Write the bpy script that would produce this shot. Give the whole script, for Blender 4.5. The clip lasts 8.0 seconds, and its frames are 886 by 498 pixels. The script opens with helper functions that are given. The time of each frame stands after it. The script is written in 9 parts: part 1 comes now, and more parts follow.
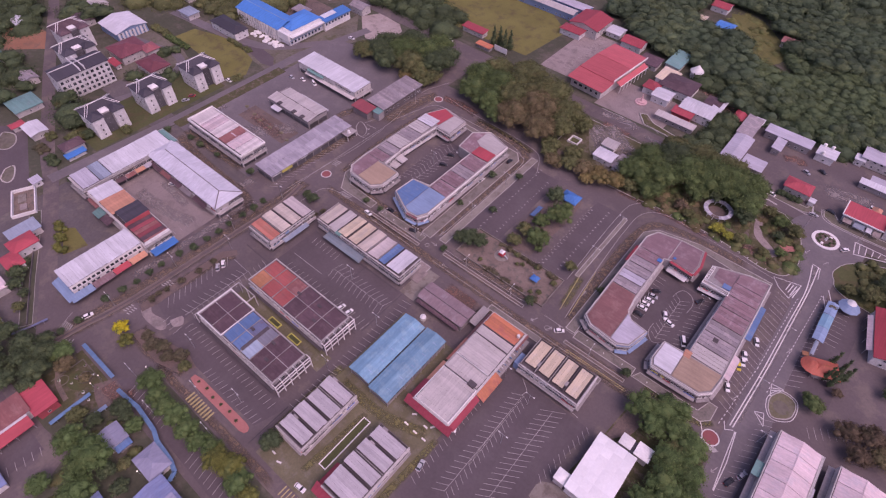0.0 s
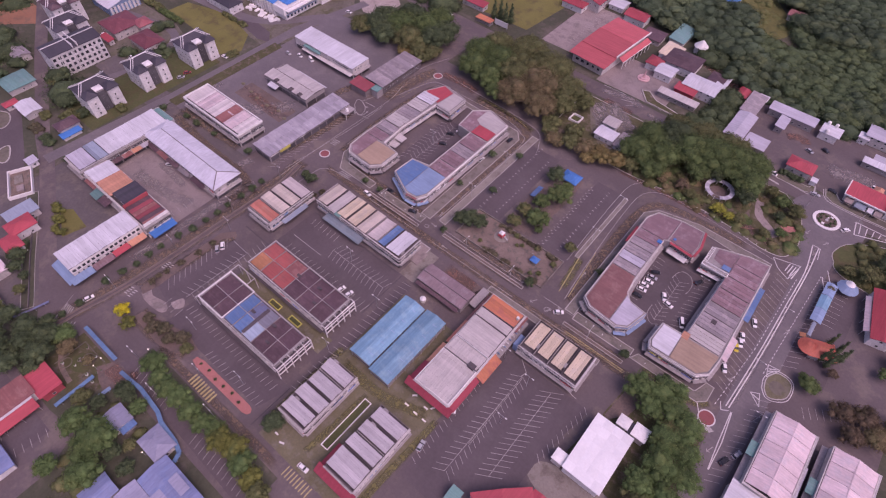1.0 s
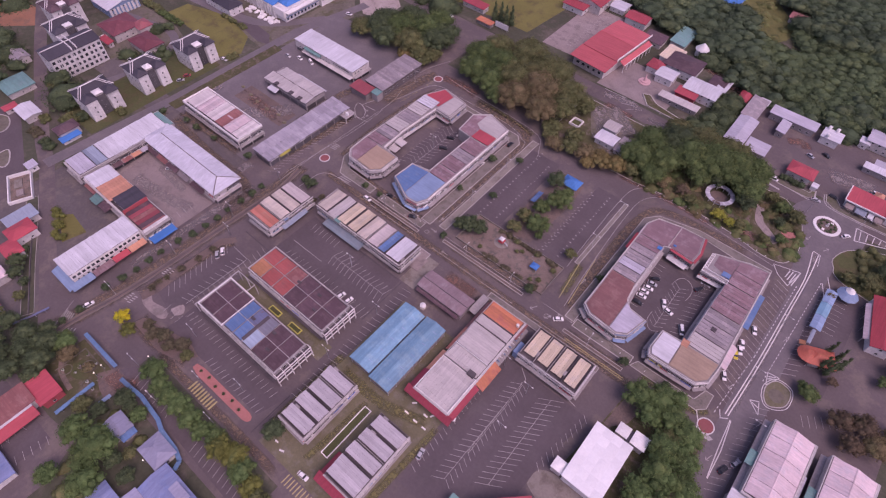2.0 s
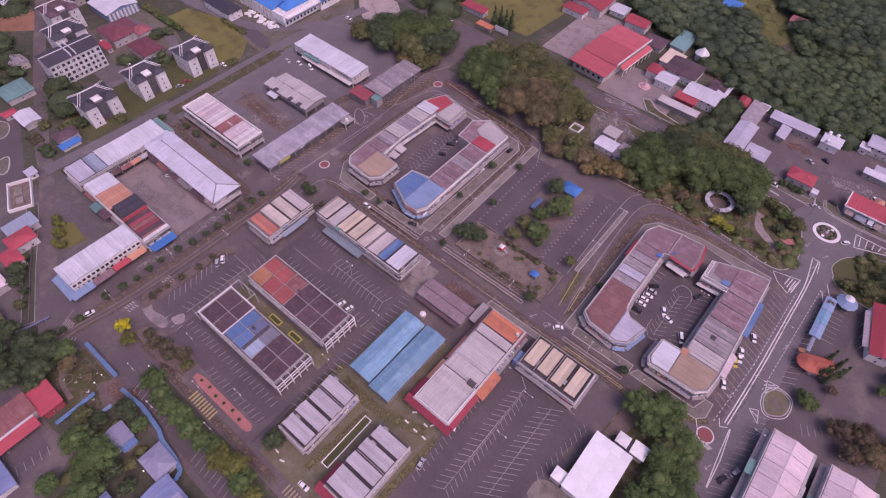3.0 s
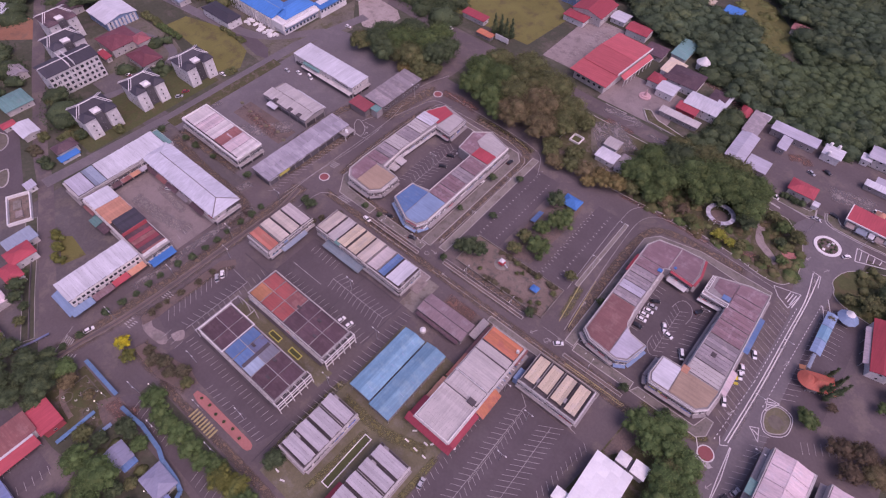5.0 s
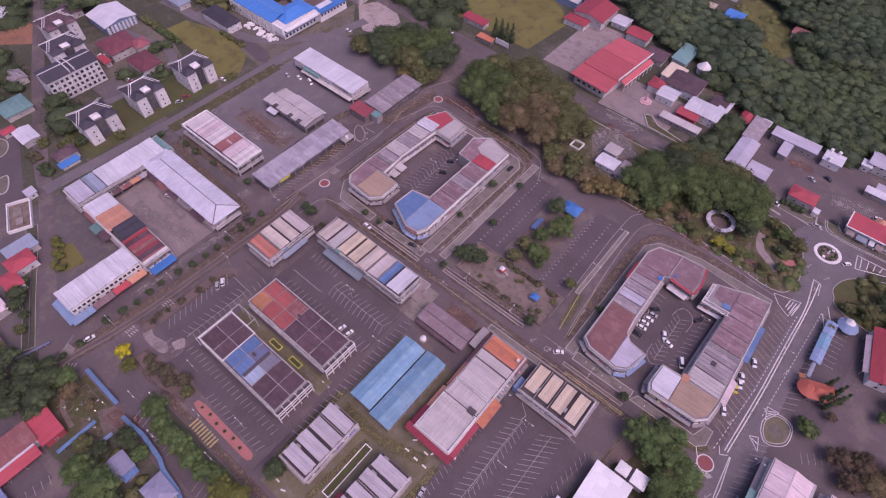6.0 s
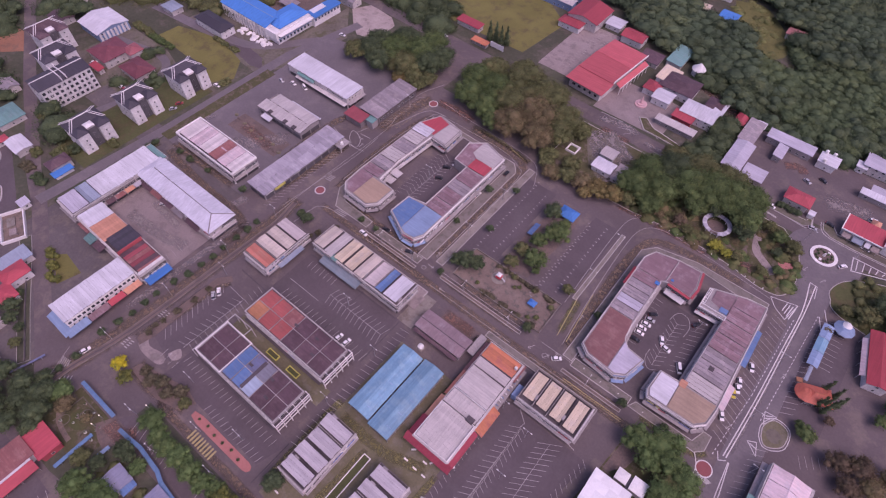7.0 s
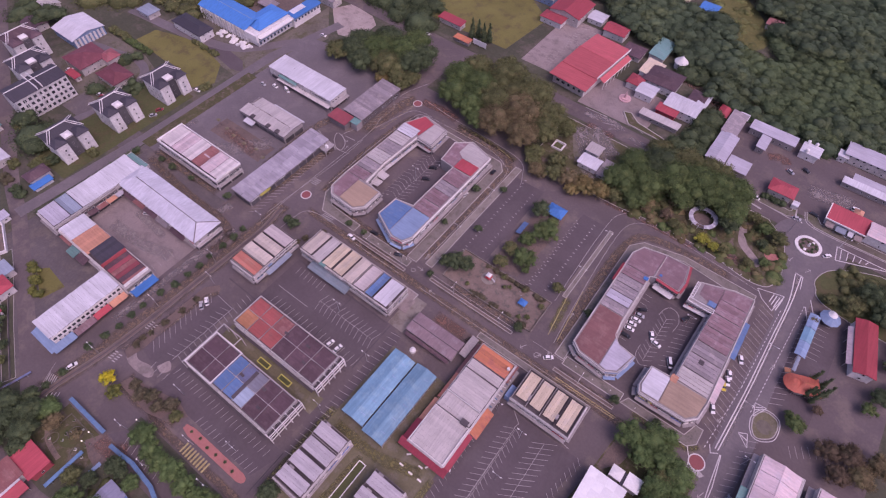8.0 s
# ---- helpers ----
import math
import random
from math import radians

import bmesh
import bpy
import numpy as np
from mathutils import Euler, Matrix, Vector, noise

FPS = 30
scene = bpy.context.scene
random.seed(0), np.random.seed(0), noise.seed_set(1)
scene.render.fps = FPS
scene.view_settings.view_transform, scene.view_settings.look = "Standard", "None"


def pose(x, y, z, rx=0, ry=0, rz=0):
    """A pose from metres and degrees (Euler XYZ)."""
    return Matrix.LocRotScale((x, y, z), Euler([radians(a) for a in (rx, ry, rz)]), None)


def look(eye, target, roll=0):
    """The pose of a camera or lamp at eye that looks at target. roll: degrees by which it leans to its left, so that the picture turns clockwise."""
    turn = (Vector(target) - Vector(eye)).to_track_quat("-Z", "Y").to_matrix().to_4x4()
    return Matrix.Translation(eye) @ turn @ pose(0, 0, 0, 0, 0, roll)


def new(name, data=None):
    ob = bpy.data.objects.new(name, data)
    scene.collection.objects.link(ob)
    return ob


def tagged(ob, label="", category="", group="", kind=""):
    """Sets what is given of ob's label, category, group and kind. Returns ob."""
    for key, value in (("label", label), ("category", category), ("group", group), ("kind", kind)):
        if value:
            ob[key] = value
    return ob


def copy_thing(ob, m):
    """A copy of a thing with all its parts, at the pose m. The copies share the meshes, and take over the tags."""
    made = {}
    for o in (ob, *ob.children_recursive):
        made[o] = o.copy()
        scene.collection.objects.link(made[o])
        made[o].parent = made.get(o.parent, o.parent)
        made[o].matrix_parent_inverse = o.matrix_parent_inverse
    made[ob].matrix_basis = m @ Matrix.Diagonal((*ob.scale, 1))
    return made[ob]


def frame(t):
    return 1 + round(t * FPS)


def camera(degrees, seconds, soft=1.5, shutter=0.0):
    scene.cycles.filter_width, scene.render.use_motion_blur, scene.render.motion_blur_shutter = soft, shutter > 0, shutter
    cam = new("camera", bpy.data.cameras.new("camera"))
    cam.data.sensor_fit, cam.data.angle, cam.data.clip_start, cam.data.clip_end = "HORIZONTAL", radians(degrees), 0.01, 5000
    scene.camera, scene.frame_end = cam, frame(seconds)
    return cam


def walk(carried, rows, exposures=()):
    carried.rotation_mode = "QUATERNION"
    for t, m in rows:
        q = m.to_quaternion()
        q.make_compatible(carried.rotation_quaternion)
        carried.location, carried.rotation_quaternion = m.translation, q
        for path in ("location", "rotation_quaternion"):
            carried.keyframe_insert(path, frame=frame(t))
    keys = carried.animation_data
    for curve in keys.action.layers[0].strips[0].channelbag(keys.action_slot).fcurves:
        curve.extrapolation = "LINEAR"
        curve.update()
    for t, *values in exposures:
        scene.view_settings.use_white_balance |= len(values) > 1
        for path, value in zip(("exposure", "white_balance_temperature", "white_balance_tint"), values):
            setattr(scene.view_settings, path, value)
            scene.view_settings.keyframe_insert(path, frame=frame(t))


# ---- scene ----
cam = camera(78.2, 8.0, 1.2)
EXPOSURE, KELVIN, TINT = 0.19, 6350.0, 54.0
PATH = [
    (0, (-0.019, 0.054, 192.421), (-0.811, 1.054, 190.881), 2.2),
    (0.5, (-1.065, 1.229, 193.367), (-1.832, 2.201, 191.797), 2.3),
    (1, (-2.215, 2.552, 194.509), (-2.954, 3.493, 192.907), 2.3),
    (1.5, (-3.334, 3.902, 195.659), (-4.068, 4.836, 194.05), 2.4),
    (3, (-6.677, 7.958, 199.792), (-7.405, 8.885, 198.176), 2.3),
    (3.5, (-7.713, 9.203, 200.775), (-8.44, 10.129, 199.158), 2.3),
    (4, (-8.805, 10.477, 201.795), (-9.531, 11.401, 200.176), 2.3),
    (4.5, (-9.924, 11.756, 202.797), (-10.648, 12.678, 201.176), 2.3),
    (6, (-13.623, 15.877, 206.813), (-14.34, 16.79, 205.184), 2.3),
    (6.5, (-14.753, 17.197, 207.721), (-15.466, 18.109, 206.09), 2.3),
    (7, (-15.929, 18.617, 208.66), (-16.633, 19.533, 207.027), 2.2),
    (7.5, (-17.068, 19.928, 209.495), (-17.758, 20.852, 207.861), 2.2),
    (8, (-18.192, 21.203, 210.186), (-18.851, 22.13, 208.541), 2.2),
]
walk(cam, [(t, look(eye, target, roll)) for t, eye, target, roll in PATH], [(t, EXPOSURE, KELVIN + k, TINT + q) for t, k, q in ((0.0, 220, 1.0), (1.5, 200, 1.0), (4.0, 60, 0.5), (6.0, 0, 0.0), (8.0, 0, 0.0))])

# ---- world and sun: dull evening sky, hardly any shadows ----
world = bpy.data.worlds.new("dusk_sky")
scene.world = world
world.use_nodes = True
wn, wl = world.node_tree.nodes, world.node_tree.links
sky = wn.new("ShaderNodeTexSky")
sky.sky_type, sky.sun_disc = "NISHITA", False
sky.sun_elevation, sky.sun_rotation = radians(58), radians(103)
sky.air_density, sky.dust_density, sky.ozone_density = 1.0, 3.0, 1.0
wn["Background"].inputs["Strength"].default_value = 0.13
wl.new(sky.outputs[0], wn["Background"].inputs["Color"])
sun = new("sun", bpy.data.lights.new("sun", "SUN"))
sun.data.energy, sun.data.angle, sun.data.color = 1.25, radians(45), (1.0, 0.93, 0.86)
sun.matrix_world = look((0, 0, 300), (-62, 14, 200))


# ---- materials ----
def material(name, colour, rough=0.75, spec=0.3, metal=0.0, big=0.25, fine=0.2, scale=0.07, grain=1.3,
             streak=None, second=None, bump=0.15, vary=0.12, island=False, mottle=0.0):
    """A surface with broad stains, fine grain, optional streaks along x or y, and a second colour in patches."""
    m = bpy.data.materials.new(name)
    m.use_nodes = True
    n, l = m.node_tree.nodes, m.node_tree.links
    b = n["Principled BSDF"]
    b.inputs["Roughness"].default_value = rough
    b.inputs["Specular IOR Level"].default_value = spec
    b.inputs["Metallic"].default_value = metal
    geo = n.new("ShaderNodeNewGeometry")
    src = geo.outputs["Position"]

    def noise_of(vec, sc, detail, ro=0.55):
        t = n.new("ShaderNodeTexNoise")
        t.inputs["Scale"].default_value, t.inputs["Detail"].default_value = sc, detail
        t.inputs["Roughness"].default_value = ro
        l.new(vec, t.inputs["Vector"])
        return t.outputs["Fac"]

    def mul(a, k):
        x = n.new("ShaderNodeMath")
        x.operation = "MULTIPLY_ADD"
        l.new(a, x.inputs[0])
        x.inputs[1].default_value, x.inputs[2].default_value = k, 1.0 - k * 0.5
        return x.outputs[0]

    def times(a, c):
        x = n.new("ShaderNodeMath")
        x.operation = "MULTIPLY"
        l.new(a, x.inputs[0]), l.new(c, x.inputs[1])
        return x.outputs[0]

    f1 = noise_of(src, scale, 4)
    f2 = noise_of(src, grain, 5, 0.65)
    shade = times(mul(f1, big * 2.2), mul(f2, fine * 2.2))
    if streak:
        mp = n.new("ShaderNodeMapping")
        mp.inputs["Scale"].default_value = (0.09, 1.6, 1.0) if streak == "x" else (1.6, 0.09, 1.0)
        l.new(src, mp.inputs["Vector"])
        shade = times(shade, mul(noise_of(mp.outputs[0], 1.0, 3), 0.6))
    if vary:
        info = n.new("ShaderNodeObjectInfo")
        shade = times(shade, mul(geo.outputs["Random Per Island"] if island else info.outputs["Random"], vary * 2))
    base = n.new("ShaderNodeRGB")
    base.outputs[0].default_value = (*colour, 1)
    col = base.outputs[0]
    if second:
        ramp = n.new("ShaderNodeValToRGB")
        ramp.color_ramp.elements[0].position, ramp.color_ramp.elements[1].position = 0.5 - mottle, 0.62
        l.new(noise_of(src, scale * 2.3, 6, 0.7), ramp.inputs[0])
        mix = n.new("ShaderNodeMix")
        mix.data_type = "RGBA"
        l.new(ramp.outputs[0], mix.inputs[0])
        l.new(col, mix.inputs[6])
        mix.inputs[7].default_value = (*second, 1)
        col = mix.outputs[2]
    sc = n.new("ShaderNodeVectorMath")
    sc.operation = "SCALE"
    l.new(col, sc.inputs[0]), l.new(shade, sc.inputs["Scale"])
    l.new(sc.outputs[0], b.inputs["Base Color"])
    if bump:
        bp = n.new("ShaderNodeBump")
        bp.inputs["Strength"].default_value, bp.inputs["Distance"].default_value = bump, 0.12
        l.new(f2, bp.inputs["Height"])
        l.new(bp.outputs[0], b.inputs["Normal"])
    return m


M_ASPHALT = material("asphalt", (0.126, 0.102, 0.103), 0.9, 0.2, big=0.34, fine=0.2, scale=0.035, grain=0.9, second=(0.165, 0.134, 0.122), vary=0)
M_ASPHALT2 = material("worn_asphalt", (0.118, 0.102, 0.102), 0.9, 0.2, big=0.36, fine=0.25, scale=0.05, grain=0.8, second=(0.152, 0.128, 0.116), vary=0)
M_ASPHALT3 = material("smooth_main_road_asphalt", (0.150, 0.130, 0.136), 0.85, 0.25, big=0.22, fine=0.2, scale=0.05, grain=0.9, second=(0.170, 0.148, 0.150), vary=0)
M_TARMAC = material("dark_car_park_tarmac", (0.108, 0.087, 0.092), 0.9, 0.2, big=0.25, fine=0.2, scale=0.05, grain=0.9, second=(0.116, 0.096, 0.099), vary=0)
M_CONC = material("stained_concrete", (0.230, 0.203, 0.176), 0.9, 0.2, big=0.3, fine=0.25, scale=0.06, second=(0.162, 0.135, 0.115), vary=0.05)
M_MOSS = material("mossy_paving", (0.150, 0.135, 0.085), 0.95, 0.15, big=0.35, fine=0.3, scale=0.09, second=(0.180, 0.160, 0.125), vary=0)
M_COURT = material("grey_court_concrete", (0.250, 0.205, 0.196), 0.9, 0.2, big=0.3, fine=0.25, scale=0.07, second=(0.205, 0.166, 0.158), vary=0)
M_PLAY = material("brown_playground_paving", (0.200, 0.152, 0.128), 0.95, 0.1, big=0.35, fine=0.35, scale=0.12, second=(0.125, 0.112, 0.094), vary=0)
M_PAVE = material("pavement_slabs", (0.200, 0.175, 0.156), 0.9, 0.2, big=0.25, fine=0.3, scale=0.1, second=(0.138, 0.125, 0.106), vary=0)
M_KERB = material("kerb_stone", (0.390, 0.358, 0.336), 0.9, 0.2, fine=0.35)
M_GROUND = material("rough_ground", (0.078, 0.080, 0.056), 0.95, 0.1, big=0.4, fine=0.35, scale=0.03, grain=0.5, second=(0.120, 0.105, 0.085), vary=0)
M_GRASS = material("lawn_grass", (0.086, 0.094, 0.042), 0.95, 0.1, big=0.3, fine=0.3, scale=0.06, grain=0.8, second=(0.105, 0.090, 0.050), vary=0)
M_PARK = material("worn_park_lawn", (0.085, 0.082, 0.042), 0.95, 0.1, big=0.35, fine=0.35, scale=0.09, grain=0.9, second=(0.150, 0.120, 0.095), vary=0)
M_HILLG = material("hill_grass", (0.135, 0.132, 0.050), 0.95, 0.1, big=0.35, fine=0.3, scale=0.08, grain=0.7, second=(0.105, 0.112, 0.046), vary=0)
M_FIELD = material("dry_playing_field", (0.160, 0.150, 0.052), 0.95, 0.1, big=0.3, fine=0.25, scale=0.05, second=(0.125, 0.110, 0.050), vary=0)
M_SOIL = material("red_soil", (0.160, 0.120, 0.105), 0.95, 0.1, big=0.3, fine=0.35, scale=0.08, second=(0.125, 0.100, 0.092), vary=0)
M_CLAY = material("bare_orange_clay", (0.30, 0.15, 0.095), 0.95, 0.1, big=0.3, fine=0.3, scale=0.06, second=(0.22, 0.13, 0.09), vary=0)
M_SAND = material("pale_gravel", (0.290, 0.238, 0.225), 0.95, 0.1, big=0.25, fine=0.3, scale=0.08, second=(0.210, 0.175, 0.165), vary=0)
M_PALEG = material("bleached_gravel", (0.36, 0.30, 0.275), 0.95, 0.1, big=0.3, fine=0.3, scale=0.1, second=(0.27, 0.225, 0.205), vary=0)
M_BARE = material("worn_bare_ground", (0.150, 0.132, 0.108), 0.95, 0.1, big=0.4, fine=0.35, scale=0.05, grain=0.6, second=(0.105, 0.104, 0.062), vary=0)
M_PAINT = material("white_road_paint", (0.37, 0.342, 0.33), 0.8, 0.2, fine=0.5, grain=1.6, vary=0, bump=0)
M_PAINTW = material("fresh_white_road_paint", (0.560, 0.530, 0.520), 0.8, 0.2, fine=0.35, grain=1.6, vary=0, bump=0)
M_PAINTY = material("yellow_road_paint", (0.420, 0.350, 0.170), 0.8, 0.2, fine=0.5, grain=1.6, vary=0, bump=0)
M_PINK = material("pink_tiled_paving", (0.40, 0.165, 0.145), 0.85, 0.2, big=0.15, fine=0.2, scale=0.2, vary=0)
M_REDPAD = material("red_paint_paving", (0.25, 0.085, 0.085), 0.85, 0.2, vary=0)
M_WALL = material("pale_render", (0.5, 0.46, 0.44), 0.85, 0.2, big=0.35, fine=0.4, scale=0.25, vary=0.1)
M_WALLW = material("white_render", (0.62, 0.595, 0.585), 0.85, 0.2, big=0.3, fine=0.35, scale=0.25, vary=0.08)
M_WALLG = material("grey_weathered_render", (0.3, 0.27, 0.265), 0.9, 0.2, big=0.3, fine=0.35, scale=0.15, vary=0.08)
M_WALLB = material("blue_painted_render", (0.200, 0.280, 0.420), 0.8, 0.25, big=0.2, fine=0.25, vary=0.08)
M_WALLR = material("red_painted_render", (0.36, 0.075, 0.085), 0.8, 0.25, big=0.2, fine=0.25, vary=0.1)
M_DIRTY = material("sooty_weathered_render", (0.175, 0.150, 0.148), 0.9, 0.2, big=0.35, fine=0.45, scale=0.3, grain=0.9, vary=0.2)
M_LEDGE = material("pale_concrete_ledge", (0.42, 0.392, 0.38), 0.85, 0.2, big=0.3, fine=0.45, scale=0.3, vary=0.15)
M_DECK = material("dark_roof_deck", (0.095, 0.080, 0.085), 0.9, 0.2, big=0.3, fine=0.35, scale=0.2, vary=0.1)
# Dark shopfronts; also stands in for the shade of balcony and stair recesses.
M_SHOP = material("dark_shopfront_and_shade", (0.090, 0.083, 0.090), 0.6, 0.4, big=0.3, fine=0.5, grain=0.6, vary=0.25)
M_TRIMW = material("white_trim", (0.72, 0.69, 0.67), 0.7, 0.3, fine=0.2, vary=0.05)


def roofing(name, colour, streak, second=None, rough=0.6, big=0.22, fine=0.16, vary=0.16):
    return material(name, colour, rough, 0.35, 0.0, big, fine, 0.12, 1.1, streak, second, 0.1, vary)


R_WHITE_X = roofing("white_sheet_roof", (0.53, 0.52, 0.55), "x", fine=0.1, vary=0.06)
R_WHITE_Y = roofing("white_sheet_roof_y", (0.53, 0.52, 0.55), "y", fine=0.1, vary=0.06)
R_GREY_X = roofing("pale_grey_sheet_roof", (0.43, 0.392, 0.375), "x", vary=0.06)
R_GREY_Y = roofing("pale_grey_sheet_roof_y", (0.43, 0.392, 0.375), "y", vary=0.06)
R_MID_X = roofing("grey_weathered_sheet_roof", (0.25, 0.215, 0.225), "x", (0.33, 0.28, 0.28))
R_MID_Y = roofing("grey_weathered_sheet_roof_y", (0.25, 0.215, 0.225), "y", (0.33, 0.28, 0.28))
R_MAROON_X = roofing("faded_maroon_sheet_roof", (0.225, 0.138, 0.150), "x", (0.290, 0.205, 0.220))
R_DARKM_X = roofing("dark_maroon_tile_roof", (0.100, 0.058, 0.068), "x", (0.132, 0.082, 0.088))
R_BROWN_X = roofing("red_brown_sheet_roof", (0.250, 0.100, 0.092), "x", (0.310, 0.145, 0.135))
R_RED = roofing("red_sheet_roof", (0.365, 0.062, 0.076), "y", fine=0.1, big=0.15)
R_RUST = roofing("faded_red_sheet_roof", (0.36, 0.095, 0.085), "x", (0.3, 0.1, 0.09))
R_REDX = roofing("red_sheet_roof_x", (0.460, 0.100, 0.110), "x", fine=0.1, big=0.15)
R_ORANGE = roofing("orange_sheet_roof", (0.50, 0.175, 0.090), "x", (0.420, 0.140, 0.100))
R_SALMON = roofing("salmon_sheet_roof", (0.52, 0.25, 0.16), "x")
R_TAN = roofing("tan_sheet_roof", (0.37, 0.265, 0.19), "x")
R_CREAM = roofing("cream_sheet_roof", (0.53, 0.435, 0.315), "y", (0.48, 0.405, 0.325))
R_PINK = roofing("pinkish_sheet_roof", (0.560, 0.440, 0.450), "x", (0.500, 0.420, 0.440))
R_BLUE = roofing("blue_sheet_roof", (0.138, 0.275, 0.375), "y", (0.185, 0.315, 0.395))
R_BLUED = roofing("deep_blue_sheet_roof", (0.098, 0.182, 0.345), "x", (0.135, 0.20, 0.33), fine=0.12)
R_BLUEL = roofing("pale_blue_sheet_roof", (0.220, 0.310, 0.450), "x", fine=0.1)
R_BLUEV = roofing("vivid_blue_sheet_roof", (0.050, 0.190, 0.480), "y", fine=0.08, big=0.1)
R_SLATE = roofing("blue_grey_sheet_roof", (0.240, 0.280, 0.340), "x")
R_DARK = roofing("dark_grey_tile_roof", (0.058, 0.052, 0.064), "x")
R_GREEN = roofing("teal_green_sheet_roof", (0.125, 0.255, 0.235), "x", (0.15, 0.25, 0.24))
R_LILAC = roofing("lilac_grey_sheet_roof", (0.41, 0.39, 0.445), "x", fine=0.1, vary=0.06)

M_FRAME = material("window_frame_paint", (0.6, 0.58, 0.57), 0.6, 0.3, vary=0.1, bump=0)
M_GLASS = material("dark_window_glass", (0.050, 0.052, 0.060), 0.12, 0.5, vary=0.5, bump=0, fine=0.1)
M_TYRE = material("tyre_rubber", (0.02, 0.02, 0.02), 0.9, 0.1, vary=0)
M_LAMP = material("lamp_lens", (0.7, 0.68, 0.62), 0.2, 0.5, vary=0, bump=0)
M_TAIL = material("red_tail_lens", (0.4, 0.02, 0.02), 0.25, 0.5, vary=0, bump=0)
M_STEEL = material("galvanised_steel", (0.4, 0.4, 0.41), 0.45, 0.5, 0.6, vary=0.1)
M_TANK = material("white_tank_plastic", (0.7, 0.68, 0.66), 0.5, 0.4, vary=0.1)
M_BARK = material("bark", (0.09, 0.065, 0.05), 0.95, 0.1, fine=0.4, vary=0)


def leafage(name, colour, second):
    return material(name, colour, 0.8, 0.15, 0, 0.35, 0.25, 0.12, 0.7, None, second, 0, 0.3, True)


L_GREEN = leafage("green_leaves", (0.074, 0.112, 0.040), (0.108, 0.140, 0.048))
L_DARK = leafage("dark_green_leaves", (0.060, 0.086, 0.042), (0.084, 0.108, 0.048))
L_FRESH = leafage("fresh_green_leaves", (0.082, 0.132, 0.046), (0.110, 0.152, 0.052))
L_OLIVE = leafage("olive_leaves", (0.100, 0.112, 0.046), (0.132, 0.126, 0.054))
L_BROWN = leafage("brownish_leaves", (0.145, 0.115, 0.060), (0.125, 0.114, 0.054))
L_YELLOW = leafage("yellow_green_leaves", (0.240, 0.240, 0.038), (0.180, 0.210, 0.038))
L_BRIGHT = leafage("yellow_blossom_leaves", (0.42, 0.36, 0.02), (0.25, 0.26, 0.03))
L_RED = leafage("red_brown_leaves", (0.108, 0.080, 0.052), (0.096, 0.082, 0.046))
L_HILL = material("hill_forest_leaves", (0.060, 0.090, 0.048), 0.8, 0.15, 0, 0.5, 0.2, 0.035, 0.4, None, (0.094, 0.122, 0.056), 0, 0.18, True)


# ---- small building kit ----
def box(bm, x0, x1, y0, y1, z0, z1):
    v = [bm.verts.new((x, y, z)) for z in (z0, z1) for x, y in ((x0, y0), (x1, y0), (x1, y1), (x0, y1))]
    for f in ((3, 2, 1, 0), (4, 5, 6, 7), (0, 1, 5, 4), (1, 2, 6, 5), (2, 3, 7, 6), (3, 0, 4, 7)):
        bm.faces.new([v[i] for i in f])
    return bm


def boxes(*rows):
    bm = bmesh.new()
    for r in rows:
        box(bm, *r)
    return bm


def prism(pts, z0, z1, bm=None):
    """An upright prism over a plan, given counter-clockwise."""
    bm = bm or bmesh.new()
    a = [bm.verts.new((x, y, z0)) for x, y in pts]
    b = [bm.verts.new((x, y, z1)) for x, y in pts]
    bm.faces.new(a[::-1]), bm.faces.new(b)
    for i in range(len(pts)):
        j = (i + 1) % len(pts)
        bm.faces.new((a[i], a[j], b[j], b[i]))
    return bm


def solid(bm, verts, faces):
    v = [bm.verts.new(p) for p in verts]
    for f in faces:
        bm.faces.new([v[i] for i in f])
    return bm


def shed(bm, x0, x1, y0, y1, zlow, zhigh, rise, thick=0.22):
    """A single-pitch roof sheet; rise names the side that stands higher: n, s, e or w."""
    z = {"n": (zlow, zlow, zhigh, zhigh), "s": (zhigh, zhigh, zlow, zlow),
         "e": (zlow, zhigh, zhigh, zlow), "w": (zhigh, zlow, zlow, zhigh)}[rise]
    p = ((x0, y0), (x1, y0), (x1, y1), (x0, y1))
    vs = [(x, y, h - thick) for (x, y), h in zip(p, z)] + [(x, y, h) for (x, y), h in zip(p, z)]
    return solid(bm, vs, ((3, 2, 1, 0), (4, 5, 6, 7), (0, 1, 5, 4), (1, 2, 6, 5), (2, 3, 7, 6), (3, 0, 4, 7)))


def gable(bm, x0, x1, y0, y1, ze, zr, along, thick=0.2):
    """A saddle roof of two sheets with thickness, its ridge along x or y."""
    if along == "x":
        ym = (y0 + y1) / 2
        shed(bm, x0, x1, y0, ym, ze, zr, "n", thick), shed(bm, x0, x1, ym, y1, ze, zr, "s", thick)
    else:
        xm = (x0 + x1) / 2
        shed(bm, x0, xm, y0, y1, ze, zr, "e", thick), shed(bm, xm, x1, y0, y1, ze, zr, "w", thick)
    return bm


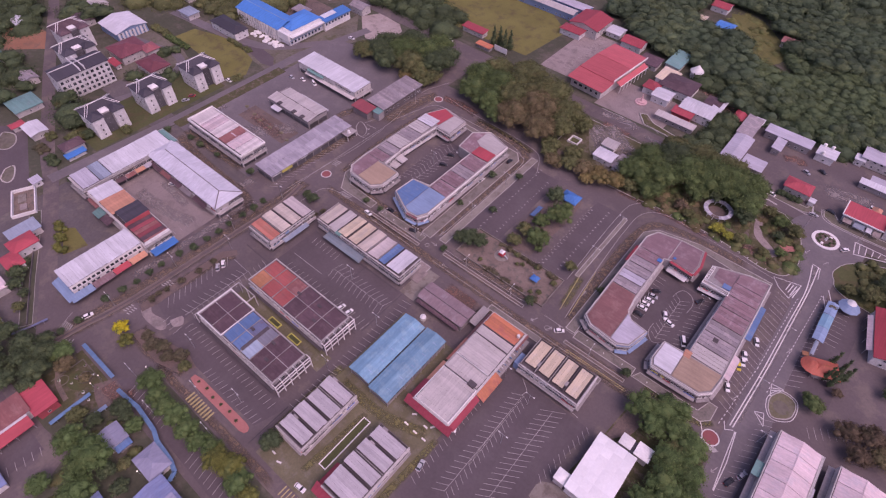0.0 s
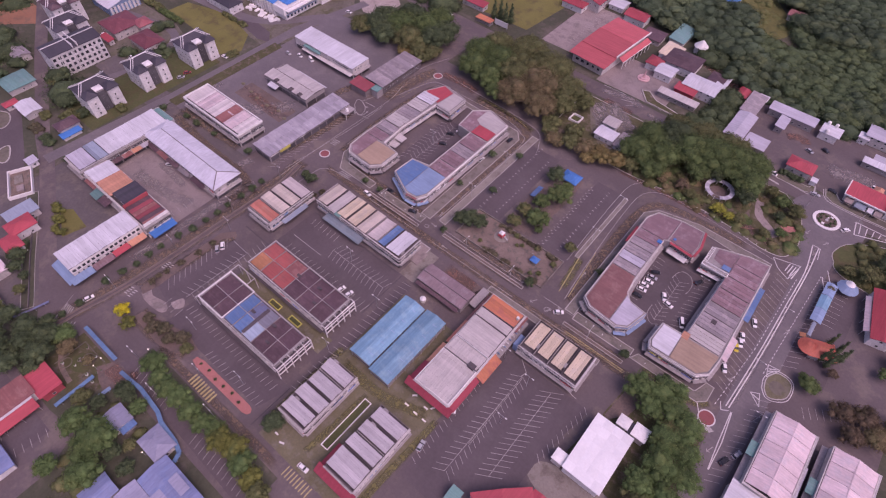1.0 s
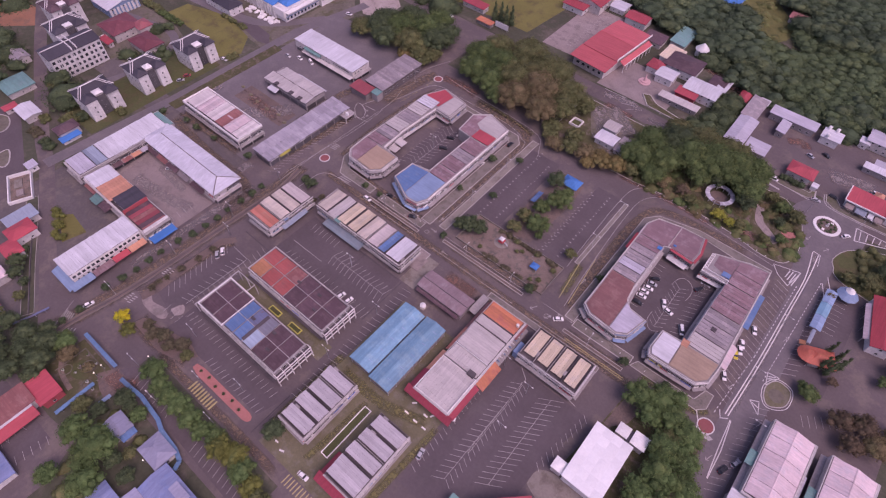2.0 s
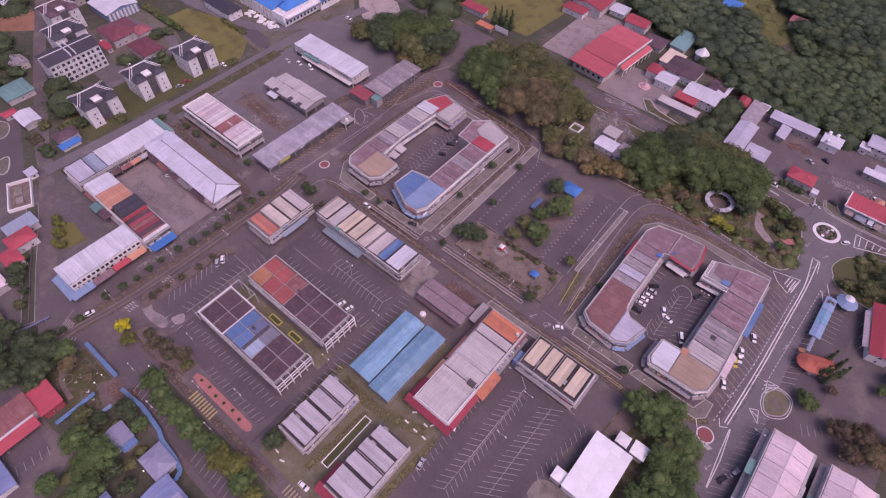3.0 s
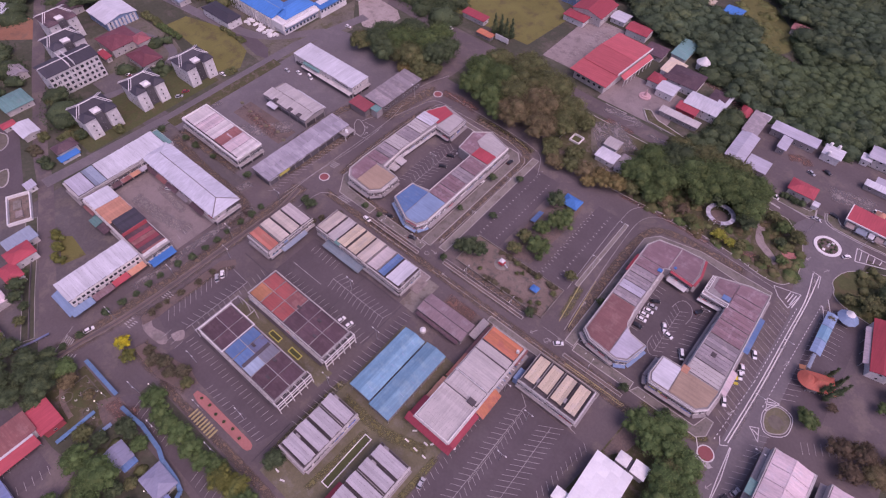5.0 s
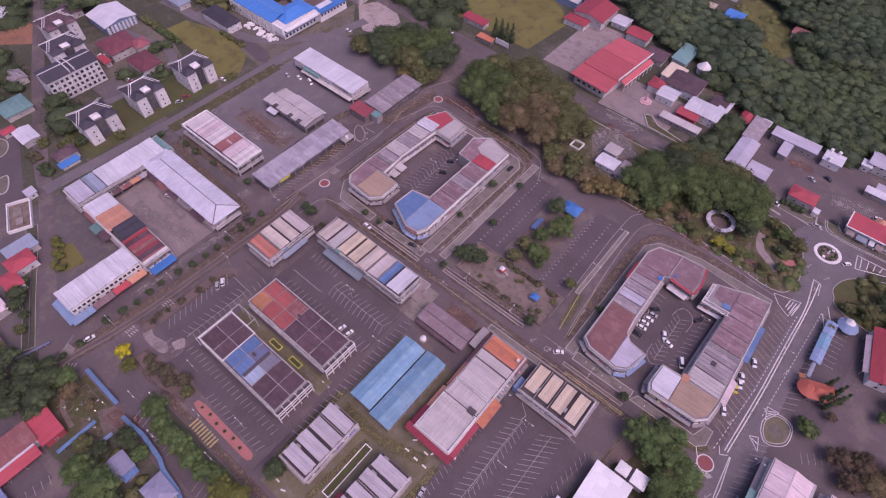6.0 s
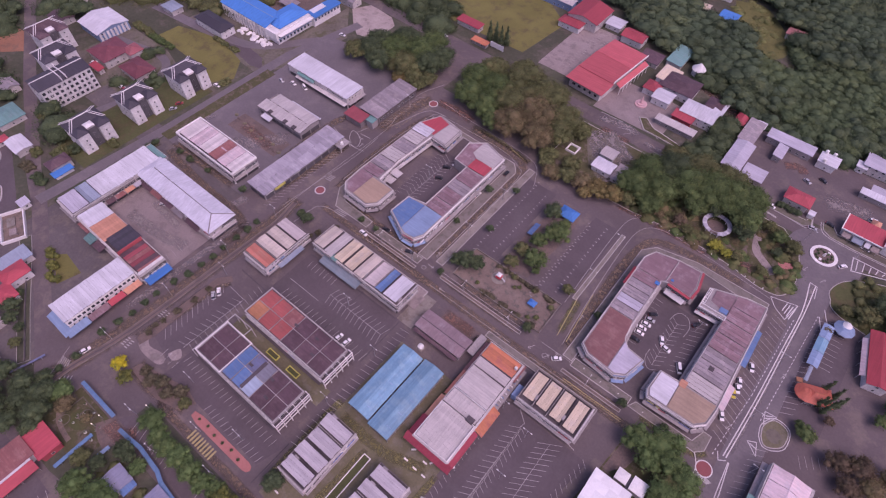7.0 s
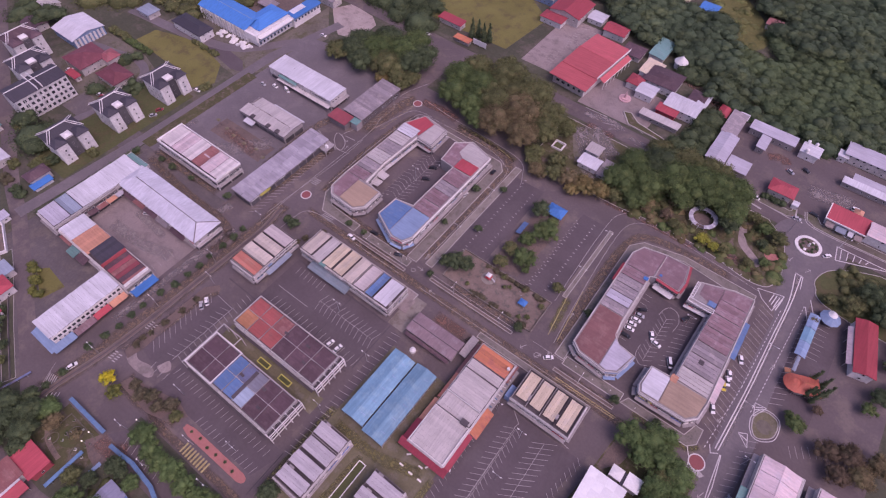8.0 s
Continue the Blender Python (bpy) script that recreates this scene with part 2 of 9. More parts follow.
def hip(bm, x0, x1, y0, y1, ze, zr, inset=None, thick=0.25):
    """A hipped roof, closed below."""
    w, d = x1 - x0, y1 - y0
    k = inset if inset is not None else min(w, d) / 2
    xm, ym = (x0 + x1) / 2, (y0 + y1) / 2
    r = ((x0 + k, ym), (x1 - k, ym)) if w >= d else ((xm, y0 + k), (xm, y1 - k))
    p = ((x0, y0), (x1, y0), (x1, y1), (x0, y1))
    vs = [(x, y, ze - thick) for x, y in p] + [(x, y, ze) for x, y in p] + [(x, y, zr) for x, y in r]
    up = ((4, 5, 9, 8), (5, 6, 9), (6, 7, 8, 9), (7, 4, 8)) if w >= d else ((4, 5, 8), (5, 6, 9, 8), (6, 7, 9), (7, 4, 8, 9))
    return solid(bm, vs, ((3, 2, 1, 0), (0, 1, 5, 4), (1, 2, 6, 5), (2, 3, 7, 6), (3, 0, 4, 7), *up))


def ring(bm, x0, x1, y0, y1, z0, z1, t):
    """A wall or kerb of thickness t round a rectangle."""
    box(bm, x0, x1, y0, y0 + t, z0, z1), box(bm, x0, x1, y1 - t, y1, z0, z1)
    box(bm, x0, x0 + t, y0 + t, y1 - t, z0, z1), box(bm, x1 - t, x1, y0 + t, y1 - t, z0, z1)
    return bm


def tube(bm, x, y, z0, z1, r0, r1=None, n=8, dx=0.0, dy=0.0):
    r1 = r0 if r1 is None else r1
    a = [bm.verts.new((x + r0 * math.cos(6.2832 * i / n), y + r0 * math.sin(6.2832 * i / n), z0)) for i in range(n)]
    b = [bm.verts.new((x + dx + r1 * math.cos(6.2832 * i / n), y + dy + r1 * math.sin(6.2832 * i / n), z1)) for i in range(n)]
    bm.faces.new(a[::-1]), bm.faces.new(b)
    for i in range(n):
        j = (i + 1) % n
        bm.faces.new((a[i], a[j], b[j], b[i]))
    return bm


def mesh_of(name, bm, mats):
    me = bpy.data.meshes.new(name)
    bm.to_mesh(me)
    bm.free()
    for m in mats if isinstance(mats, (list, tuple)) else [mats]:
        me.materials.append(m)
    return me


def part(name, bm, mat, parent, label=""):
    ob = new(name, mesh_of(name, bm, mat))
    ob.parent = parent
    return tagged(ob, label)


PANES = {}


def piece(name, me, parent, m):
    """A part that shares its mesh with others alike."""
    ob = new(name, me)
    ob.parent = parent
    ob.matrix_basis = m
    if me.name in PANES:
        piece("pane", PANES[me.name], ob, Matrix())
    return ob


def thing(name, x, y, label, category, group="", z=0.0, rz=0.0):
    ob = new(name)
    ob.empty_display_size = 0.5
    ob.matrix_basis = pose(x, y, z, 0, 0, rz)
    return tagged(ob, label, category, group)


def whole(name, bm, mat, label, category, kind="", group=""):
    """A thing or a piece of the setting that is one mesh, in world coordinates."""
    return tagged(new(name, mesh_of(name, bm, mat)), label, category, group, kind)


def sheets(ob, x0, x1, y0, y1, zlow, zhigh, rise, mat, label="", step=1.7, seam=0.012):
    """A single-pitch roof: a backing slab, and on it the sheets it is laid with, edge by edge down the slope."""
    back = part("unit_roof", shed(bmesh.new(), x0, x1, y0, y1, zlow - 0.06, zhigh - 0.06, rise, 0.2), M_DECK, ob, label)
    rnd = random.Random(int(abs(x0 * 31 + y0 * 17 + x1 * 7)))
    across = (y1 - y0) if rise in "ew" else (x1 - x0)
    n = max(1, round(across / step))
    for i in range(n):
        a, b, o = i / n, (i + 1) / n, rnd.uniform(-0.02, 0.03)
        q = rnd.uniform(-0.12, 0.12)
        if rise in "ew":
            bm = shed(bmesh.new(), x0 - 0.05 + q, x1 + 0.05 + q, y0 + across * a + seam, y0 + across * b - seam * rnd.uniform(0.3, 1.6), zlow + o, zhigh + o, rise, 0.05)
        else:
            bm = shed(bmesh.new(), x0 + across * a + seam, x0 + across * b - seam * rnd.uniform(0.3, 1.6), y0 - 0.05 + q, y1 + 0.05 + q, zlow + o, zhigh + o, rise, 0.05)
        part("roof_sheet", bm, mat, back)
    return back


WINDOWS = {}


def window_mesh(w, h, frame_mat):
    """An upright window in the xz plane facing -y, base centre at the origin: proud frame and set-back pane."""
    key = (w, h, frame_mat.name)
    if key not in WINDOWS:
        bm = boxes((-w / 2, w / 2, -0.12, 0, 0, h))
        bm.faces.ensure_lookup_table()
        front = bm.faces[2]
        bmesh.ops.inset_region(bm, faces=[front], thickness=0.13)
        bmesh.ops.translate(bm, verts=front.verts, vec=(0, 0.09, 0))
        WINDOWS[key] = mesh_of("window", bm, frame_mat)
        PANES[WINDOWS[key].name] = mesh_of("pane", boxes((-w / 2 + 0.12, w / 2 - 0.12, -0.055, -0.034, 0.12, h - 0.12)), M_GLASS)
    return WINDOWS[key]


def face_pose(face, w, d, s, z, off=0.02):
    """A pose on one face of a w x d block: s metres along it from its left end."""
    return {"s": pose(s, -off, z), "e": pose(w + off, s, z, 0, 0, 90),
            "n": pose(w - s, d + off, z, 0, 0, 180), "w": pose(-off, d - s, z, 0, 0, -90)}[face]


def windows(parent, face, w, d, zs, step, size, frame_mat=None, a=1.0, b=None, off=0.02):
    span = (w if face in "sn" else d)
    b = span - 1.0 if b is None else b
    wide, tall = size
    n = max(1, int((b - a) / step))
    rnd = random.Random(int(span * 10 + step * 7 + len(zs)))
    for z in zs:
        for i in range(n):
            q = rnd.random()
            if q < 0.15:
                continue
            size = (round(wide * (1.0 if q < 0.6 else 1.35 if q < 0.8 else 0.7), 2), tall)
            piece("window", window_mesh(*size, frame_mat or M_FRAME), parent, face_pose(face, w, d, a + (b - a) * (i + 0.5) / n, z, off))


def shopfronts(parent, face, w, d, unit=6.1, mat=None, a=0.3, b=None, h=2.7):
    """Dark roller-shutter bays between piers along the ground floor."""
    span = (w if face in "sn" else d)
    b = span - 0.3 if b is None else b
    n = max(1, round((b - a) / unit))
    u = (b - a) / n
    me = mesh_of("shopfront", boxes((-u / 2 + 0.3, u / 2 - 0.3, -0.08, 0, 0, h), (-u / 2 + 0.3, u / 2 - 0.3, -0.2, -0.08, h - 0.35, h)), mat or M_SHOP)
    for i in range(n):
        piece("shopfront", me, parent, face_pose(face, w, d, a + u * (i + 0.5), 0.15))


def signboards(parent, face, w, d, z, mats, seed, unit=6.1, h=1.0, a=0.3, b=None, off=0.05, fill=0.8):
    """Plain coloured fascia boards over the shops."""
    rnd = random.Random(seed)
    span = (w if face in "sn" else d)
    b = span - 0.3 if b is None else b
    n = max(1, round((b - a) / unit))
    u = (b - a) / n
    for i in range(n):
        if rnd.random() < fill:
            ww = u * rnd.uniform(0.55, 0.95)
            ob = part("signboard", boxes((-ww / 2, ww / 2, -0.25, 0, 0, h * rnd.uniform(0.7, 1.1))), rnd.choice(mats), parent)
            ob.matrix_basis = face_pose(face, w, d, a + u * (i + 0.5), z, off)


def canopy(parent, face, w, d, z, depth, mat, a=0.0, b=None, drop=0.35, label=""):
    """A sloping canopy along one face."""
    span = (w if face in "sn" else d)
    b = span if b is None else b
    bm = bmesh.new()
    shed(bm, -(b - a) / 2, (b - a) / 2, -depth, 0, z - drop, z, "n", 0.18)
    ob = part("canopy", bm, mat, parent, label)
    ob.matrix_basis = face_pose(face, w, d, (a + b) / 2, 0)
    return ob


SIGNS = [material("sign_" + k, c, 0.5, 0.4, vary=0.1, bump=0) for k, c in
         (("white", (0.7, 0.68, 0.68)), ("red", (0.5, 0.05, 0.06)), ("blue", (0.08, 0.16, 0.5)), ("yellow", (0.56, 0.5, 0.12)), ("teal", (0.1, 0.36, 0.36)), ("pale", (0.55, 0.5, 0.52)))]
MUTED = [SIGNS[0], SIGNS[5], SIGNS[5], M_WALLG, M_SHOP, M_DIRTY, SIGNS[2], M_WALLB, SIGNS[1]]
M_AC = material("air_conditioner_casing", (0.55, 0.53, 0.5), 0.6, 0.3, vary=0.1)
AC_MESH = mesh_of("air_conditioner", boxes((-0.5, 0.5, -0.45, 0, 0, 0.75), (-0.38, 0.38, -0.5, -0.45, 0.08, 0.67)), M_AC)
TANK_BM = bmesh.new()
tube(TANK_BM, 0, 0, 0.0, 1.5, 0.75, 0.75, 12), tube(TANK_BM, 0, 0, 1.5, 1.85, 0.75, 0.25, 12)


def back_clutter(parent, face, w, d, zs, seed, n):
    """Air conditioners hung on a rear wall."""
    rnd = random.Random(seed)
    span = (w if face in "sn" else d)
    for i in range(n):
        piece("air_conditioner", AC_MESH, parent, face_pose(face, w, d, rnd.uniform(0.8, span - 0.8), rnd.choice(zs)))


# ---- leaves ----
def leaf_mesh(name, lobes, leaf, density, mat, seed, low=-0.35, core=0.77, cull=True):
    """A crown: leaf sprays scattered over overlapping lobes (rows x, y, z, rx, rz), round dark cores that close it."""
    rng = np.random.default_rng(seed)
    lobes = np.asarray(lobes, float)
    pts, nor = [], []
    for x, y, z, r, rz in lobes:
        n = max(12, int(4 * math.pi * r * (r + rz) / 2 * density))
        d = rng.normal(size=(n, 3))
        d /= np.linalg.norm(d, axis=1)[:, None]
        d = d[d[:, 2] > low]
        k = (0.7 + 0.58 * rng.beta(1.9, 2.1, len(d)))[:, None]
        pts.append(np.array((x, y, z)) + d * k * np.array((r, r, rz)))
        nor.append(d)
    pts, nor = np.concatenate(pts), np.concatenate(nor)
    if cull and len(lobes) < 60:
        keep = np.ones(len(pts), bool)
        for x, y, z, r, rz in lobes:
            q = (pts - (x, y, z)) / (r, r, rz)
            keep &= (q * q).sum(1) > 0.5
        pts, nor = pts[keep], nor[keep]
    n = len(pts)
    nor = nor + rng.normal(size=(n, 3)) * 0.7 + np.array((0, 0, 0.45))
    nor /= np.linalg.norm(nor, axis=1)[:, None]
    a = np.cross(nor, rng.normal(size=(n, 3)))
    a /= np.linalg.norm(a, axis=1)[:, None] + 1e-9
    b = np.cross(nor, a)
    s = leaf * rng.uniform(0.5, 1.15, n)[:, None]
    e = rng.uniform(0.55, 0.9, n)[:, None]
    quad = np.stack((pts - a * s * 0.5, pts + b * s * e * 0.5, pts + a * s * 0.5, pts - b * s * e * 0.5), 1).reshape(-1, 3)
    faces = np.arange(n * 4).reshape(-1, 4)
    # cores: octahedra cut once
    t = (1 + 5 ** 0.5) / 2
    iv = np.array([(-1, t, 0), (1, t, 0), (-1, -t, 0), (1, -t, 0), (0, -1, t), (0, 1, t), (0, -1, -t), (0, 1, -t), (t, 0, -1), (t, 0, 1), (-t, 0, -1), (-t, 0, 1)]) / (1 + t * t) ** 0.5
    it = np.array([(0, 11, 5), (0, 5, 1), (0, 1, 7), (0, 7, 10), (0, 10, 11), (1, 5, 9), (5, 11, 4), (11, 10, 2), (10, 7, 6), (7, 1, 8), (3, 9, 4), (3, 4, 2), (3, 2, 6), (3, 6, 8), (3, 8, 9), (4, 9, 5), (2, 4, 11), (6, 2, 10), (8, 6, 7), (9, 8, 1)])
    cv = (lobes[:, None, :3] + iv[None] * core * lobes[:, None, [3, 3, 4]]).reshape(-1, 3)
    ct = (it[None] + (np.arange(len(lobes)) * 12)[:, None, None] + n * 4).reshape(-1, 3)
    verts = np.concatenate((quad, cv))
    me = bpy.data.meshes.new(name)
    me.vertices.add(len(verts))
    me.vertices.foreach_set("co", verts.astype(np.float32).ravel())
    loops = np.concatenate((faces.ravel(), ct.ravel()))
    me.loops.add(len(loops))
    me.loops.foreach_set("vertex_index", loops.astype(np.int32))
    sizes = np.concatenate((np.full(n, 4), np.full(len(ct), 3)))
    me.polygons.add(len(sizes))
    me.polygons.foreach_set("loop_start", (np.cumsum(sizes) - sizes).astype(np.int32))
    me.update(calc_edges=True)
    me.materials.append(mat)
    return me


def crown_lobes(r, h, base, seed, n=9, flat=0.85):
    """Lobes of one crown: an uneven heap of lumps round a middle one."""
    rnd = random.Random(seed)
    zc = base + (h - base) * 0.5
    rows = [(0, 0, zc, r * 0.76, (h - base) * 0.5)]
    for i in range(n + 5):
        a = 2.399963 * i + rnd.random() * 0.6
        q = ((i + 0.6) / (n + 5)) ** 0.5
        k = r * 0.78 * q * rnd.uniform(0.85, 1.1)
        rr = r * rnd.uniform(0.2, 0.36) * (1.5 - 0.55 * q)
        up = (1 - 0.75 * q * q) * 0.36 - 0.14
        rows.append((k * math.cos(a), k * math.sin(a), zc + (h - base) * (up + rnd.uniform(-0.08, 0.08)), rr, rr * flat))
    return rows


def trunk_bm(r, h, base, seed):
    """A tapered trunk with limbs that reach into the crown."""
    rnd = random.Random(seed)
    bm = bmesh.new()
    t = 0.05 * r + 0.1
    tube(bm, 0, 0, -0.1, base + (h - base) * 0.45, t, t * 0.45, 8)
    for i in range(5):
        a = 6.2832 * (i + rnd.random() * 0.6) / 5
        tube(bm, 0, 0, base * rnd.uniform(0.7, 1.0), base + (h - base) * rnd.uniform(0.3, 0.6), t * 0.5, t * 0.15, 6, r * 0.5 * math.cos(a), r * 0.5 * math.sin(a))
    return bm


def tree(x, y, r, h, leaf_mat, label, seed, base=None, leaf=0.75, density=1.5, group="", n=9, flat=0.75, name="tree"):
    base = h * 0.25 if base is None else base
    ob = thing(name, x, y, label, "tree", group)
    part("trunk", trunk_bm(r, h, base, seed), M_BARK, ob)
    c = new("crown", leaf_mesh("crown", crown_lobes(r, h, base, seed, n, flat), leaf * 0.85, density * 1.5, leaf_mat, seed))
    c.parent = ob
    return ob


# ---- ground, roads, pavements, markings ----
def patch(name, pts, z, mat, label, category, deep=0.06):
    return whole(name, prism(pts, z - deep, z), mat, label, category, "structure")


def rect(x0, x1, y0, y1):
    return [(x0, y0), (x1, y0), (x1, y1), (x0, y1)]


def disc(x, y, r, n=40, squash=1.0):
    return [(x + r * math.cos(6.2832 * i / n), y + r * squash * math.sin(6.2832 * i / n)) for i in range(n)]


def strip_pts(line, w):
    """The plan of a band of width w along a polyline."""
    left, right = [], []
    for i, p in enumerate(line):
        a, b = Vector(line[max(i - 1, 0)]), Vector(line[min(i + 1, len(line) - 1)])
        d = (b - a).normalized()
        o = Vector((-d.y, d.x)) * w / 2
        left.append(tuple(Vector(p) + o)), right.append(tuple(Vector(p) - o))
    return right + left[::-1]


def smooth(line, n=5):
    """Catmull-Rom points along a line."""
    out = []
    for i in range(len(line) - 1):
        p = [Vector(line[max(0, min(len(line) - 1, i + k))]) for k in (-1, 0, 1, 2)]
        for j in range(n):
            t = j / n
            out.append(tuple(0.5 * ((2 * p[1]) + (p[2] - p[0]) * t + (2 * p[0] - 5 * p[1] + 4 * p[2] - p[3]) * t * t + (3 * p[1] - p[0] - 3 * p[2] + p[3]) * t ** 3)))
    return out + [tuple(line[-1])]


def band(name, line, w, z, mat, label, category, deep=0.06):
    """A road or strip along a polyline, as one quad mesh per piece of the line."""
    pts = strip_pts(line, w)
    n = len(line)
    bm = bmesh.new()
    top = [bm.verts.new((x, y, z)) for x, y in pts]
    low = [bm.verts.new((x, y, z - deep)) for x, y in pts]
    r, l_ = list(range(n)), list(range(2 * n - 1, n - 1, -1))
    for i in range(n - 1):
        bm.faces.new((top[r[i]], top[r[i + 1]], top[l_[i + 1]], top[l_[i]]))
        bm.faces.new((low[r[i]], low[r[i + 1]], top[r[i + 1]], top[r[i]]))
        bm.faces.new((top[l_[i]], top[l_[i + 1]], low[l_[i + 1]], low[l_[i]]))
    return whole(name, bm, mat, label, category, "structure")


whole("ground", boxes((-3500, 3500, -3500, 3500, -2.0, 0.0)), M_GROUND, "rough grass and bare earth ground", "ground", "structure")
Z1, Z2, Z3, ZP = 0.04, 0.07, 0.1, 0.12
patch("road_town", rect(-204, 84, -9, 226), Z1, M_ASPHALT, "grey asphalt of the town centre streets", "road")
patch("road_frontage", rect(-268, -204, -2, 96), Z1, M_ASPHALT2, "worn asphalt yard round the long shop blocks", "road")
patch("road_north_yard", rect(-266, -204, 96, 216), Z1, M_ASPHALT3, "worn asphalt yard between low buildings", "road")
patch("road_upper", rect(-205, -204.01 + 24, 226, 262), Z1, M_ASPHALT, "asphalt road beside the woods", "road")
band("road_east_west", smooth([(-420, 262), (-300, 267), (-195, 265), (-100, 264), (0, 260), (60, 259), (260, 262)]), 11, Z1 + 0.01, M_ASPHALT, "grey asphalt main road", "road")
band("road_west", smooth([(-186, -15), (-205.4, -4.6), (-238.4, 12), (-272.6, 29), (-295, 38), (-330, 55), (-369, 74), (-415, 98), (-470, 126)]), 7, Z1 + 0.01, M_ASPHALT, "grey asphalt side road", "road")
patch("road_south_west", rect(-330, -200, -60, -12), Z1 - 0.005, M_ASPHALT2, "worn asphalt yard beside houses", "road")
patch("road_corner", rect(-268, -186, -14, -2), Z1 - 0.016, M_ASPHALT2, "worn asphalt corner of the side road", "road")
patch("road_lower_left", [(-200, -75), (-132, -75), (-132, -42), (-138, -29), (-152, -31), (-200, -31)], Z1, M_ASPHALT, "asphalt car park with bays", "road")
patch("road_left_yard", [(-330, 0), (-268.1, 0), (-268.1, 13), (-330, 38)], Z1, M_ASPHALT, "asphalt car park with bays", "road")
patch("road_depot", rect(-31, 110, 266.5, 318), Z1, M_ASPHALT, "grey asphalt depot yard", "road")
patch("road_roundabout", disc(34.5, 249, 17), Z1 + 0.024, M_ASPHALT3, "grey asphalt roundabout carriageway", "road")
patch("road_main", [(33.4, 90), (44, 90), (46, 140), (44.6, 160), (44.6, 224), (46, 240), (26, 240), (30, 214), (33.6, 200), (32.6, 150)], Z1 + 0.02, M_ASPHALT3, "pale grey asphalt main road carriageway", "road")
patch("road_north_lane", rect(-330, -276, 86, 100), Z1, M_ASPHALT2, "narrow asphalt lane between flats", "road")
band("road_flats", [(-276, 30), (-272, 100), (-272, 190), (-262, 240)], 7, Z1 + 0.012, M_ASPHALT3, "narrow worn asphalt side street", "road")
band("road_school", smooth([(-205, 215), (-262, 215), (-300, 178), (-380, 166)]), 7, Z1 + 0.013, M_ASPHALT3, "narrow worn asphalt side street", "road")
patch("yard_market", rect(-151, -124, 284, 342), Z1, M_SAND, "pale gravel car park", "ground")
patch("yard_temple", rect(-104, -62, 271, 304), Z1, M_COURT, "pale concrete forecourt of the temple", "ground")
patch("yard_gravel", [(-279, 250), (-266, 238), (-256, 231), (-242, 235), (-244, 254), (-252, 260), (-272, 262)], Z1, M_PALEG, "pale gravel clearing beside the wood", "ground")
patch("yard_fire", [(-95, 249), (-84, 231), (-72, 221), (-62, 228), (-60, 240), (-72, 252), (-82, 258.6)], 0.17, M_BARE, "concrete yard round small pale houses", "ground")
patch("playing_field", [(-350, 148), (-349, 162), (-318, 171), (-290, 164.6), (-279, 151), (-288, 138), (-318, 146)], Z1, M_FIELD, "dry olive playing field", "field")
patch("sports_field", [(-262, 300), (-238, 284), (-164, 286), (-160, 330), (-190, 352), (-262, 352)], Z1, M_FIELD, "dry grass sports field", "field")
patch("bare_slope", [(-440, 76), (-414, 67), (-396, 85), (-404, 96), (-431, 93)], Z1, M_CLAY, "bare orange earth on a slope", "ground")
patch("hill_clearing", smooth([(-84, 436), (-62, 440), (-33, 400), (-54, 372), (-70, 404), (-84, 436)], 4)[:-1], Z1, M_HILLG, "yellowish grass clearing on the hill", "ground")

patch("yard_hall", [(-316, 166), (-276, 163), (-262, 180), (-258, 224), (-282, 250), (-283, 192), (-350, 190), (-352, 170)], Z1 - 0.012, M_BARE, "worn bare ground round the blue-roofed hall", "ground")
patch("yard_flats", [(-372, 98), (-334, 98), (-318, 94), (-311, 96), (-311, 136), (-332, 142), (-370, 142)], Z1 - 0.012, M_BARE, "worn bare ground between houses and flats", "ground")
band("road_flats_lane", smooth([(-371, 128), (-352, 132), (-330, 136), (-316, 128), (-311, 100), (-314, 84)]), 5, Z1 + 0.007, M_ASPHALT3, "narrow pale lane between flats", "road")
patch("car_park_west", [(-340, 30), (-326, 41.6), (-287.4, 25), (-276.6, 19.8), (-284.6, 11.6), (-300, 4)], 0.05, M_TARMAC, "dark tarmac yard beside a side road", "car park", 0.04)
patch("car_park_hall", [(-315, 171), (-315, 179.4), (-282, 175), (-274, 168), (-282, 165.6)], 0.05, M_TARMAC, "dark tarmac strip beside the field", "car park", 0.04)
# darker tarmac of the car parks
for i, q in enumerate(([(-152, 9), (-132, 17.6), (-97, 17.4), (-93, 30.2), (-152, 30.2)], rect(-151, -97, 68.2, 94.6), [(-42.4, 34), (-9, 34), (-8.6, 66), (-4, 95), (-42.4, 95.4)], [(-170, 24), (-155, 21), (-154.4, 59), (-166, 60)],
                      rect(-99.6, -83, 138, 199), rect(-60.6, -46.6, 141, 199), [(-17.8, 145), (-6, 141.6), (11, 142), (10.8, 178), (-18, 178.6)], rect(-147, -128, 144, 186), [(-150, -5), (-78, -7.4), (-70, 0), (-146, 0.4)],
                      rect(-199, -145, -74, -34.6), rect(-92.9, -89.05, 15, 93), rect(44.6, 60, 160, 214))):
    patch("car_park_%d" % (i + 1), q, 0.055, M_TARMAC, "dark tarmac of a marked car park", "car park", 0.04)
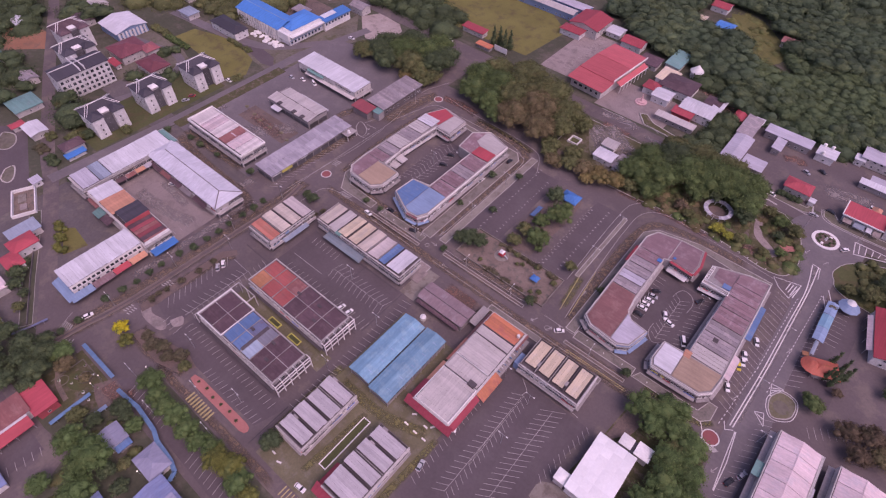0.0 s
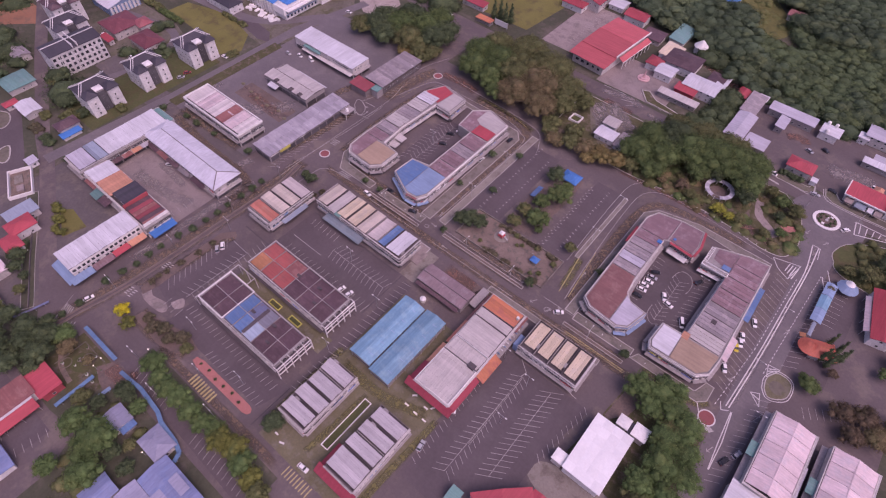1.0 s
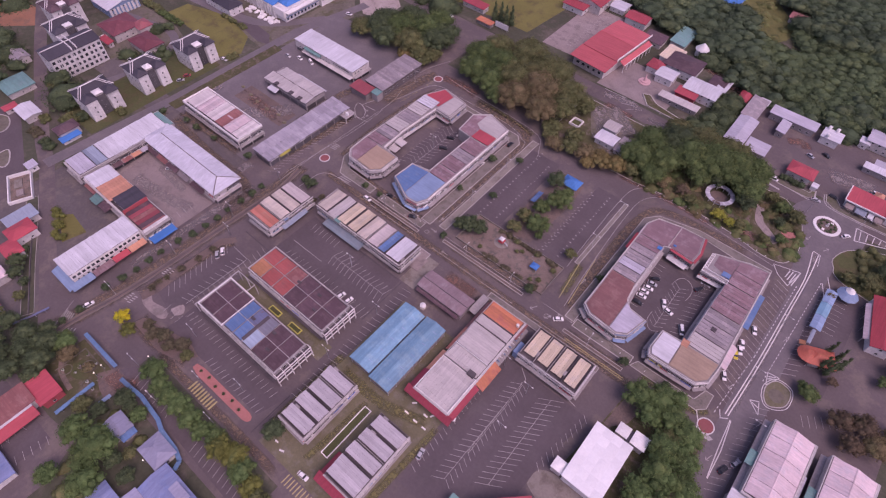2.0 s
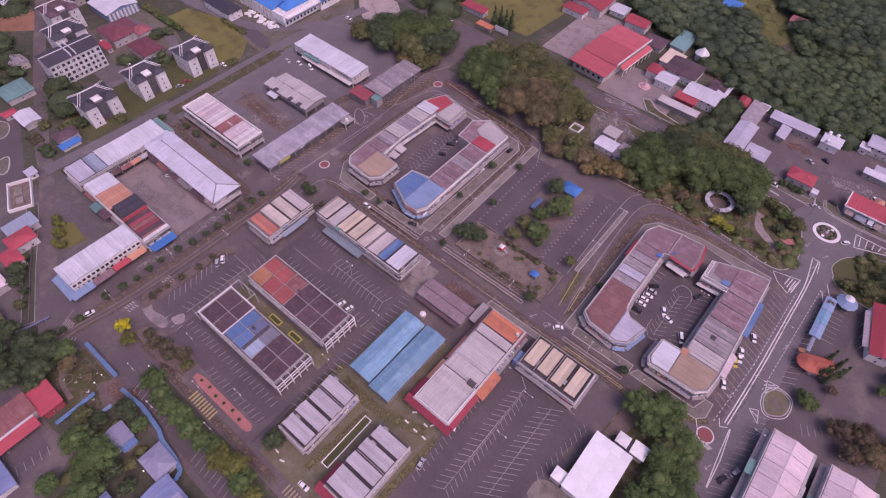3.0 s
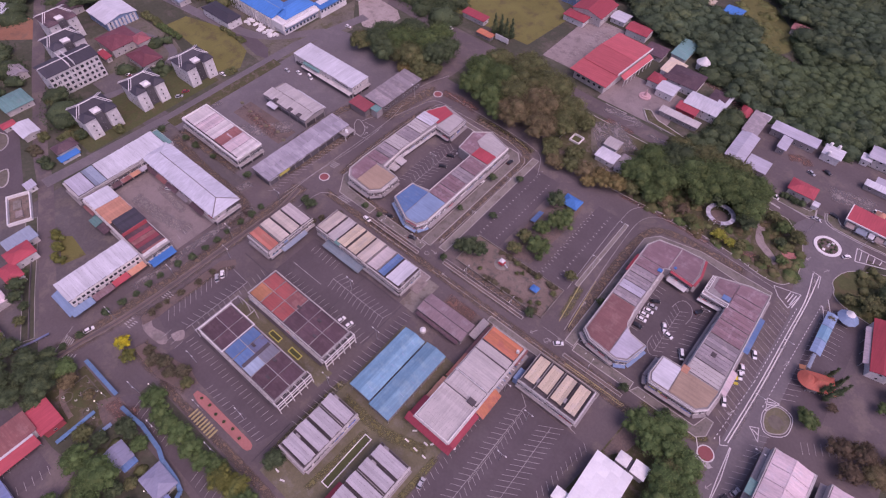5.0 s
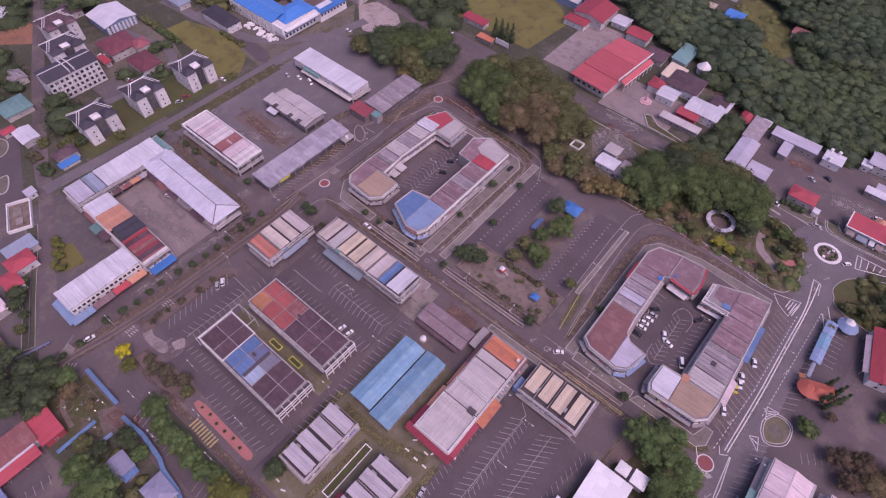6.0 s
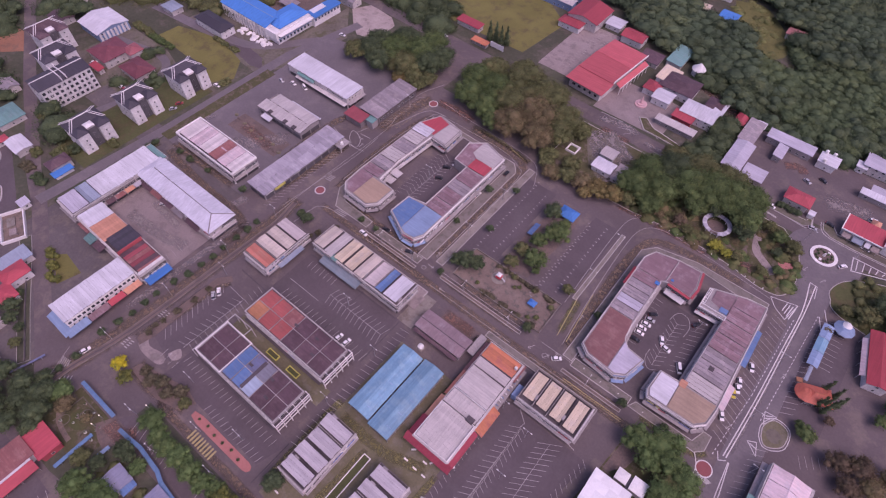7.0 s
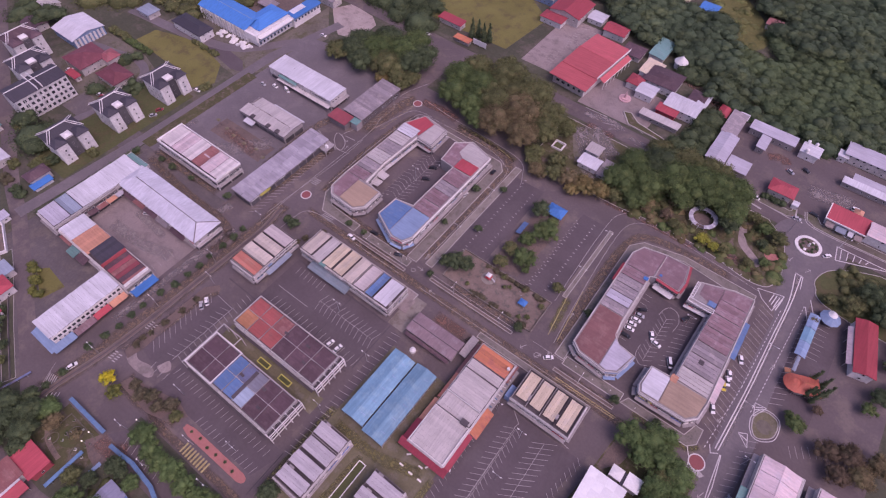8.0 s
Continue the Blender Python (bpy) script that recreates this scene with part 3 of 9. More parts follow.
# courts, verges and beds of the centre
patch("court_concrete", rect(-243, -193, 48.5, 71), Z2, M_COURT, "stained concrete courtyard between terraces", "ground")
patch("soil_yard", rect(-250, -212, 124, 136), Z2, M_SOIL, "reddish bare earth yard", "ground")
patch("court_edge", rect(-245.8, -242.6, 50, 71), Z3, M_SAND, "pale paved edge of the courtyard", "ground")
patch("mossy_court", rect(-89, -44, 12, 62), Z2, M_MOSS, "mossy yellowish paving round the shops", "ground")
patch("mossy_alley", rect(-89, -60, 62, 88), Z2, M_MOSS, "mossy paving beside the blue sheds", "ground")
patch("mossy_lane", rect(-149, -96, 46.2, 53.8), Z2, M_MOSS, "mossy paved lane between dark roofs", "ground")
patch("playground_paving", rect(-94, -47, 128, 146), Z2, M_PLAY, "sandy paved playground beside the street", "ground")
patch("cream_paving", rect(-98, -90, 94.7, 112), Z2, M_CONC, "pale paved corner beside shops", "ground")
patch("school_grass", [(-2.6, 76), (26, 72), (34, 84), (32, 112), (2, 111.4), (0.4, 96)], Z2, M_PARK, "grass round the white hall", "ground")
patch("school_soil", [(1.2, 97.6), (3.4, 97.4), (8, 103), (10, 112), (2.6, 111)], Z3, M_SOIL, "reddish bare earth beside the hall", "ground")
patch("hall_yard", smooth([(-8.4, 62), (-7.6, 68.6), (1, 71.6), (13, 74.2), (18, 68), (4, 58.6), (-4.8, 60.4), (-8.4, 62)], 3)[:-1], Z2 + 0.01, M_CONC, "stained grey concrete yard", "ground")
patch("hall_forecourt", [(-84, 107), (-66, 107), (-63, 112), (-82, 112)], Z2, M_SOIL, "reddish worn paving behind the low hall", "ground")
patch("mid_lot_grass", [(-80, 146), (-66.6, 148), (-64.6, 178), (-66, 194), (-78, 194), (-81, 170)], Z2, M_SOIL, "bare earthy strip with trees in the car park", "ground")
patch("west_lawn", [(-239.3, 18.6), (-223.8, 11), (-221, 21), (-235.5, 22.4)], Z2, M_FIELD, "small lawn beside a hedge", "ground")
patch("flats_lawn", rect(-310, -279, 56, 136), Z2, M_GRASS, "lawn between blocks of flats", "ground")
patch("garden", rect(-172, -146, -24, -7), Z2, M_PARK, "brown and green garden ground with beds", "ground")
band("garden_path", smooth([(-170, -17.4), (-166, -19.6), (-161, -20.6), (-156.6, -21)]), 1.8, Z2 + 0.01, M_PLAY, "pale brown garden path", "path")
patch("garden_lawn", disc(-161, -14.4, 4.6, 24, 0.8), Z2 + 0.006, M_GRASS, "small round patch of grass in the garden", "ground")
patch("garden_forecourt", [(-155, -11.6), (-152, -6.4), (-142.6, -5.6), (-141, -9), (-144, -15), (-149, -14)], Z2 + 0.004, M_SOIL, "reddish paved forecourt at the garden gate", "ground")
patch("garden_lower", rect(-146, -84, -60, -9.5), Z1 - 0.01, M_GROUND, "rough shaded garden ground", "ground")
DRAIN = smooth([(-183.4, -14), (-182.8, -4), (-180.4, 9), (-179.0, 22.4), (-178.3, 36), (-178.0, 50), (-177.7, 65), (-177.2, 81), (-177, 96), (-179.6, 110)])
band("verge_avenue", DRAIN, 2.2, ZP + 0.04, M_SOIL, "brown earth strip along a drain of the avenue", "verge", 0.2)
for k in (-1.25, 1.25):
    band("kerb", strip_pts(DRAIN, abs(k) * 2)[:len(DRAIN)] if k > 0 else strip_pts(DRAIN, abs(k) * 2)[:len(DRAIN) - 1:-1], 0.28, ZP + 0.1, M_PAVE, "worn drain kerb along the avenue", "kerb", 0.25)
band("drain_channel", DRAIN, 0.5, ZP + 0.07, M_DECK, "dark open drain between kerbs", "drain", 0.05)
band("drain_channel", [(-168, 68), (-134, 67.4), (-97, 67.4)], 0.5, Z2 + 0.03, M_DECK, "dark open drain beside the car park", "drain", 0.05)
patch("verge_avenue_east", [(-174.4, 19), (-170.6, 17.6), (-169.2, 24), (-169.6, 56), (-166, 61.5), (-168.6, 63), (-173, 58), (-173.4, 26)], ZP, M_SOIL, "earth verge with small trees", "verge", 0.2)
patch("verge_lane", rect(-146, -72, 0.5, 6.5), ZP, M_GROUND, "green verge under the lane trees", "verge", 0.2)
patch("verge_north", rect(-271, -264, 96, 170), ZP, M_PARK, "grassy verge of a side street", "verge", 0.2)
patch("pink_island", [(-130, 13.4), (-126, 12.6), (-99.4, 12.9), (-97.6, 13.4), (-96.9, 14.6), (-97.6, 15.8), (-99.4, 16.3), (-126, 16.2), (-130, 15.4)], 0.17, M_PINK, "pink tiled traffic island", "island", 0.2)
patch("west_paving", smooth([(-174, 19.6), (-168.6, 16.6), (-158.6, 17), (-156.4, 19.4), (-160, 21.4), (-167, 20), (-171.4, 22), (-174, 19.6)], 3)[:-1], Z2, M_SAND, "pale concrete corner paving", "ground")
patch("west_paving", smooth([(-158.4, 22.6), (-154.6, 22), (-152.8, 25), (-156.4, 27.2), (-158.4, 22.6)], 3)[:-1], Z2, M_SAND, "pale concrete corner paving", "ground")
patch("verge_brown", [(-164, 9.4), (-146, 8.6), (-136, 11.4), (-132, 17.4), (-140, 19), (-154, 15.6), (-163, 13.4)], Z3, M_SOIL, "brown earth bed with bushes", "verge")


def kerbed(name, pts, label, fill, w=0.35, h=0.17):
    """A raised island or pavement: paving with a paler kerb round it."""
    patch(name, pts, h - 0.02, fill, label, "pavement", 0.2)
    bm = bmesh.new()
    n = len(pts)
    c = Vector((sum(p[0] for p in pts) / n, sum(p[1] for p in pts) / n))
    for i in range(n):
        a, b = Vector(pts[i]), Vector(pts[(i + 1) % n])
        d = (b - a).normalized()
        o = Vector((-d.y, d.x)) * w
        solid(bm, [(*(a), 0), (*(b), 0), (*(b + o), 0), (*(a + o), 0), (*(a), h), (*(b), h), (*(b + o), h), (*(a + o), h)],
              ((3, 2, 1, 0), (4, 5, 6, 7), (0, 1, 5, 4), (1, 2, 6, 5), (2, 3, 7, 6), (3, 0, 4, 7)))
    return whole("kerb", bm, M_KERB, "pale kerb stones along the footway", "kerb", "structure")


WEST_WALK = [(-258, 17.6), (-250.2, 13.9), (-235, 5.7), (-221, -2.1), (-207.6, -9), (-198, -14)]
kerbed("verge_west", WEST_WALK[::-1] + [(x - 2.4, y - 4.6) for x, y in WEST_WALK], "shaded weedy verge along the side road", M_GROUND, 0.22, 0.16)
band("garden_wall", [(x - 0.9, y - 1.7) for x, y in WEST_WALK[1:]], 0.25, 1.0, M_DIRTY, "low dark garden wall along the side road", "wall", 1.0)
kerbed("kerb_yard_west", smooth([(-330, 31), (-323.8, 33.9), (-316.9, 31.2), (-314.9, 26.2), (-322, 23), (-330, 31)], 3)[:-1], "pale kerbed island in a yard", M_BARE, 0.6, 0.25)
kerbed("kerb_yard_west", smooth([(-299.4, 19), (-298.6, 22.6), (-290.8, 19.0), (-288.9, 15.6), (-294, 14.6), (-299.4, 19)], 3)[:-1], "pale kerbed island in a yard", M_BARE, 0.6, 0.25)
kerbed("pavement_a", [(-163, 121.5), (-142, 121.5), (-142, 126.2), (-147, 126.4), (-161.6, 127), (-166, 131.4), (-166.4, 142), (-165.4, 190), (-161, 201), (-168, 203), (-169.4, 190), (-170, 131)], "narrow paved footway beside the shops", M_PAVE)
kerbed("pavement_b", rect(-137, -109.5, 121.5, 125.6), "narrow paved footway beside the shops", M_PAVE)
kerbed("pavement_c", [(-113.2, 126), (-107.5, 126), (-107.5, 198), (-112, 203), (-150, 204), (-150, 200.8), (-128, 200), (-113.2, 196)], "narrow paved footway beside the shops", M_PAVE)
kerbed("pavement_d", [(-34, 126), (-29.5, 126), (-29.5, 195), (-26, 199), (-9, 203), (20, 200), (24, 202), (24, 206), (-10, 206.5), (-29, 202), (-34, 196)], "narrow paved footway beside the shops", M_PAVE)
kerbed("pavement_e", rect(-29.3, -3, 124, 128.4), "narrow paved footway beside the shops", M_PAVE)
kerbed("pavement_f", [(-3, 124), (25, 124), (28, 127), (28, 134), (24.6, 134), (22.5, 127.9), (-1, 127.9)], "narrow paved footway beside the shops", M_PAVE)
kerbed("pavement_g", rect(-151, -96, 109.4, 113.4), "pale paved footway before the shops", M_SAND)
kerbed("pavement_h", rect(-64, -11, 112.4, 115.4), "paved footway before the shops", M_PAVE)
kerbed("pavement_j", rect(-104, -100, 128, 205), "paved strip beside the car park", M_CONC)
kerbed("pavement_k", rect(-45.4, -43.2, 152, 198), "narrow paved strip beside the car park", M_CONC)
for x0, x1, y0 in ((-141, -109, 118.6), (-97, -53, 122.2), (-31, -4, 119.4)):
    kerbed("median", rect(x0, x1, y0, y0 + 1.7), "narrow planted median strip of brown earth", M_SOIL, 0.3, 0.2)
kerbed("island_lens", smooth([(42.6, 146.4), (41.9, 151), (44.6, 155.6), (49.8, 154.4), (50.2, 148), (47, 144.6), (44.4, 144), (42.6, 146.4)], 4)[:-1], "kerbed teardrop traffic island", M_MOSS)

patch("island_soil", disc(46.2, 149.4, 2.9, 20), 0.155, M_BARE, "worn earth in the middle of the traffic island", "ground", 0.01)
kerbed("park_lawn", [(-102, 212)] + smooth([(-50, 213.6), (-24, 216), (0, 214.6), (14, 211.8), (22, 211.8), (27, 214.5), (29.2, 222), (28, 232), (24, 244), (14, 253.4)], 4) + [(-102, 256)], "kerbed park lawn under trees", M_PARK)
kerbed("island_lawn", smooth([(44.2, 226), (45.4, 222.4), (50.4, 219.6), (62, 217.6)], 3) + [(84, 217), (84, 252), (66, 252)] + smooth([(66, 252), (54.5, 246.8), (45.8, 240), (42.4, 231), (44.2, 226)], 3)[1:-1], "kerbed grass island at the roundabout", M_GRASS)

# ---- dust, moss and oil that lie ragged on the paving ----
def grime(name, colour, scale=0.45, most=0.85):
    """A thin ragged layer that fades towards its rim."""
    m = material(name, colour, 0.95, 0.1, big=0.35, fine=0.4, scale=0.15, grain=1.2, vary=0, bump=0)
    n, l = m.node_tree.nodes, m.node_tree.links
    at, geo, tex = n.new("ShaderNodeAttribute"), n.new("ShaderNodeNewGeometry"), n.new("ShaderNodeTexNoise")
    at.attribute_name = "cover"
    tex.inputs["Scale"].default_value, tex.inputs["Detail"].default_value, tex.inputs["Roughness"].default_value = scale, 6, 0.7
    l.new(geo.outputs["Position"], tex.inputs["Vector"])
    a, r = n.new("ShaderNodeMath"), n.new("ShaderNodeMapRange")
    a.operation = "MULTIPLY"
    l.new(at.outputs["Fac"], a.inputs[0]), l.new(tex.outputs["Fac"], a.inputs[1])
    r.inputs["From Min"].default_value, r.inputs["From Max"].default_value, r.inputs["To Max"].default_value = 0.25, 0.6, most
    l.new(a.outputs[0], r.inputs["Value"])
    l.new(r.outputs[0], n["Principled BSDF"].inputs["Alpha"])
    return m


G_DUST = grime("brown_road_dust", (0.182, 0.136, 0.100))
G_MOSS = grime("yellowish_moss", (0.165, 0.152, 0.070))
G_PALE = grime("pale_scuffed_dust", (0.270, 0.235, 0.225), 0.3, 0.7)
G_RED = grime("reddish_earth_dust", (0.205, 0.120, 0.095), 0.4, 0.8)


def spill(line, w, mat, label, z=0.079):
    """A ragged band of dust or moss along a line, thick in the middle and gone at its rim."""
    line = smooth(line, 4)
    n = len(line)
    rows = []
    for k in (-0.5, -0.22, 0.22, 0.5):
        pts = []
        for i, p in enumerate(line):
            a, b = Vector(line[max(i - 1, 0)]), Vector(line[min(i + 1, n - 1)])
            dd = (b - a).normalized()
            pts.append((p[0] - dd.y * w * k, p[1] + dd.x * w * k, z))
        rows.append(pts)
    me = bpy.data.meshes.new("dust")
    me.from_pydata([p for r in rows for p in r], [], [(r * n + i + n, r * n + i, r * n + i + 1, r * n + i + 1 + n) for r in range(3) for i in range(n - 1)][::1])
    at = me.attributes.new("cover", "FLOAT", "POINT")
    for r in range(4):
        for i in range(n):
            at.data[r * n + i].value = 0.0 if r in (0, 3) or i in (0, n - 1) else 1.0
    me.materials.append(mat)
    return tagged(new("dust", me), label, "dust", kind="structure")


DUSTY, MOSSY = "brown dust drifted along the road edge", "yellowish moss on the paving"
for line, w in (([(-172, 117.6), (-140, 117.2), (-100, 116.8), (-60, 116.6), (-10, 116.4), (20, 117)], 6), ([(-168, 126), (-140, 126.4), (-108, 126.2)], 6), ([(-146, 119.6), (-110, 119.6)], 6.5), ([(-100, 123), (-50, 123.2)], 6), ([(-34, 120.4), (0, 120.4)], 6),
                ([(-186, -14), (-182, 9), (-179.8, 36), (-179, 65), (-178.4, 96), (-181, 114)], 13), ([(-174, 16), (-171.4, 36), (-170.4, 52), (-167, 62)], 9), ([(-106.4, 126), (-106, 160), (-106.6, 200), (-116, 208), (-150, 209)], 9), ([(-170, 128), (-172, 150), (-171.6, 186), (-168, 204)], 8), ([(-184, 172), (-182, 200), (-178, 216)], 12),
                ([(-96, 126.4), (-46, 126.4)], 5), ([(-34, 126), (-36.4, 160), (-35, 196), (-24, 207), (16, 208.6)], 7), ([(-166, 12), (-148, 11), (-132, 15)], 11), ([(-66, 106), (-62, 112), (-46, 113.6), (-8, 113.8)], 6), ([(-148, 8.2), (-110, 8.8), (-72, 8.6)], 5), ([(-196, 98), (-190, 130), (-189, 158)], 7),
                ([(-208, 98), (-240, 97), (-262, 97)], 8), ([(-207, 120), (-207, 160), (-204, 172)], 8), ([(-262, 92), (-226, 88), (-190, 86), (-186, 70)], 7)):
    spill(line, w, G_DUST, DUSTY)
for line, w in (([(-61.4, 56), (-61, 76), (-60.4, 96)], 4.4), ([(-90, 12), (-90.4, 40), (-90, 56)], 5), ([(-46, 14), (-44.6, 40), (-44, 58)], 4.5), ([(-88, 50), (-66, 50), (-46, 56)], 7), ([(-72, 16), (-70.6, 34), (-70, 48)], 4), ([(-40, 131), (-43, 156)], 6), ([(-104.6, 208), (-120, 211), (-150, 212)], 5), ([(-268, 40), (-267, 70), (-266, 94)], 7), ([(0, 124), (22, 123), (29, 128)], 6)):
    spill(line, w, G_MOSS, MOSSY)
for line, w in (([(-238, 54), (-214, 56), (-196, 60)], 9), ([(-236, 66), (-206, 64)], 6), ([(-190, 20), (-189, 60), (-187, 92)], 6), ([(-70, 262), (-40, 262), (0, 259)], 5), ([(-98, 264), (-80, 268), (-72, 264)], 8), ([(-266, 100), (-262, 128)], 8), ([(-202, 88), (-200, 98)], 7), ([(20, 284), (50, 290)], 16)):
    spill(line, w, G_PALE, "pale scuffed dust on the ground")
for line, w in (([(-94, 254), (-84, 243), (-76, 234), (-66, 222)], 15), ([(-88, 258), (-74, 249), (-62, 240)], 14), ([(-82, 226), (-66, 240), (-58, 246)], 12)):
    spill(line, w, G_PALE, "pale concrete dust round the small houses", 0.186)
spill([(35.4, 128), (36.4, 160), (37, 190), (37.2, 214), (36, 230)], 3.6, G_PALE, "scuffed pale paint dust between the lane lines")
for line, w in (([(-34, 226), (-26, 221), (-19, 218.4), (-14, 217)], 7), ([(2, 218), (12, 219.4), (20, 216)], 7), ([(18, 236), (24, 230), (26, 224)], 6)):
    spill(line, w, G_RED, "reddish worn earth on the park lawn", 0.186)
for line, w in (([(-258, 108), (-236, 116), (-214, 142)], 15), ([(-252, 146), (-232, 152), (-210, 152)], 14)):
    spill(line, w, G_PALE, "pale scuffed dust on the yard")
for line, w in (([(-86, 110), (-66, 110)], 8), ([(-152, -8), (-144, -8), (-139, -3)], 9), ([(-248, 130), (-214, 127)], 9), ([(-176, 214), (-160, 216), (-148, 214)], 9), ([(-94, 258), (-70, 257)], 7), ([(-72, 331), (-56, 327), (-44, 321), (-33, 320)], 9), ([(-44, 300), (-38, 308), (-38, 318)], 7), ([(-2, 296), (6, 300), (10, 296)], 9), ([(-60, 212.6), (-30, 213.4), (-6, 213)], 4)):
    spill(line, w, G_RED, "reddish earth drifted over the paving", 0.0795)

# roundabouts
ob = thing("roundabout_island", 34.3, 248.9, "round planted island with a white painted kerb", "roundabout")
bm = bmesh.new()
n = 48
for i in range(n):
    a, b = 6.2832 * i / n, 6.2832 * (i + 1) / n
    ps = [(r * math.cos(t), r * math.sin(t)) for r, t in ((4.7, a), (6.2, a), (6.2, b), (4.7, b))]
    solid(bm, [(*p, 0) for p in ps] + [(*p, 0.35) for p in ps], ((4, 5, 6, 7), (1, 2, 6, 5), (3, 0, 4, 7)))
bmesh.ops.remove_doubles(bm, verts=bm.verts[:], dist=0.002)
part("kerb_ring", bm, M_TRIMW, ob, "white painted kerb ring")
part("bed", prism(disc(0, 0, 4.7), 0, 0.3), M_SOIL, ob)
part("ornament", tube(tube(tube(bmesh.new(), 0, 0, 0.3, 0.7, 0.7, 0.6, 16), 0, 0, 0.7, 1.6, 0.3, 0.2, 12), 0, 0, 1.6, 2.0, 0.5, 0.4, 12), M_WALLW, ob)
part("slab", boxes((-1.5, -0.3, -3.9, -2.5, 0.25, 0.5)), M_TRIMW, ob)
part("slab", boxes((1.0, 2.2, 2.5, 3.6, 0.25, 0.5)), M_TRIMW, ob)
for k, lot in enumerate((range(4, 10), range(11, 17))):
    c = new("planting", leaf_mesh("planting", [((3.6 - 1.2 * (i % 3 == 1)) * math.cos(i * 0.45), (3.6 - 1.2 * (i % 3 == 1)) * math.sin(i * 0.45), 0.5, 1.0 - 0.1 * (i % 2), 0.5) for i in lot], 0.3, 5, L_DARK, 77 + k))
    c.parent = ob
for x, y, r in ((-176.2, 123.7, 2.7), (-175.1, 211.4, 2.7), (30.4, 121, 3.2)):
    ob = thing("mini_roundabout", x, y, "low red disc with a white painted rim on the road", "roundabout")
    bm = bmesh.new()
    for i in range(40):
        a, b = 6.2832 * i / 40, 6.2832 * (i + 1) / 40
        ps = [(q * math.cos(t), q * math.sin(t)) for q, t in ((r - 0.45, a), (r, a), (r, b), (r - 0.45, b))]
        solid(bm, [(*p, 0.02) for p in ps] + [(*p, 0.13) for p in ps], ((4, 5, 6, 7), (1, 2, 6, 5)))
    bmesh.ops.remove_doubles(bm, verts=bm.verts[:], dist=0.002)
    part("rim", bm, M_PAINTW, ob)
    part("disc", prism(disc(0, 0, r - 0.45), 0.02, 0.12), M_REDPAD, ob)
patch("yellow_island", [(28, 117), (33.4, 116.4), (34.6, 118), (31.6, 118.8)], Z3, M_PAINT, "pale painted tail of the mini roundabout", "marking")


# ---- painted markings ----
class Paint:
    def __init__(self):
        self.bm = bmesh.new()

    def line(self, x0, y0, x1, y1, w=0.2, z=0.085):
        d = Vector((x1 - x0, y1 - y0))
        if d.length < 1e-6:
            return self
        d.normalize()
        o = Vector((-d.y, d.x)) * w / 2
        q = [(x0 - o.x, y0 - o.y), (x1 - o.x, y1 - o.y), (x1 + o.x, y1 + o.y), (x0 + o.x, y0 + o.y)]
        self.bm.faces.new([self.bm.verts.new((*p, z)) for p in q])
        return self

    def path(self, pts, w=0.2, z=0.085):
        for a, b in zip(pts, pts[1:]):
            self.line(*a, *b, w, z)
        return self

    def bays(self, x0, y0, x1, y1, dx, dy, step=2.6, w=0.14, spine=False, z=0.085):
        d = math.hypot(x1 - x0, y1 - y0)
        n = max(1, round(d / step))
        for i in range(n + 1):
            x, y = x0 + (x1 - x0) * i / n, y0 + (y1 - y0) * i / n
            self.line(x, y, x + dx, y + dy, w, z)
        if spine:
            self.line(x0, y0, x1, y1, w, z)
        return self

    def dashes(self, x0, y0, x1, y1, on=1.2, off=1.2, w=0.2, z=0.085):
        d = math.hypot(x1 - x0, y1 - y0)
        ux, uy = (x1 - x0) / d, (y1 - y0) / d
        s = 0.0
        while s < d:
            e = min(s + on, d)
            self.line(x0 + ux * s, y0 + uy * s, x0 + ux * e, y0 + uy * e, w, z)
            s += on + off
        return self

    def zebra(self, x0, y0, dx, dy, n, step, along):
        for i in range(n):
            x, y = x0 + (step * i if along == "x" else 0), y0 + (step * i if along == "y" else 0)
            self.line(x, y, x + dx, y + dy, 0.42)
        return self

    def arrow(self, x, y, a, s=1.0):
        c, k = math.cos(radians(a)), math.sin(radians(a))
        self.line(x - 1.6 * c * s, y - 1.6 * k * s, x + 1.2 * c * s, y + 1.2 * k * s, 0.25)
        for t in (140, 220):
            self.line(x + 1.6 * c * s, y + 1.6 * k * s, x + 1.6 * c * s + 1.1 * s * math.cos(radians(a + t)), y + 1.6 * k * s + 1.1 * s * math.sin(radians(a + t)), 0.25)
        return self

    def done(self, label, mat=None, name="road_marking"):
        return whole(name, self.bm, mat or M_PAINT, label, "road marking", "structure")


Paint().bays(-164.5, 25.7, -164.3, 55, -4.3, 3, 2.65).bays(-155.4, 30, -155, 57, -4.4, -1.2, 2.65).path([(-165.1, 59.1), (-155, 58.6), (-155.9, 28.2)]).done("white parking bay lines of a long car park")
Paint().bays(-145, 70.3, -97, 70.3, 0.6, 4.6).bays(-128, 84.5, -98, 84.5, 1.2, 4.4, spine=True).bays(-128, 84.5, -98, 84.5, 1.2, -4.4).line(-148, 79, -130, 79).bays(-147, 92, -132, 92, 0.4, -4).done("white parking bay lines of the inner car park")
Paint().bays(-93.6, 31, -93.6, 92, 4.4, 0.6, spine=False).bays(-150, 28, -98, 28, -0.5, -3.4).bays(-128, 17.6, -98, 17.6, 0.7, 3.2).bays(-160, 24, -152, 24, 0.2, -4).bays(-151.6, 30, -151.6, 66, -3.8, 0.8).done("white parking bay lines round the dark-roofed blocks")
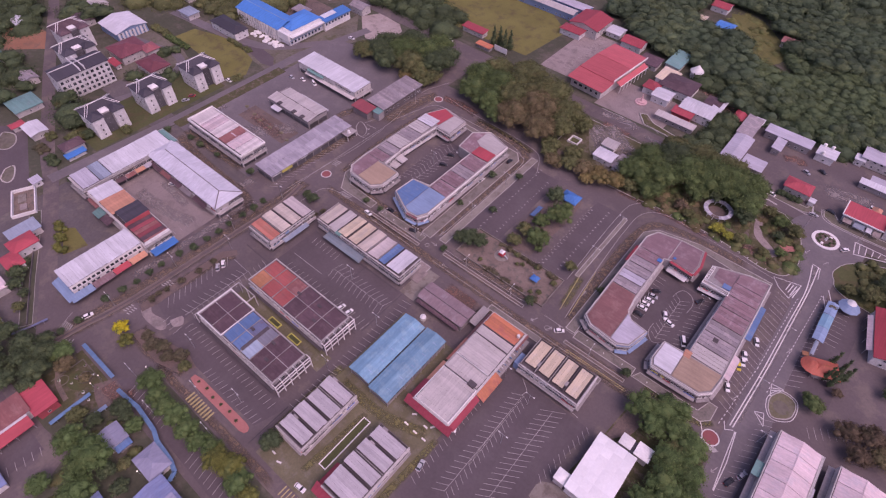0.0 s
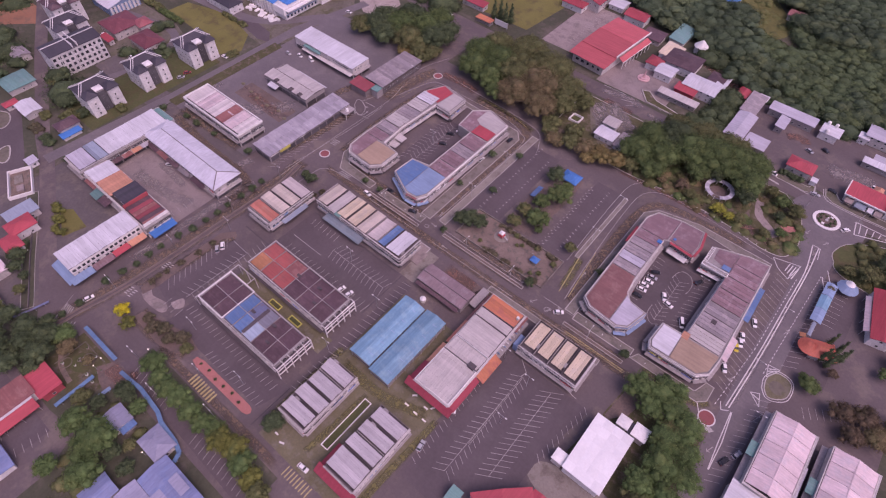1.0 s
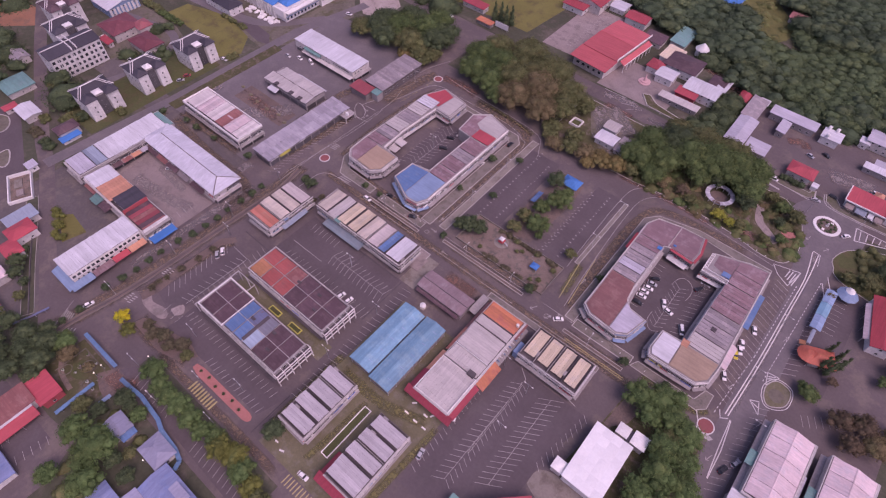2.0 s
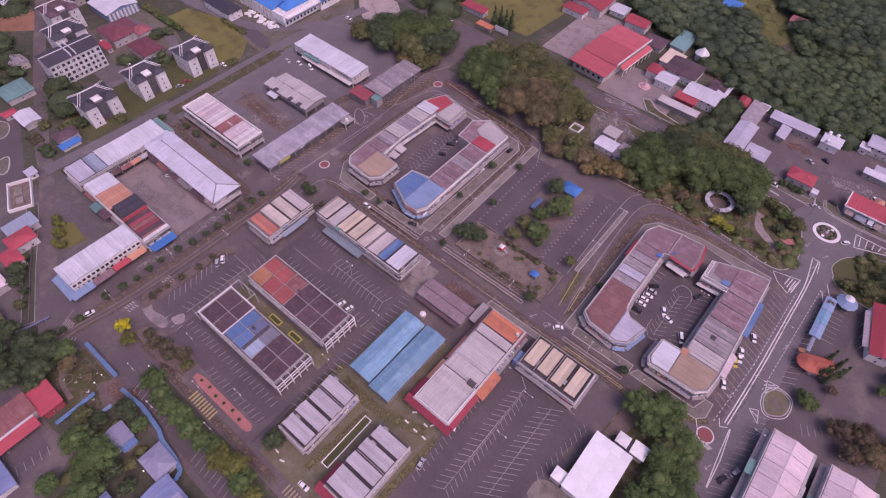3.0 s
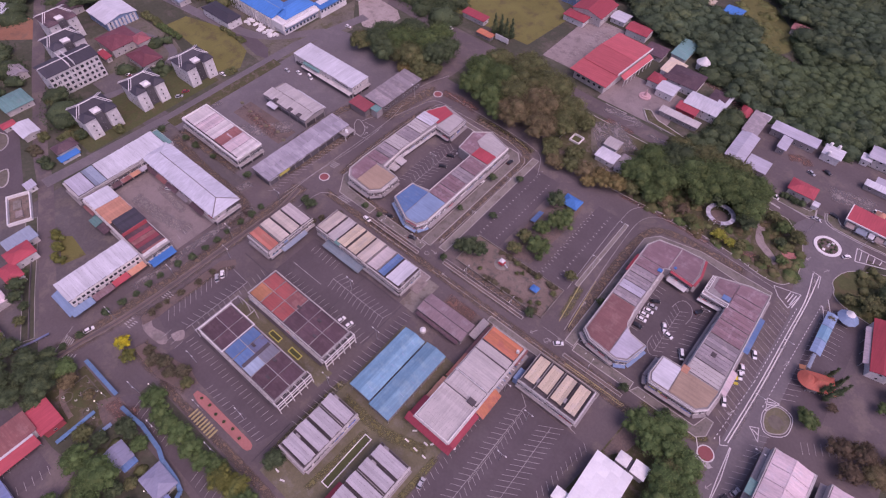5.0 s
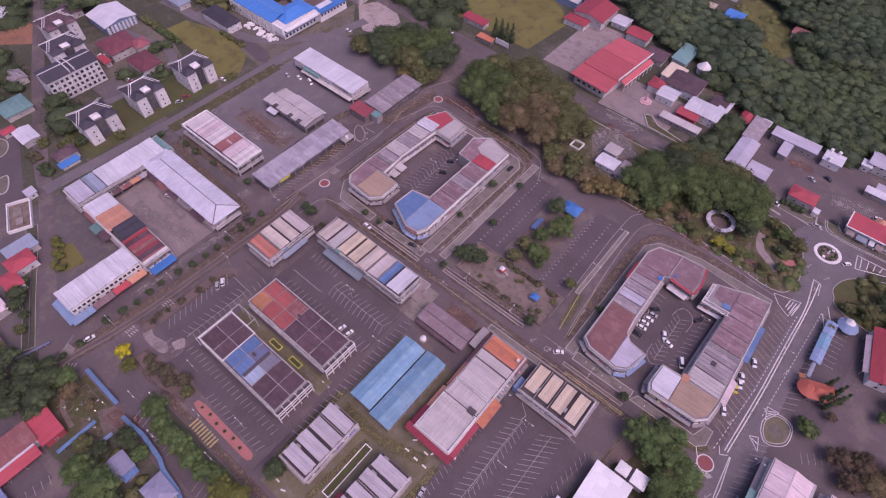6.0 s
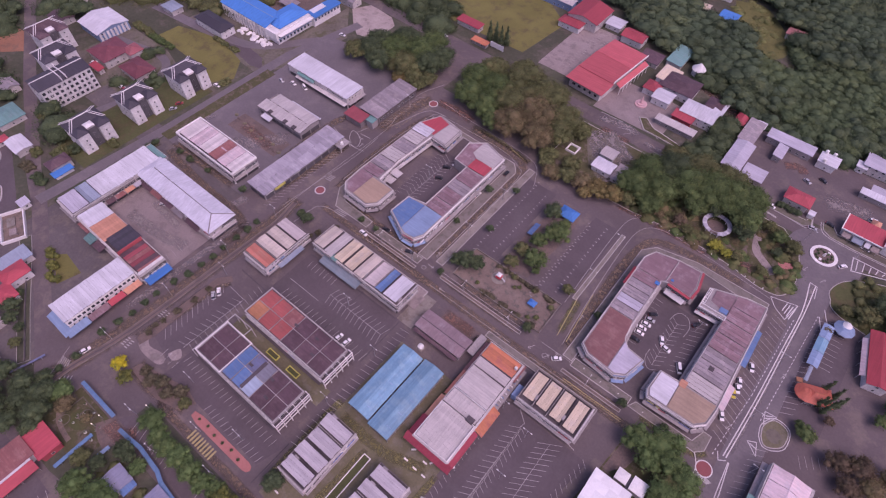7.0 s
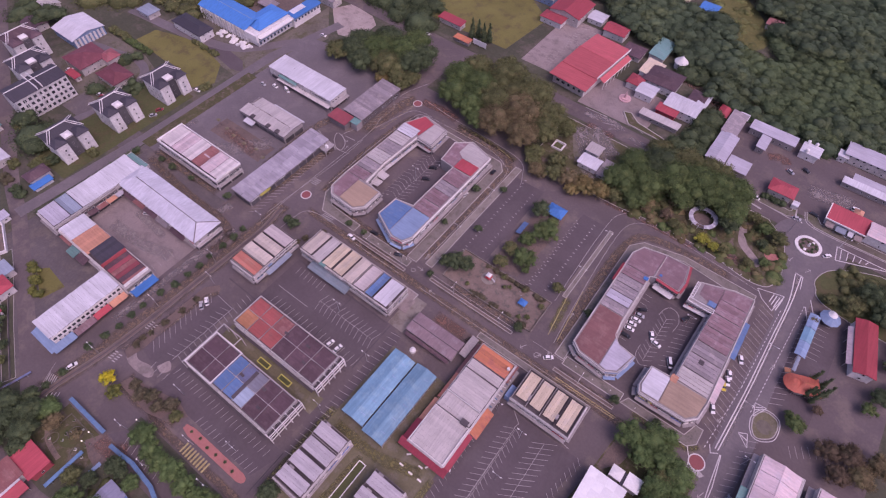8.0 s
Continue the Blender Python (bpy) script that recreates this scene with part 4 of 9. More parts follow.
Paint().bays(-30.2, 90, -30.8, 44.7, -4, -2, 2.35, spine=True).bays(-29.6, 90, -30.2, 45, 2.7, -1.6, 2.35).bays(-18.2, 92, -18.2, 53, 4.1, 2.4, 2.35, spine=True).bays(-18.2, 92, -18.2, 53, -4.1, -2.4, 2.35).bays(-7.4, 67.8, -3.4, 93, -2.4, 2.2, 2.5).bays(-39.4, 86, -39.8, 40, -2.6, 1.0, 2.4).line(-20, 97.5, -10, 96, 0.2).path([(-34.5, 96), (-30, 92.5), (-30.6, 90)], 0.2).done("white parking bay lines of the large south car park")
kerbed("median", rect(-30.35, -29.75, 57, 90), "narrow kerb divider between parking rows", M_TARMAC, 0.1, 0.14)
Paint().bays(-86.4, 150, -86.4, 194, -0.9, 0.1, w=0.3).bays(-95.2, 140, -95.2, 200, 1.0, 0.1, w=0.3).bays(-60.4, 141, -60.4, 192, 1.1, 0.1, w=0.3).bays(-61.4, 142.3, -61.4, 193.3, 0.7, 0.1, w=0.25).bays(-52.2, 150, -52.2, 196, -1.0, 0.1, w=0.3).done("white parking bay lines between tree strips")
Paint().bays(-3.4, 146, -3.4, 170, 3.2, 2.0, 2.5, spine=True).bays(-3.4, 146, -3.4, 170, -3.0, 2.2, 2.5).path(smooth([(-6.9, 170), (-6.2, 173.9), (-4, 176.4), (-0.4, 175.3), (1.6, 171.3), (1.2, 166)], 5)).path(smooth([(-7.2, 152), (-7, 147), (-4, 143.6), (-1, 145)], 5)).bays(-16.6, 150, -16.6, 176, 3.6, -0.2).bays(7, 150, 7, 178, -4.4, -1.8, 2.5).done("white parking bay lines in a walled courtyard")
Paint().bays(-139.5, 150, -139.5, 182, -4, 2.2, 2.5, spine=True).bays(-139.5, 150, -139.5, 182, 4, 2.2, 2.5).bays(-147.4, 148, -147.4, 184, 3.6, 1.2).done("white parking bay lines in an inner court")
Paint().bays(33.2, 134, 33.2, 200, -6, 2.8, 2.7).bays(44.2, 160, 44.2, 212, 5, 2.6, 2.7).bays(50, 190, 50, 212, 5, 0.2).bays(38.8, 100, 42, 140, 4.6, 2.2, 2.6).bays(56, 148, 70, 158, 2.2, -4).done("white slanted parking bay lines beside the main road")
Paint().bays(-142, -4.6, -121, -4.6, -1.2, 4).bays(-104, -6, -78, -6, -1, 4.2).bays(-190.4, 99, -190.4, 152, 3.6, 2.8, 2.4).bays(-186.5, 178, -185.5, 210, 3.6, 2.4).bays(-157, -34.5, -150, -62, -3.4, 0.8).bays(-147, -62, -143, -36, -3.6, 0.8).bays(-197, 2, -197, 60, -4, 0.6, 3.2).done("faded white bay lines along the side streets")
p = Paint()
for o in (-0.55, 0.55):
    p.path(smooth([(34.6 + o, 130), (36 + o, 160), (36.6 + o, 190), (37 + o, 212), (35.6 + o * 2.4, 229)]), 0.42)
    p.path([(38.4 + o * 0.2, 104), (37.8 + o, 116), (36.6 + o * 0.3, 129)], 0.35)
p.path([(34, 229.6), (37.6, 229.2), (38.6, 222)], 0.3).path([(31.8, 130.4), (33.2, 127.4), (35.6, 129)], 0.3)
p.dashes(30.6, 128, 33.6, 160, 1.0, 1.1, 0.3).dashes(33.6, 160, 35, 205, 1.0, 1.1, 0.3).dashes(40, 152, 42.8, 214, 1.0, 1.1, 0.3)
p.path([(22.9, 210.4), (34.1, 213.4), (31.8, 202.7), (26.4, 206), (22.9, 210.4)], 0.3)
for i in range(4):
    p.line(29.4 + i * 1.2, 206.6 - i * 0.9, 30 + i * 1.3, 211.6, 0.45)
p.path(smooth([(41.6, 146), (40.9, 151.2), (44.2, 156.6), (50.4, 155.4), (51.2, 147.6), (47.6, 143.6), (44, 143), (41.6, 146)], 4), 0.3).path([(40.2, 157), (44.6, 157.4), (41.4, 151.4), (40.2, 157)], 0.3).line(41, 155.4, 43.4, 156.8, 0.4).line(40.8, 154, 42.6, 155.4, 0.4)
p.path([(39, 141.4), (42, 143), (43.6, 137.6), (39, 141.4)], 0.3).line(40, 141, 42.8, 140.4, 0.4).path([(24.6, 125.4), (27.6, 120.6), (28.6, 114)], 0.3)
p.path([(44, 219), (50, 206), (47, 204.6), (43.2, 214)], 0.35).path([(45.6, 257.2), (46.9, 248.5), (70, 257.4), (45.6, 257.2)], 0.45)
for i in range(5):
    p.line(48.6 + i * 2.6, 250.2 + i * 1.1, 47.8 + i * 3, 256.6, 0.4)
p.done("bright white lane lines and hatched islands on the main road", M_PAINTW)
p = Paint()
p.line(-191.6, -1, -186, -12.6, 0.15)
for x, y in ((-177.2, 13.2), (-176.8, 30.4)):
    for q in (0, 2.4):
        p.zebra(x + q, y, 1.5, 0.4, 4, 1.1, "y")
for i in range(5):
    p.line(-187.6 + 0.9 * i, -7.6 + 0.2 * i, -189.4 + 0.9 * i, -4.6 + 0.2 * i, 0.35).line(-182.6 + 1.1 * i, -12 + 0.9 * i, -183.4 + 1.1 * i, -10.4 + 0.9 * i, 0.35)
p.zebra(-161, 118.4, 0.8, 3, 6, 1.1, "x").zebra(-180, 131, 3.4, 0.4, 4, 1.1, "y").zebra(-160, 202, 0, 3.6, 6, 1.1, "x")
p.path(smooth([(-183, 104), (-181.6, 123.7), (-180, 142), (-179.6, 154), (-180, 170)])).path(smooth([(-171, 98), (-170.6, 110), (-169, 116), (-163, 118.6), (-152, 119)])).path(smooth([(-181, 98), (-181.6, 118), (-181.4, 140), (-181, 176), (-184, 190)]))
p.path(smooth([(-172.6, 136), (-172.4, 176), (-170, 200), (-166, 206), (-148, 207), (-122, 206.6), (-110, 202.6), (-104.8, 195), (-104.8, 150), (-105, 130)])).path(smooth([(-170, 216), (-150, 214), (-124, 213), (-104, 210), (-97, 200), (-95.4, 196)]))
for a, b in ((-137, -110), (-98, -54), (-44, -6)):
    p.line(a, 116.6, b, 116.6, 0.16).line(a, 125.4, b, 125.4, 0.16)
for x, y, a in ((-39, 121, 60), (-46, 121, 240), (-104, 124.6, 0), (-92, 118, 180), (-36, 124, 90), (-105.6, 131.6, 90), (-183, 160, 90), (-187, 164, 0), (31.4, 142, 250), (40.6, 176, 70), (38.5, 234, 60), (30, 236, 250), (36, 111, 250), (-37, 146, 90)):
    p.arrow(x, y, a)
p.path(disc(-106, 122, 1.0, 16) + [(-105, 122)], 0.2).path(smooth([(-192.4, 160.7), (-194.5, 164.9), (-191.7, 165.6), (-186.1, 162.7), (-183.8, 157.7), (-187.3, 157), (-192.4, 160.7)], 4), 0.3).path([(-191.7, 166), (-189.6, 172), (-188.2, 179)], 0.25).path([(-189.4, 166.4), (-183, 167)], 0.3).path([(-204, 160.4), (-194, 157.6), (-184.9, 156.4), (-178.6, 157.8)], 0.25).path(smooth([(-192.2, 193.6), (-187.6, 206), (-185.9, 216.2), (-181, 229)], 4), 0.25).path(smooth([(-180.8, 181.3), (-177, 196), (-174.6, 203), (-171, 206.6), (-161.7, 207.7)], 4), 0.25).line(-97.5, 269.4, -83.9, 269.8, 0.4).line(-84, 264, -77, 266.6, 0.3).line(-79, 261, -76, 264, 0.3).path(disc(-39.5, 121, 1.1, 16), 0.2)
p.path(smooth([(-36.6, 130), (-38.6, 150), (-41, 190), (-39.4, 207), (-30, 213.4), (-10, 212.6), (24, 209)])).path(smooth([(-46.6, 148), (-48, 196), (-45.4, 211), (-34, 216.4), (-6, 216.4), (26, 219.6)]))
p.path([(0.8, 253), (8.6, 251.2)], 0.35).path([(-1, 258.8), (8.6, 257.5)], 1.1).path([(-14, 262.6), (2.8, 262.3), (21.5, 260.4), (24.4, 262.6), (23, 269)], 0.5).path(smooth([(26.9, 269.4), (28.7, 264), (33, 261.6), (45, 261), (57.2, 261.6), (84, 262.4)], 4), 0.4).line(-62, 259.4, 0, 259.4, 0.2).line(-62, 270, -78, 277, 0.3)
p.done("faded white lane lines, arrows and crossings")
Paint().bays(-125, 286, -125, 336, -5, 0.6, 2.6).bays(-138, 292, -138, 336, 4.6, 0.6, 2.6).done("faded white bay lines on the gravel car park")
Paint().zebra(-124, 7.2, 0, 4.0, 9, 1.5, "x").zebra(-123.7, 7.2, 0, 4.0, 9, 1.5, "x").zebra(-72, 8, 0, 3.6, 9, 1.4, "x").done("yellow striped crossing beside the pink island", M_PAINTY)
Paint().line(-28, 117.6, -2, 117.6, 0.25).line(-28, 116.6, -2, 116.6, 0.25).bays(-28, 116.6, -2, 116.6, 0.5, 1.0, 0.9, 0.14).line(-40.5, 132, -43.5, 155, 0.25).line(-36, 132, -39, 160, 0.25).line(-120, 211, -110, 208.6, 0.2).bays(-178, 182, -176.6, 206, 1.2, 3, 3.2).line(-60.6, 60, -60.6, 92, 0.35).done("yellow road edge lines", M_PAINTY)


# ---- shop blocks of the centre ----
def body(name, x0, x1, y0, y1, h, wall, label, category="shop building", group="", parapet=0.9, deck=None, thick=0.3):
    """The walls of a block with its parapet, and the dark deck inside it."""
    ob = thing(name, x0, y0, label, category, group)
    w, d = x1 - x0, y1 - y0
    part("wall", ring(bmesh.new(), 0, w, 0, d, 0, h, thick), wall, ob)
    part("roof_deck", boxes((thick, w - thick, thick, d - thick, h - parapet - 0.3, h - parapet)), deck or M_DECK, ob)
    return ob, w, d


def units_x(ob, w, d, h, mats, gap=1.3, rise="n", lift=0.5, pitch=0.7, a=0.4, b=None, y0=0.8, y1=None, widths=None, seed=1):
    """One sheet roof a shop unit, side by side along x, with open gutters between."""
    rnd = random.Random(seed)
    b = w - 0.4 if b is None else b
    y1 = d - 0.8 if y1 is None else y1
    ws = widths or [1] * len(mats)
    s = a
    for m, q in zip(mats, ws):
        u = (b - a) * q / sum(ws)
        z = h + lift + rnd.uniform(-0.25, 0.25)
        sheets(ob, s + gap / 2, s + u - gap / 2, y0 + rnd.uniform(-0.3, 0.3), y1 + rnd.uniform(-0.3, 0.3), z, z + pitch, rise, m)
        bm = boxes((s - 0.12, s + 0.12, 0.35, d - 0.35, h - 0.5, h + lift + 0.15))
        part("party_wall", bm, M_DECK if rnd.random() < 0.6 else M_WALLG, ob)
        if rnd.random() < 0.4:
            part("stair_head", boxes((s + u - gap / 2 - 0.1, s + u + 0.1, y0 + 1.6, y0 + 3.6, h - 0.9, z + 0.2)), M_WALLG, ob)
        s += u


def units_y(ob, w, d, h, mats, gap=1.3, rise="e", lift=0.5, pitch=0.7, a=0.4, b=None, x0=0.8, x1=None, widths=None, seed=1, heads=True):
    """One sheet roof a shop unit, side by side along y."""
    rnd = random.Random(seed)
    b = d - 0.4 if b is None else b
    x1 = w - 0.8 if x1 is None else x1
    ws = widths or [1] * len(mats)
    s = a
    for m, q in zip(mats, ws):
        u = (b - a) * q / sum(ws)
        z = h + lift + rnd.uniform(-0.25, 0.25)
        sheets(ob, x0 + rnd.uniform(-0.3, 0.3), x1 + rnd.uniform(-0.3, 0.3), s + gap / 2, s + u - gap / 2, z, z + pitch, rise, m)
        part("party_wall", boxes((0.35, w - 0.35, s - 0.12, s + 0.12, h - 0.5, h + lift + 0.15)), M_DECK if rnd.random() < 0.6 else M_WALLG, ob)
        if heads and rnd.random() < 0.4:
            part("stair_head", boxes((x0 + 1.6, x0 + 3.6, s + u - gap / 2 - 0.1, s + u + 0.1, h - 0.9, z + 0.2)), M_WALLG, ob)
        s += u


def storeys(ob, w, d, h, faces, seed, n=2, frame_mat=None, step=2.0, size=(1.3, 1.3), shops=True, signs=MUTED, over=1.4, canopy_mat=None, ac=4):
    """Ground-floor shops, canopy, fascia boards and upper windows on the named faces."""
    rnd = random.Random(seed + 7)
    for k, face in enumerate(faces):
        span = w if face in "sn" else d
        u = span / max(1, round(span / 6.1))
        for i in range(max(1, round(span / 6.1))):
            o = part("facade", boxes((-u / 2 + 0.08, u / 2 - 0.08, -0.09, 0, 3.5, h - rnd.uniform(0.3, 1.2))), rnd.choice((M_WALLG, M_DIRTY, M_DIRTY, M_WALLG, M_CONC, M_WALL)), ob)
            o.matrix_basis = face_pose(face, w, d, u * (i + 0.5), 0, 0.0)
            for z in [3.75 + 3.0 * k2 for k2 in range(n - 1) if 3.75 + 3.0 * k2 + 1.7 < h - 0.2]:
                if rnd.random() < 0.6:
                    # flat dark sheet: a balcony's shade as colour, with no hollow behind it
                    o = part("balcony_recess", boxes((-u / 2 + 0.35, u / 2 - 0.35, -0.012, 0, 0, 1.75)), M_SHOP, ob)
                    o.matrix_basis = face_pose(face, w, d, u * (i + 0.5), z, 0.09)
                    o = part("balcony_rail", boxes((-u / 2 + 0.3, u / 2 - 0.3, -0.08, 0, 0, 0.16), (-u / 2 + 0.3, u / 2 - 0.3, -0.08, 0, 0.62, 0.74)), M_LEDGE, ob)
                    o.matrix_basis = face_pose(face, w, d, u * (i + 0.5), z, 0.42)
        for z in [3.52 + 3.0 * k2 for k2 in range(n) if 3.52 + 3.0 * k2 < h - 0.5] + [h - 0.16]:
            o = part("ledge", boxes((-span / 2 - 0.1, span / 2 + 0.1, -0.55, 0, 0, 0.15)), M_LEDGE, ob)
            o.matrix_basis = face_pose(face, w, d, span / 2, z, 0.0)
        windows(ob, face, w, d, [3.9 + 3.0 * i for i in range(n - 1) if 3.9 + 3.0 * i + size[1] < h - 0.2], step, size, frame_mat, off=0.1)
        if shops:
            shopfronts(ob, face, w, d)
        if over:
            canopy(ob, face, w, d, 3.4, over, canopy_mat or M_WALLG)
        if signs:
            signboards(ob, face, w, d, 3.45, signs, seed + k, fill=0.55, h=0.8)
        if ac:
            back_clutter(ob, face, w, d, [3.7, 6.6] if h > 8 else [3.7], seed + k + 50, ac)


R_BEIGE = roofing("beige_grey_sheet_roof", (0.47, 0.405, 0.345), "y", (0.43, 0.375, 0.335))
R_PALE2 = roofing("pale_pink_grey_sheet_roof", (0.50, 0.435, 0.42), "x")
R_CORAL = roofing("coral_red_sheet_roof", (0.46, 0.165, 0.12), "x", (0.42, 0.19, 0.14))
R_SLATED2 = roofing("dull_teal_grey_sheet_roof", (0.15, 0.185, 0.21), "x", (0.18, 0.20, 0.22))
def settle(ob, k, h, cx, cy):
    """Brings a block's storeys to their true height, k of what was drawn, and sets it back along the slope of sight."""
    x, y = ob.matrix_basis.translation[:2]
    q = (1 - k) * h / 194
    ob.matrix_basis = pose(x + (cx + 10) * q, y + (cy - 12) * q, 0) @ Matrix.Diagonal((1, 1, k, 1))


# the row of eight shops and its neighbour of four
ob, w, d = body("shop_row", -149.2, -98.2, 95.6, 108.8, 9.0, M_DIRTY, "row of three-storey shops with pale separate roofs")
units_x(ob, w, d, 9.0, [R_BEIGE, R_GREY_Y, R_CREAM, R_CREAM, R_BEIGE, R_PALE2, R_BLUED, R_WHITE_Y], gap=0.95, lift=0.95, y0=0.2, y1=d - 0.2, seed=3, pitch=-0.6, widths=[1.05, 1, 1, 1, 1, 1.05, 0.75, 1.3])
storeys(ob, w, d, 9.0, "se", 11, 3, step=1.9, ac=12, over=0.9)
canopy(ob, "s", w, d, 4.6, 4.0, R_SLATED2, 7, 30, 0.9, "dull teal-grey sheet awning")
part("awning", shed(bmesh.new(), 12.4, 15.6, -1.2, 1.4, 9.4, 9.9, "n"), R_GREEN, ob, "teal awning over a light well")
part("end_terrace", boxes((w + 0.02, w + 4.5, 6, 13.4, 0.15, 0.5)), M_SAND, ob)

settle(ob, 0.8, 9.5, -124, 102)
ob, w, d = body("shop_row", -168.6, -154.4, 72.4, 98.0, 8.6, M_DIRTY, "short row of shops with orange and pale roofs")
units_y(ob, w, d, 8.6, [R_CORAL, R_BEIGE, R_BEIGE, R_PALE2], gap=0.95, lift=0.9, x0=0.2, x1=w - 0.2, seed=5, pitch=-0.5)
storeys(ob, w, d, 8.6, "se", 15, 3, step=1.9, ac=8, over=1.1)
signboards(ob, "e", w, d, 6.7, [SIGNS[0], SIGNS[5], M_WALLB, R_BLUEL], 19, unit=3.4, h=1.3, fill=0.8, off=0.5)
canopy(ob, "e", w, d, 4.4, 2.6, R_SLATE, 6, 20, 0.5)

settle(ob, 0.8, 9.2, -161, 85)
R_BLUEM = roofing("mid_blue_sheet_roof", (0.135, 0.155, 0.25), "x", (0.16, 0.13, 0.17), fine=0.12)
R_SLATED = roofing("dull_slate_sheet_roof", (0.17, 0.17, 0.20), "x")
R_MAROON2 = roofing("dull_red_maroon_sheet_roof", (0.225, 0.105, 0.100), "x", (0.265, 0.140, 0.132))
M_LIMEP = material("lime_yellow_paint", (0.50, 0.48, 0.11), 0.7, 0.3, vary=0)
R_SKY = roofing("sky_blue_sheet_roof", (0.36, 0.44, 0.54), "x", fine=0.1)
R_ROW = roofing("pale_mauve_grey_sheet_roof", (0.425, 0.39, 0.405), "x", vary=0.1)
R_OCHRE = roofing("ochre_orange_sheet_roof", (0.34, 0.15, 0.075), "x", (0.42, 0.18, 0.10))
# the two dark-roofed blocks with white parapets
def dark_block(x0, x1, y0, y1, h, cells, label, seed, frame_end):
    ob, w, d = body("shop_block", x0, x1, y0, y1, h, M_WALLG, label, "shop building", "dark-roofed shop blocks", 0.55, M_DECK, 0.35)
    for a, b, mats in cells:
        n = len(mats)
        for i, m in enumerate(mats):
            y_a, y_b = 0.6 + (d - 1.2) * i / n, 0.6 + (d - 1.2) * (i + 1) / n
            part("roof_panel", shed(bmesh.new(), a + 0.18, b - 0.18, y_a + 0.15, y_b - 0.15, h - 0.3 + 0.5 * (i != 0), h - 0.3 + 0.5 * (i != n - 1), "n", 0.2), m, ob)
        part("roof_rib", boxes((b - 0.07, b + 0.07, 0.5, d - 0.5, h - 0.5, h + 0.28)), M_WALLG, ob)
    part("ridge_rib", boxes((0.5, w - 0.5, d / 2 - 0.08, d / 2 + 0.08, h - 0.4, h + 0.36)), M_LEDGE, ob)
    windows(ob, "s", w, d, (3.9, 6.6), 2.0, (1.4, 1.4))
    windows(ob, "e", w, d, (3.9, 6.6), 2.0, (1.4, 1.4))
    shopfronts(ob, "s", w, d), shopfronts(ob, "e", w, d, 4.0)
    canopy(ob, "s", w, d, 3.5, 1.6, M_DECK)
    signboards(ob, "s", w, d, 3.6, MUTED, seed, fill=0.6), back_clutter(ob, "s", w, d, [3.8, 6.4], seed, 10)
    part("coping", ring(bmesh.new(), -0.12, w + 0.12, -0.12, d + 0.12, h, h + 0.14, 0.3), M_LEDGE, ob)
    for z in (3.6, 6.4):
        part("ledge", boxes((-0.1, w, -0.6, -0.02, z, z + 0.16)), M_LEDGE, ob)
    for x, y in ((w * 0.48, d * 0.62), (w * 0.72, d * 0.7), (w * 0.8, d * 0.3)):
        part("roof_hatch", boxes((x - 0.9, x + 0.9, y - 0.5, y + 0.5, h, h + 0.9)), M_DECK, ob)
    # open concrete frame along the east end
    for z in (3.3, 6.4, 8.6):
        part("frame_beam", boxes((w + 1.9, w + 2.2, -0.6, d + 0.6, z, z + 0.45)), M_TRIMW, ob)
        part("frame_slab", boxes((w + 0.02, w + 1.9, -0.4, d + 0.4, z, z + 0.2)), M_DECK, ob) if z < 8 else None
    for i in range(6):
        y = -0.4 + (d + 0.8) * i / 5
        part("frame_post", boxes((w + 1.9, w + 2.2, y - 0.17, y + 0.17, 0, 8.6)), M_TRIMW, ob)
        part("frame_tie", boxes((w, w + 1.9, y - 0.12, y + 0.12, 8.6, 8.95)), M_TRIMW, ob)
    settle(ob, 0.85, 9.3, (x0 + x1) / 2, (y0 + y1) / 2)
    return ob, w, d


dark_block(-144.6, -99.6, 53.6, 68.4, 9.0, [(0.4, 7.5, [R_OCHRE, R_RUST]), (7.5, 14.5, [R_RUST, R_RUST]), (14.5, 21.5, [R_RUST, R_BROWN_X]), (21.5, 29, [R_DARKM_X] * 2), (29, 37, [R_DARKM_X] * 2), (37, 44.6, [R_DARKM_X] * 2)], "shop block with red and dark maroon roof panels", 21, True)
ob, w, d = dark_block(-145.6, -100.0, 30.6, 46.0, 9.0, [(0.4, 8.5, [R_DARKM_X] * 2), (8.5, 15, [R_DARKM_X] * 2), (15, 20.5, [R_BLUED, R_BLUED]), (20.5, 26, [R_BLUED, R_BLUEM]), (26, 31.5, [R_SKY, R_SLATED]), (31.5, 38.5, [R_DARKM_X] * 2), (38.5, 45.2, [R_DARKM_X] * 2)], "shop block with dark maroon and blue roof panels and white parapet", 23, True)
part("parapet_cap", ring(bmesh.new(), -0.35, 15, -0.35, d + 0.35, 8.7, 9.5, 0.34), M_TRIMW, ob)
part("parapet_cap", boxes((-1.3, -1.0, -1.2, d + 4.6, 8.2, 8.6), (-1.3, 9.5, d + 4.3, d + 4.6, 8.2, 8.6), (9.2, 9.5, d + 0.4, d + 4.3, 8.2, 8.6)), M_LEDGE, ob, "pale concrete beams of an open roof frame")
for x, y in ((-1.15, -1.0), (-1.15, d + 4.4), (9.35, d + 4.4), (4, d + 4.4)):
    part("frame_post", boxes((x - 0.15, x + 0.15, y - 0.15, y + 0.15, 0.05, 8.2)), M_LEDGE, ob)
# solid dark bar in place of a roof notch, its shade given as colour
part("terrace_gap", boxes((25.2, 26.6, 1.2, d - 1.4, 9.1, 9.5)), M_DECK, ob)
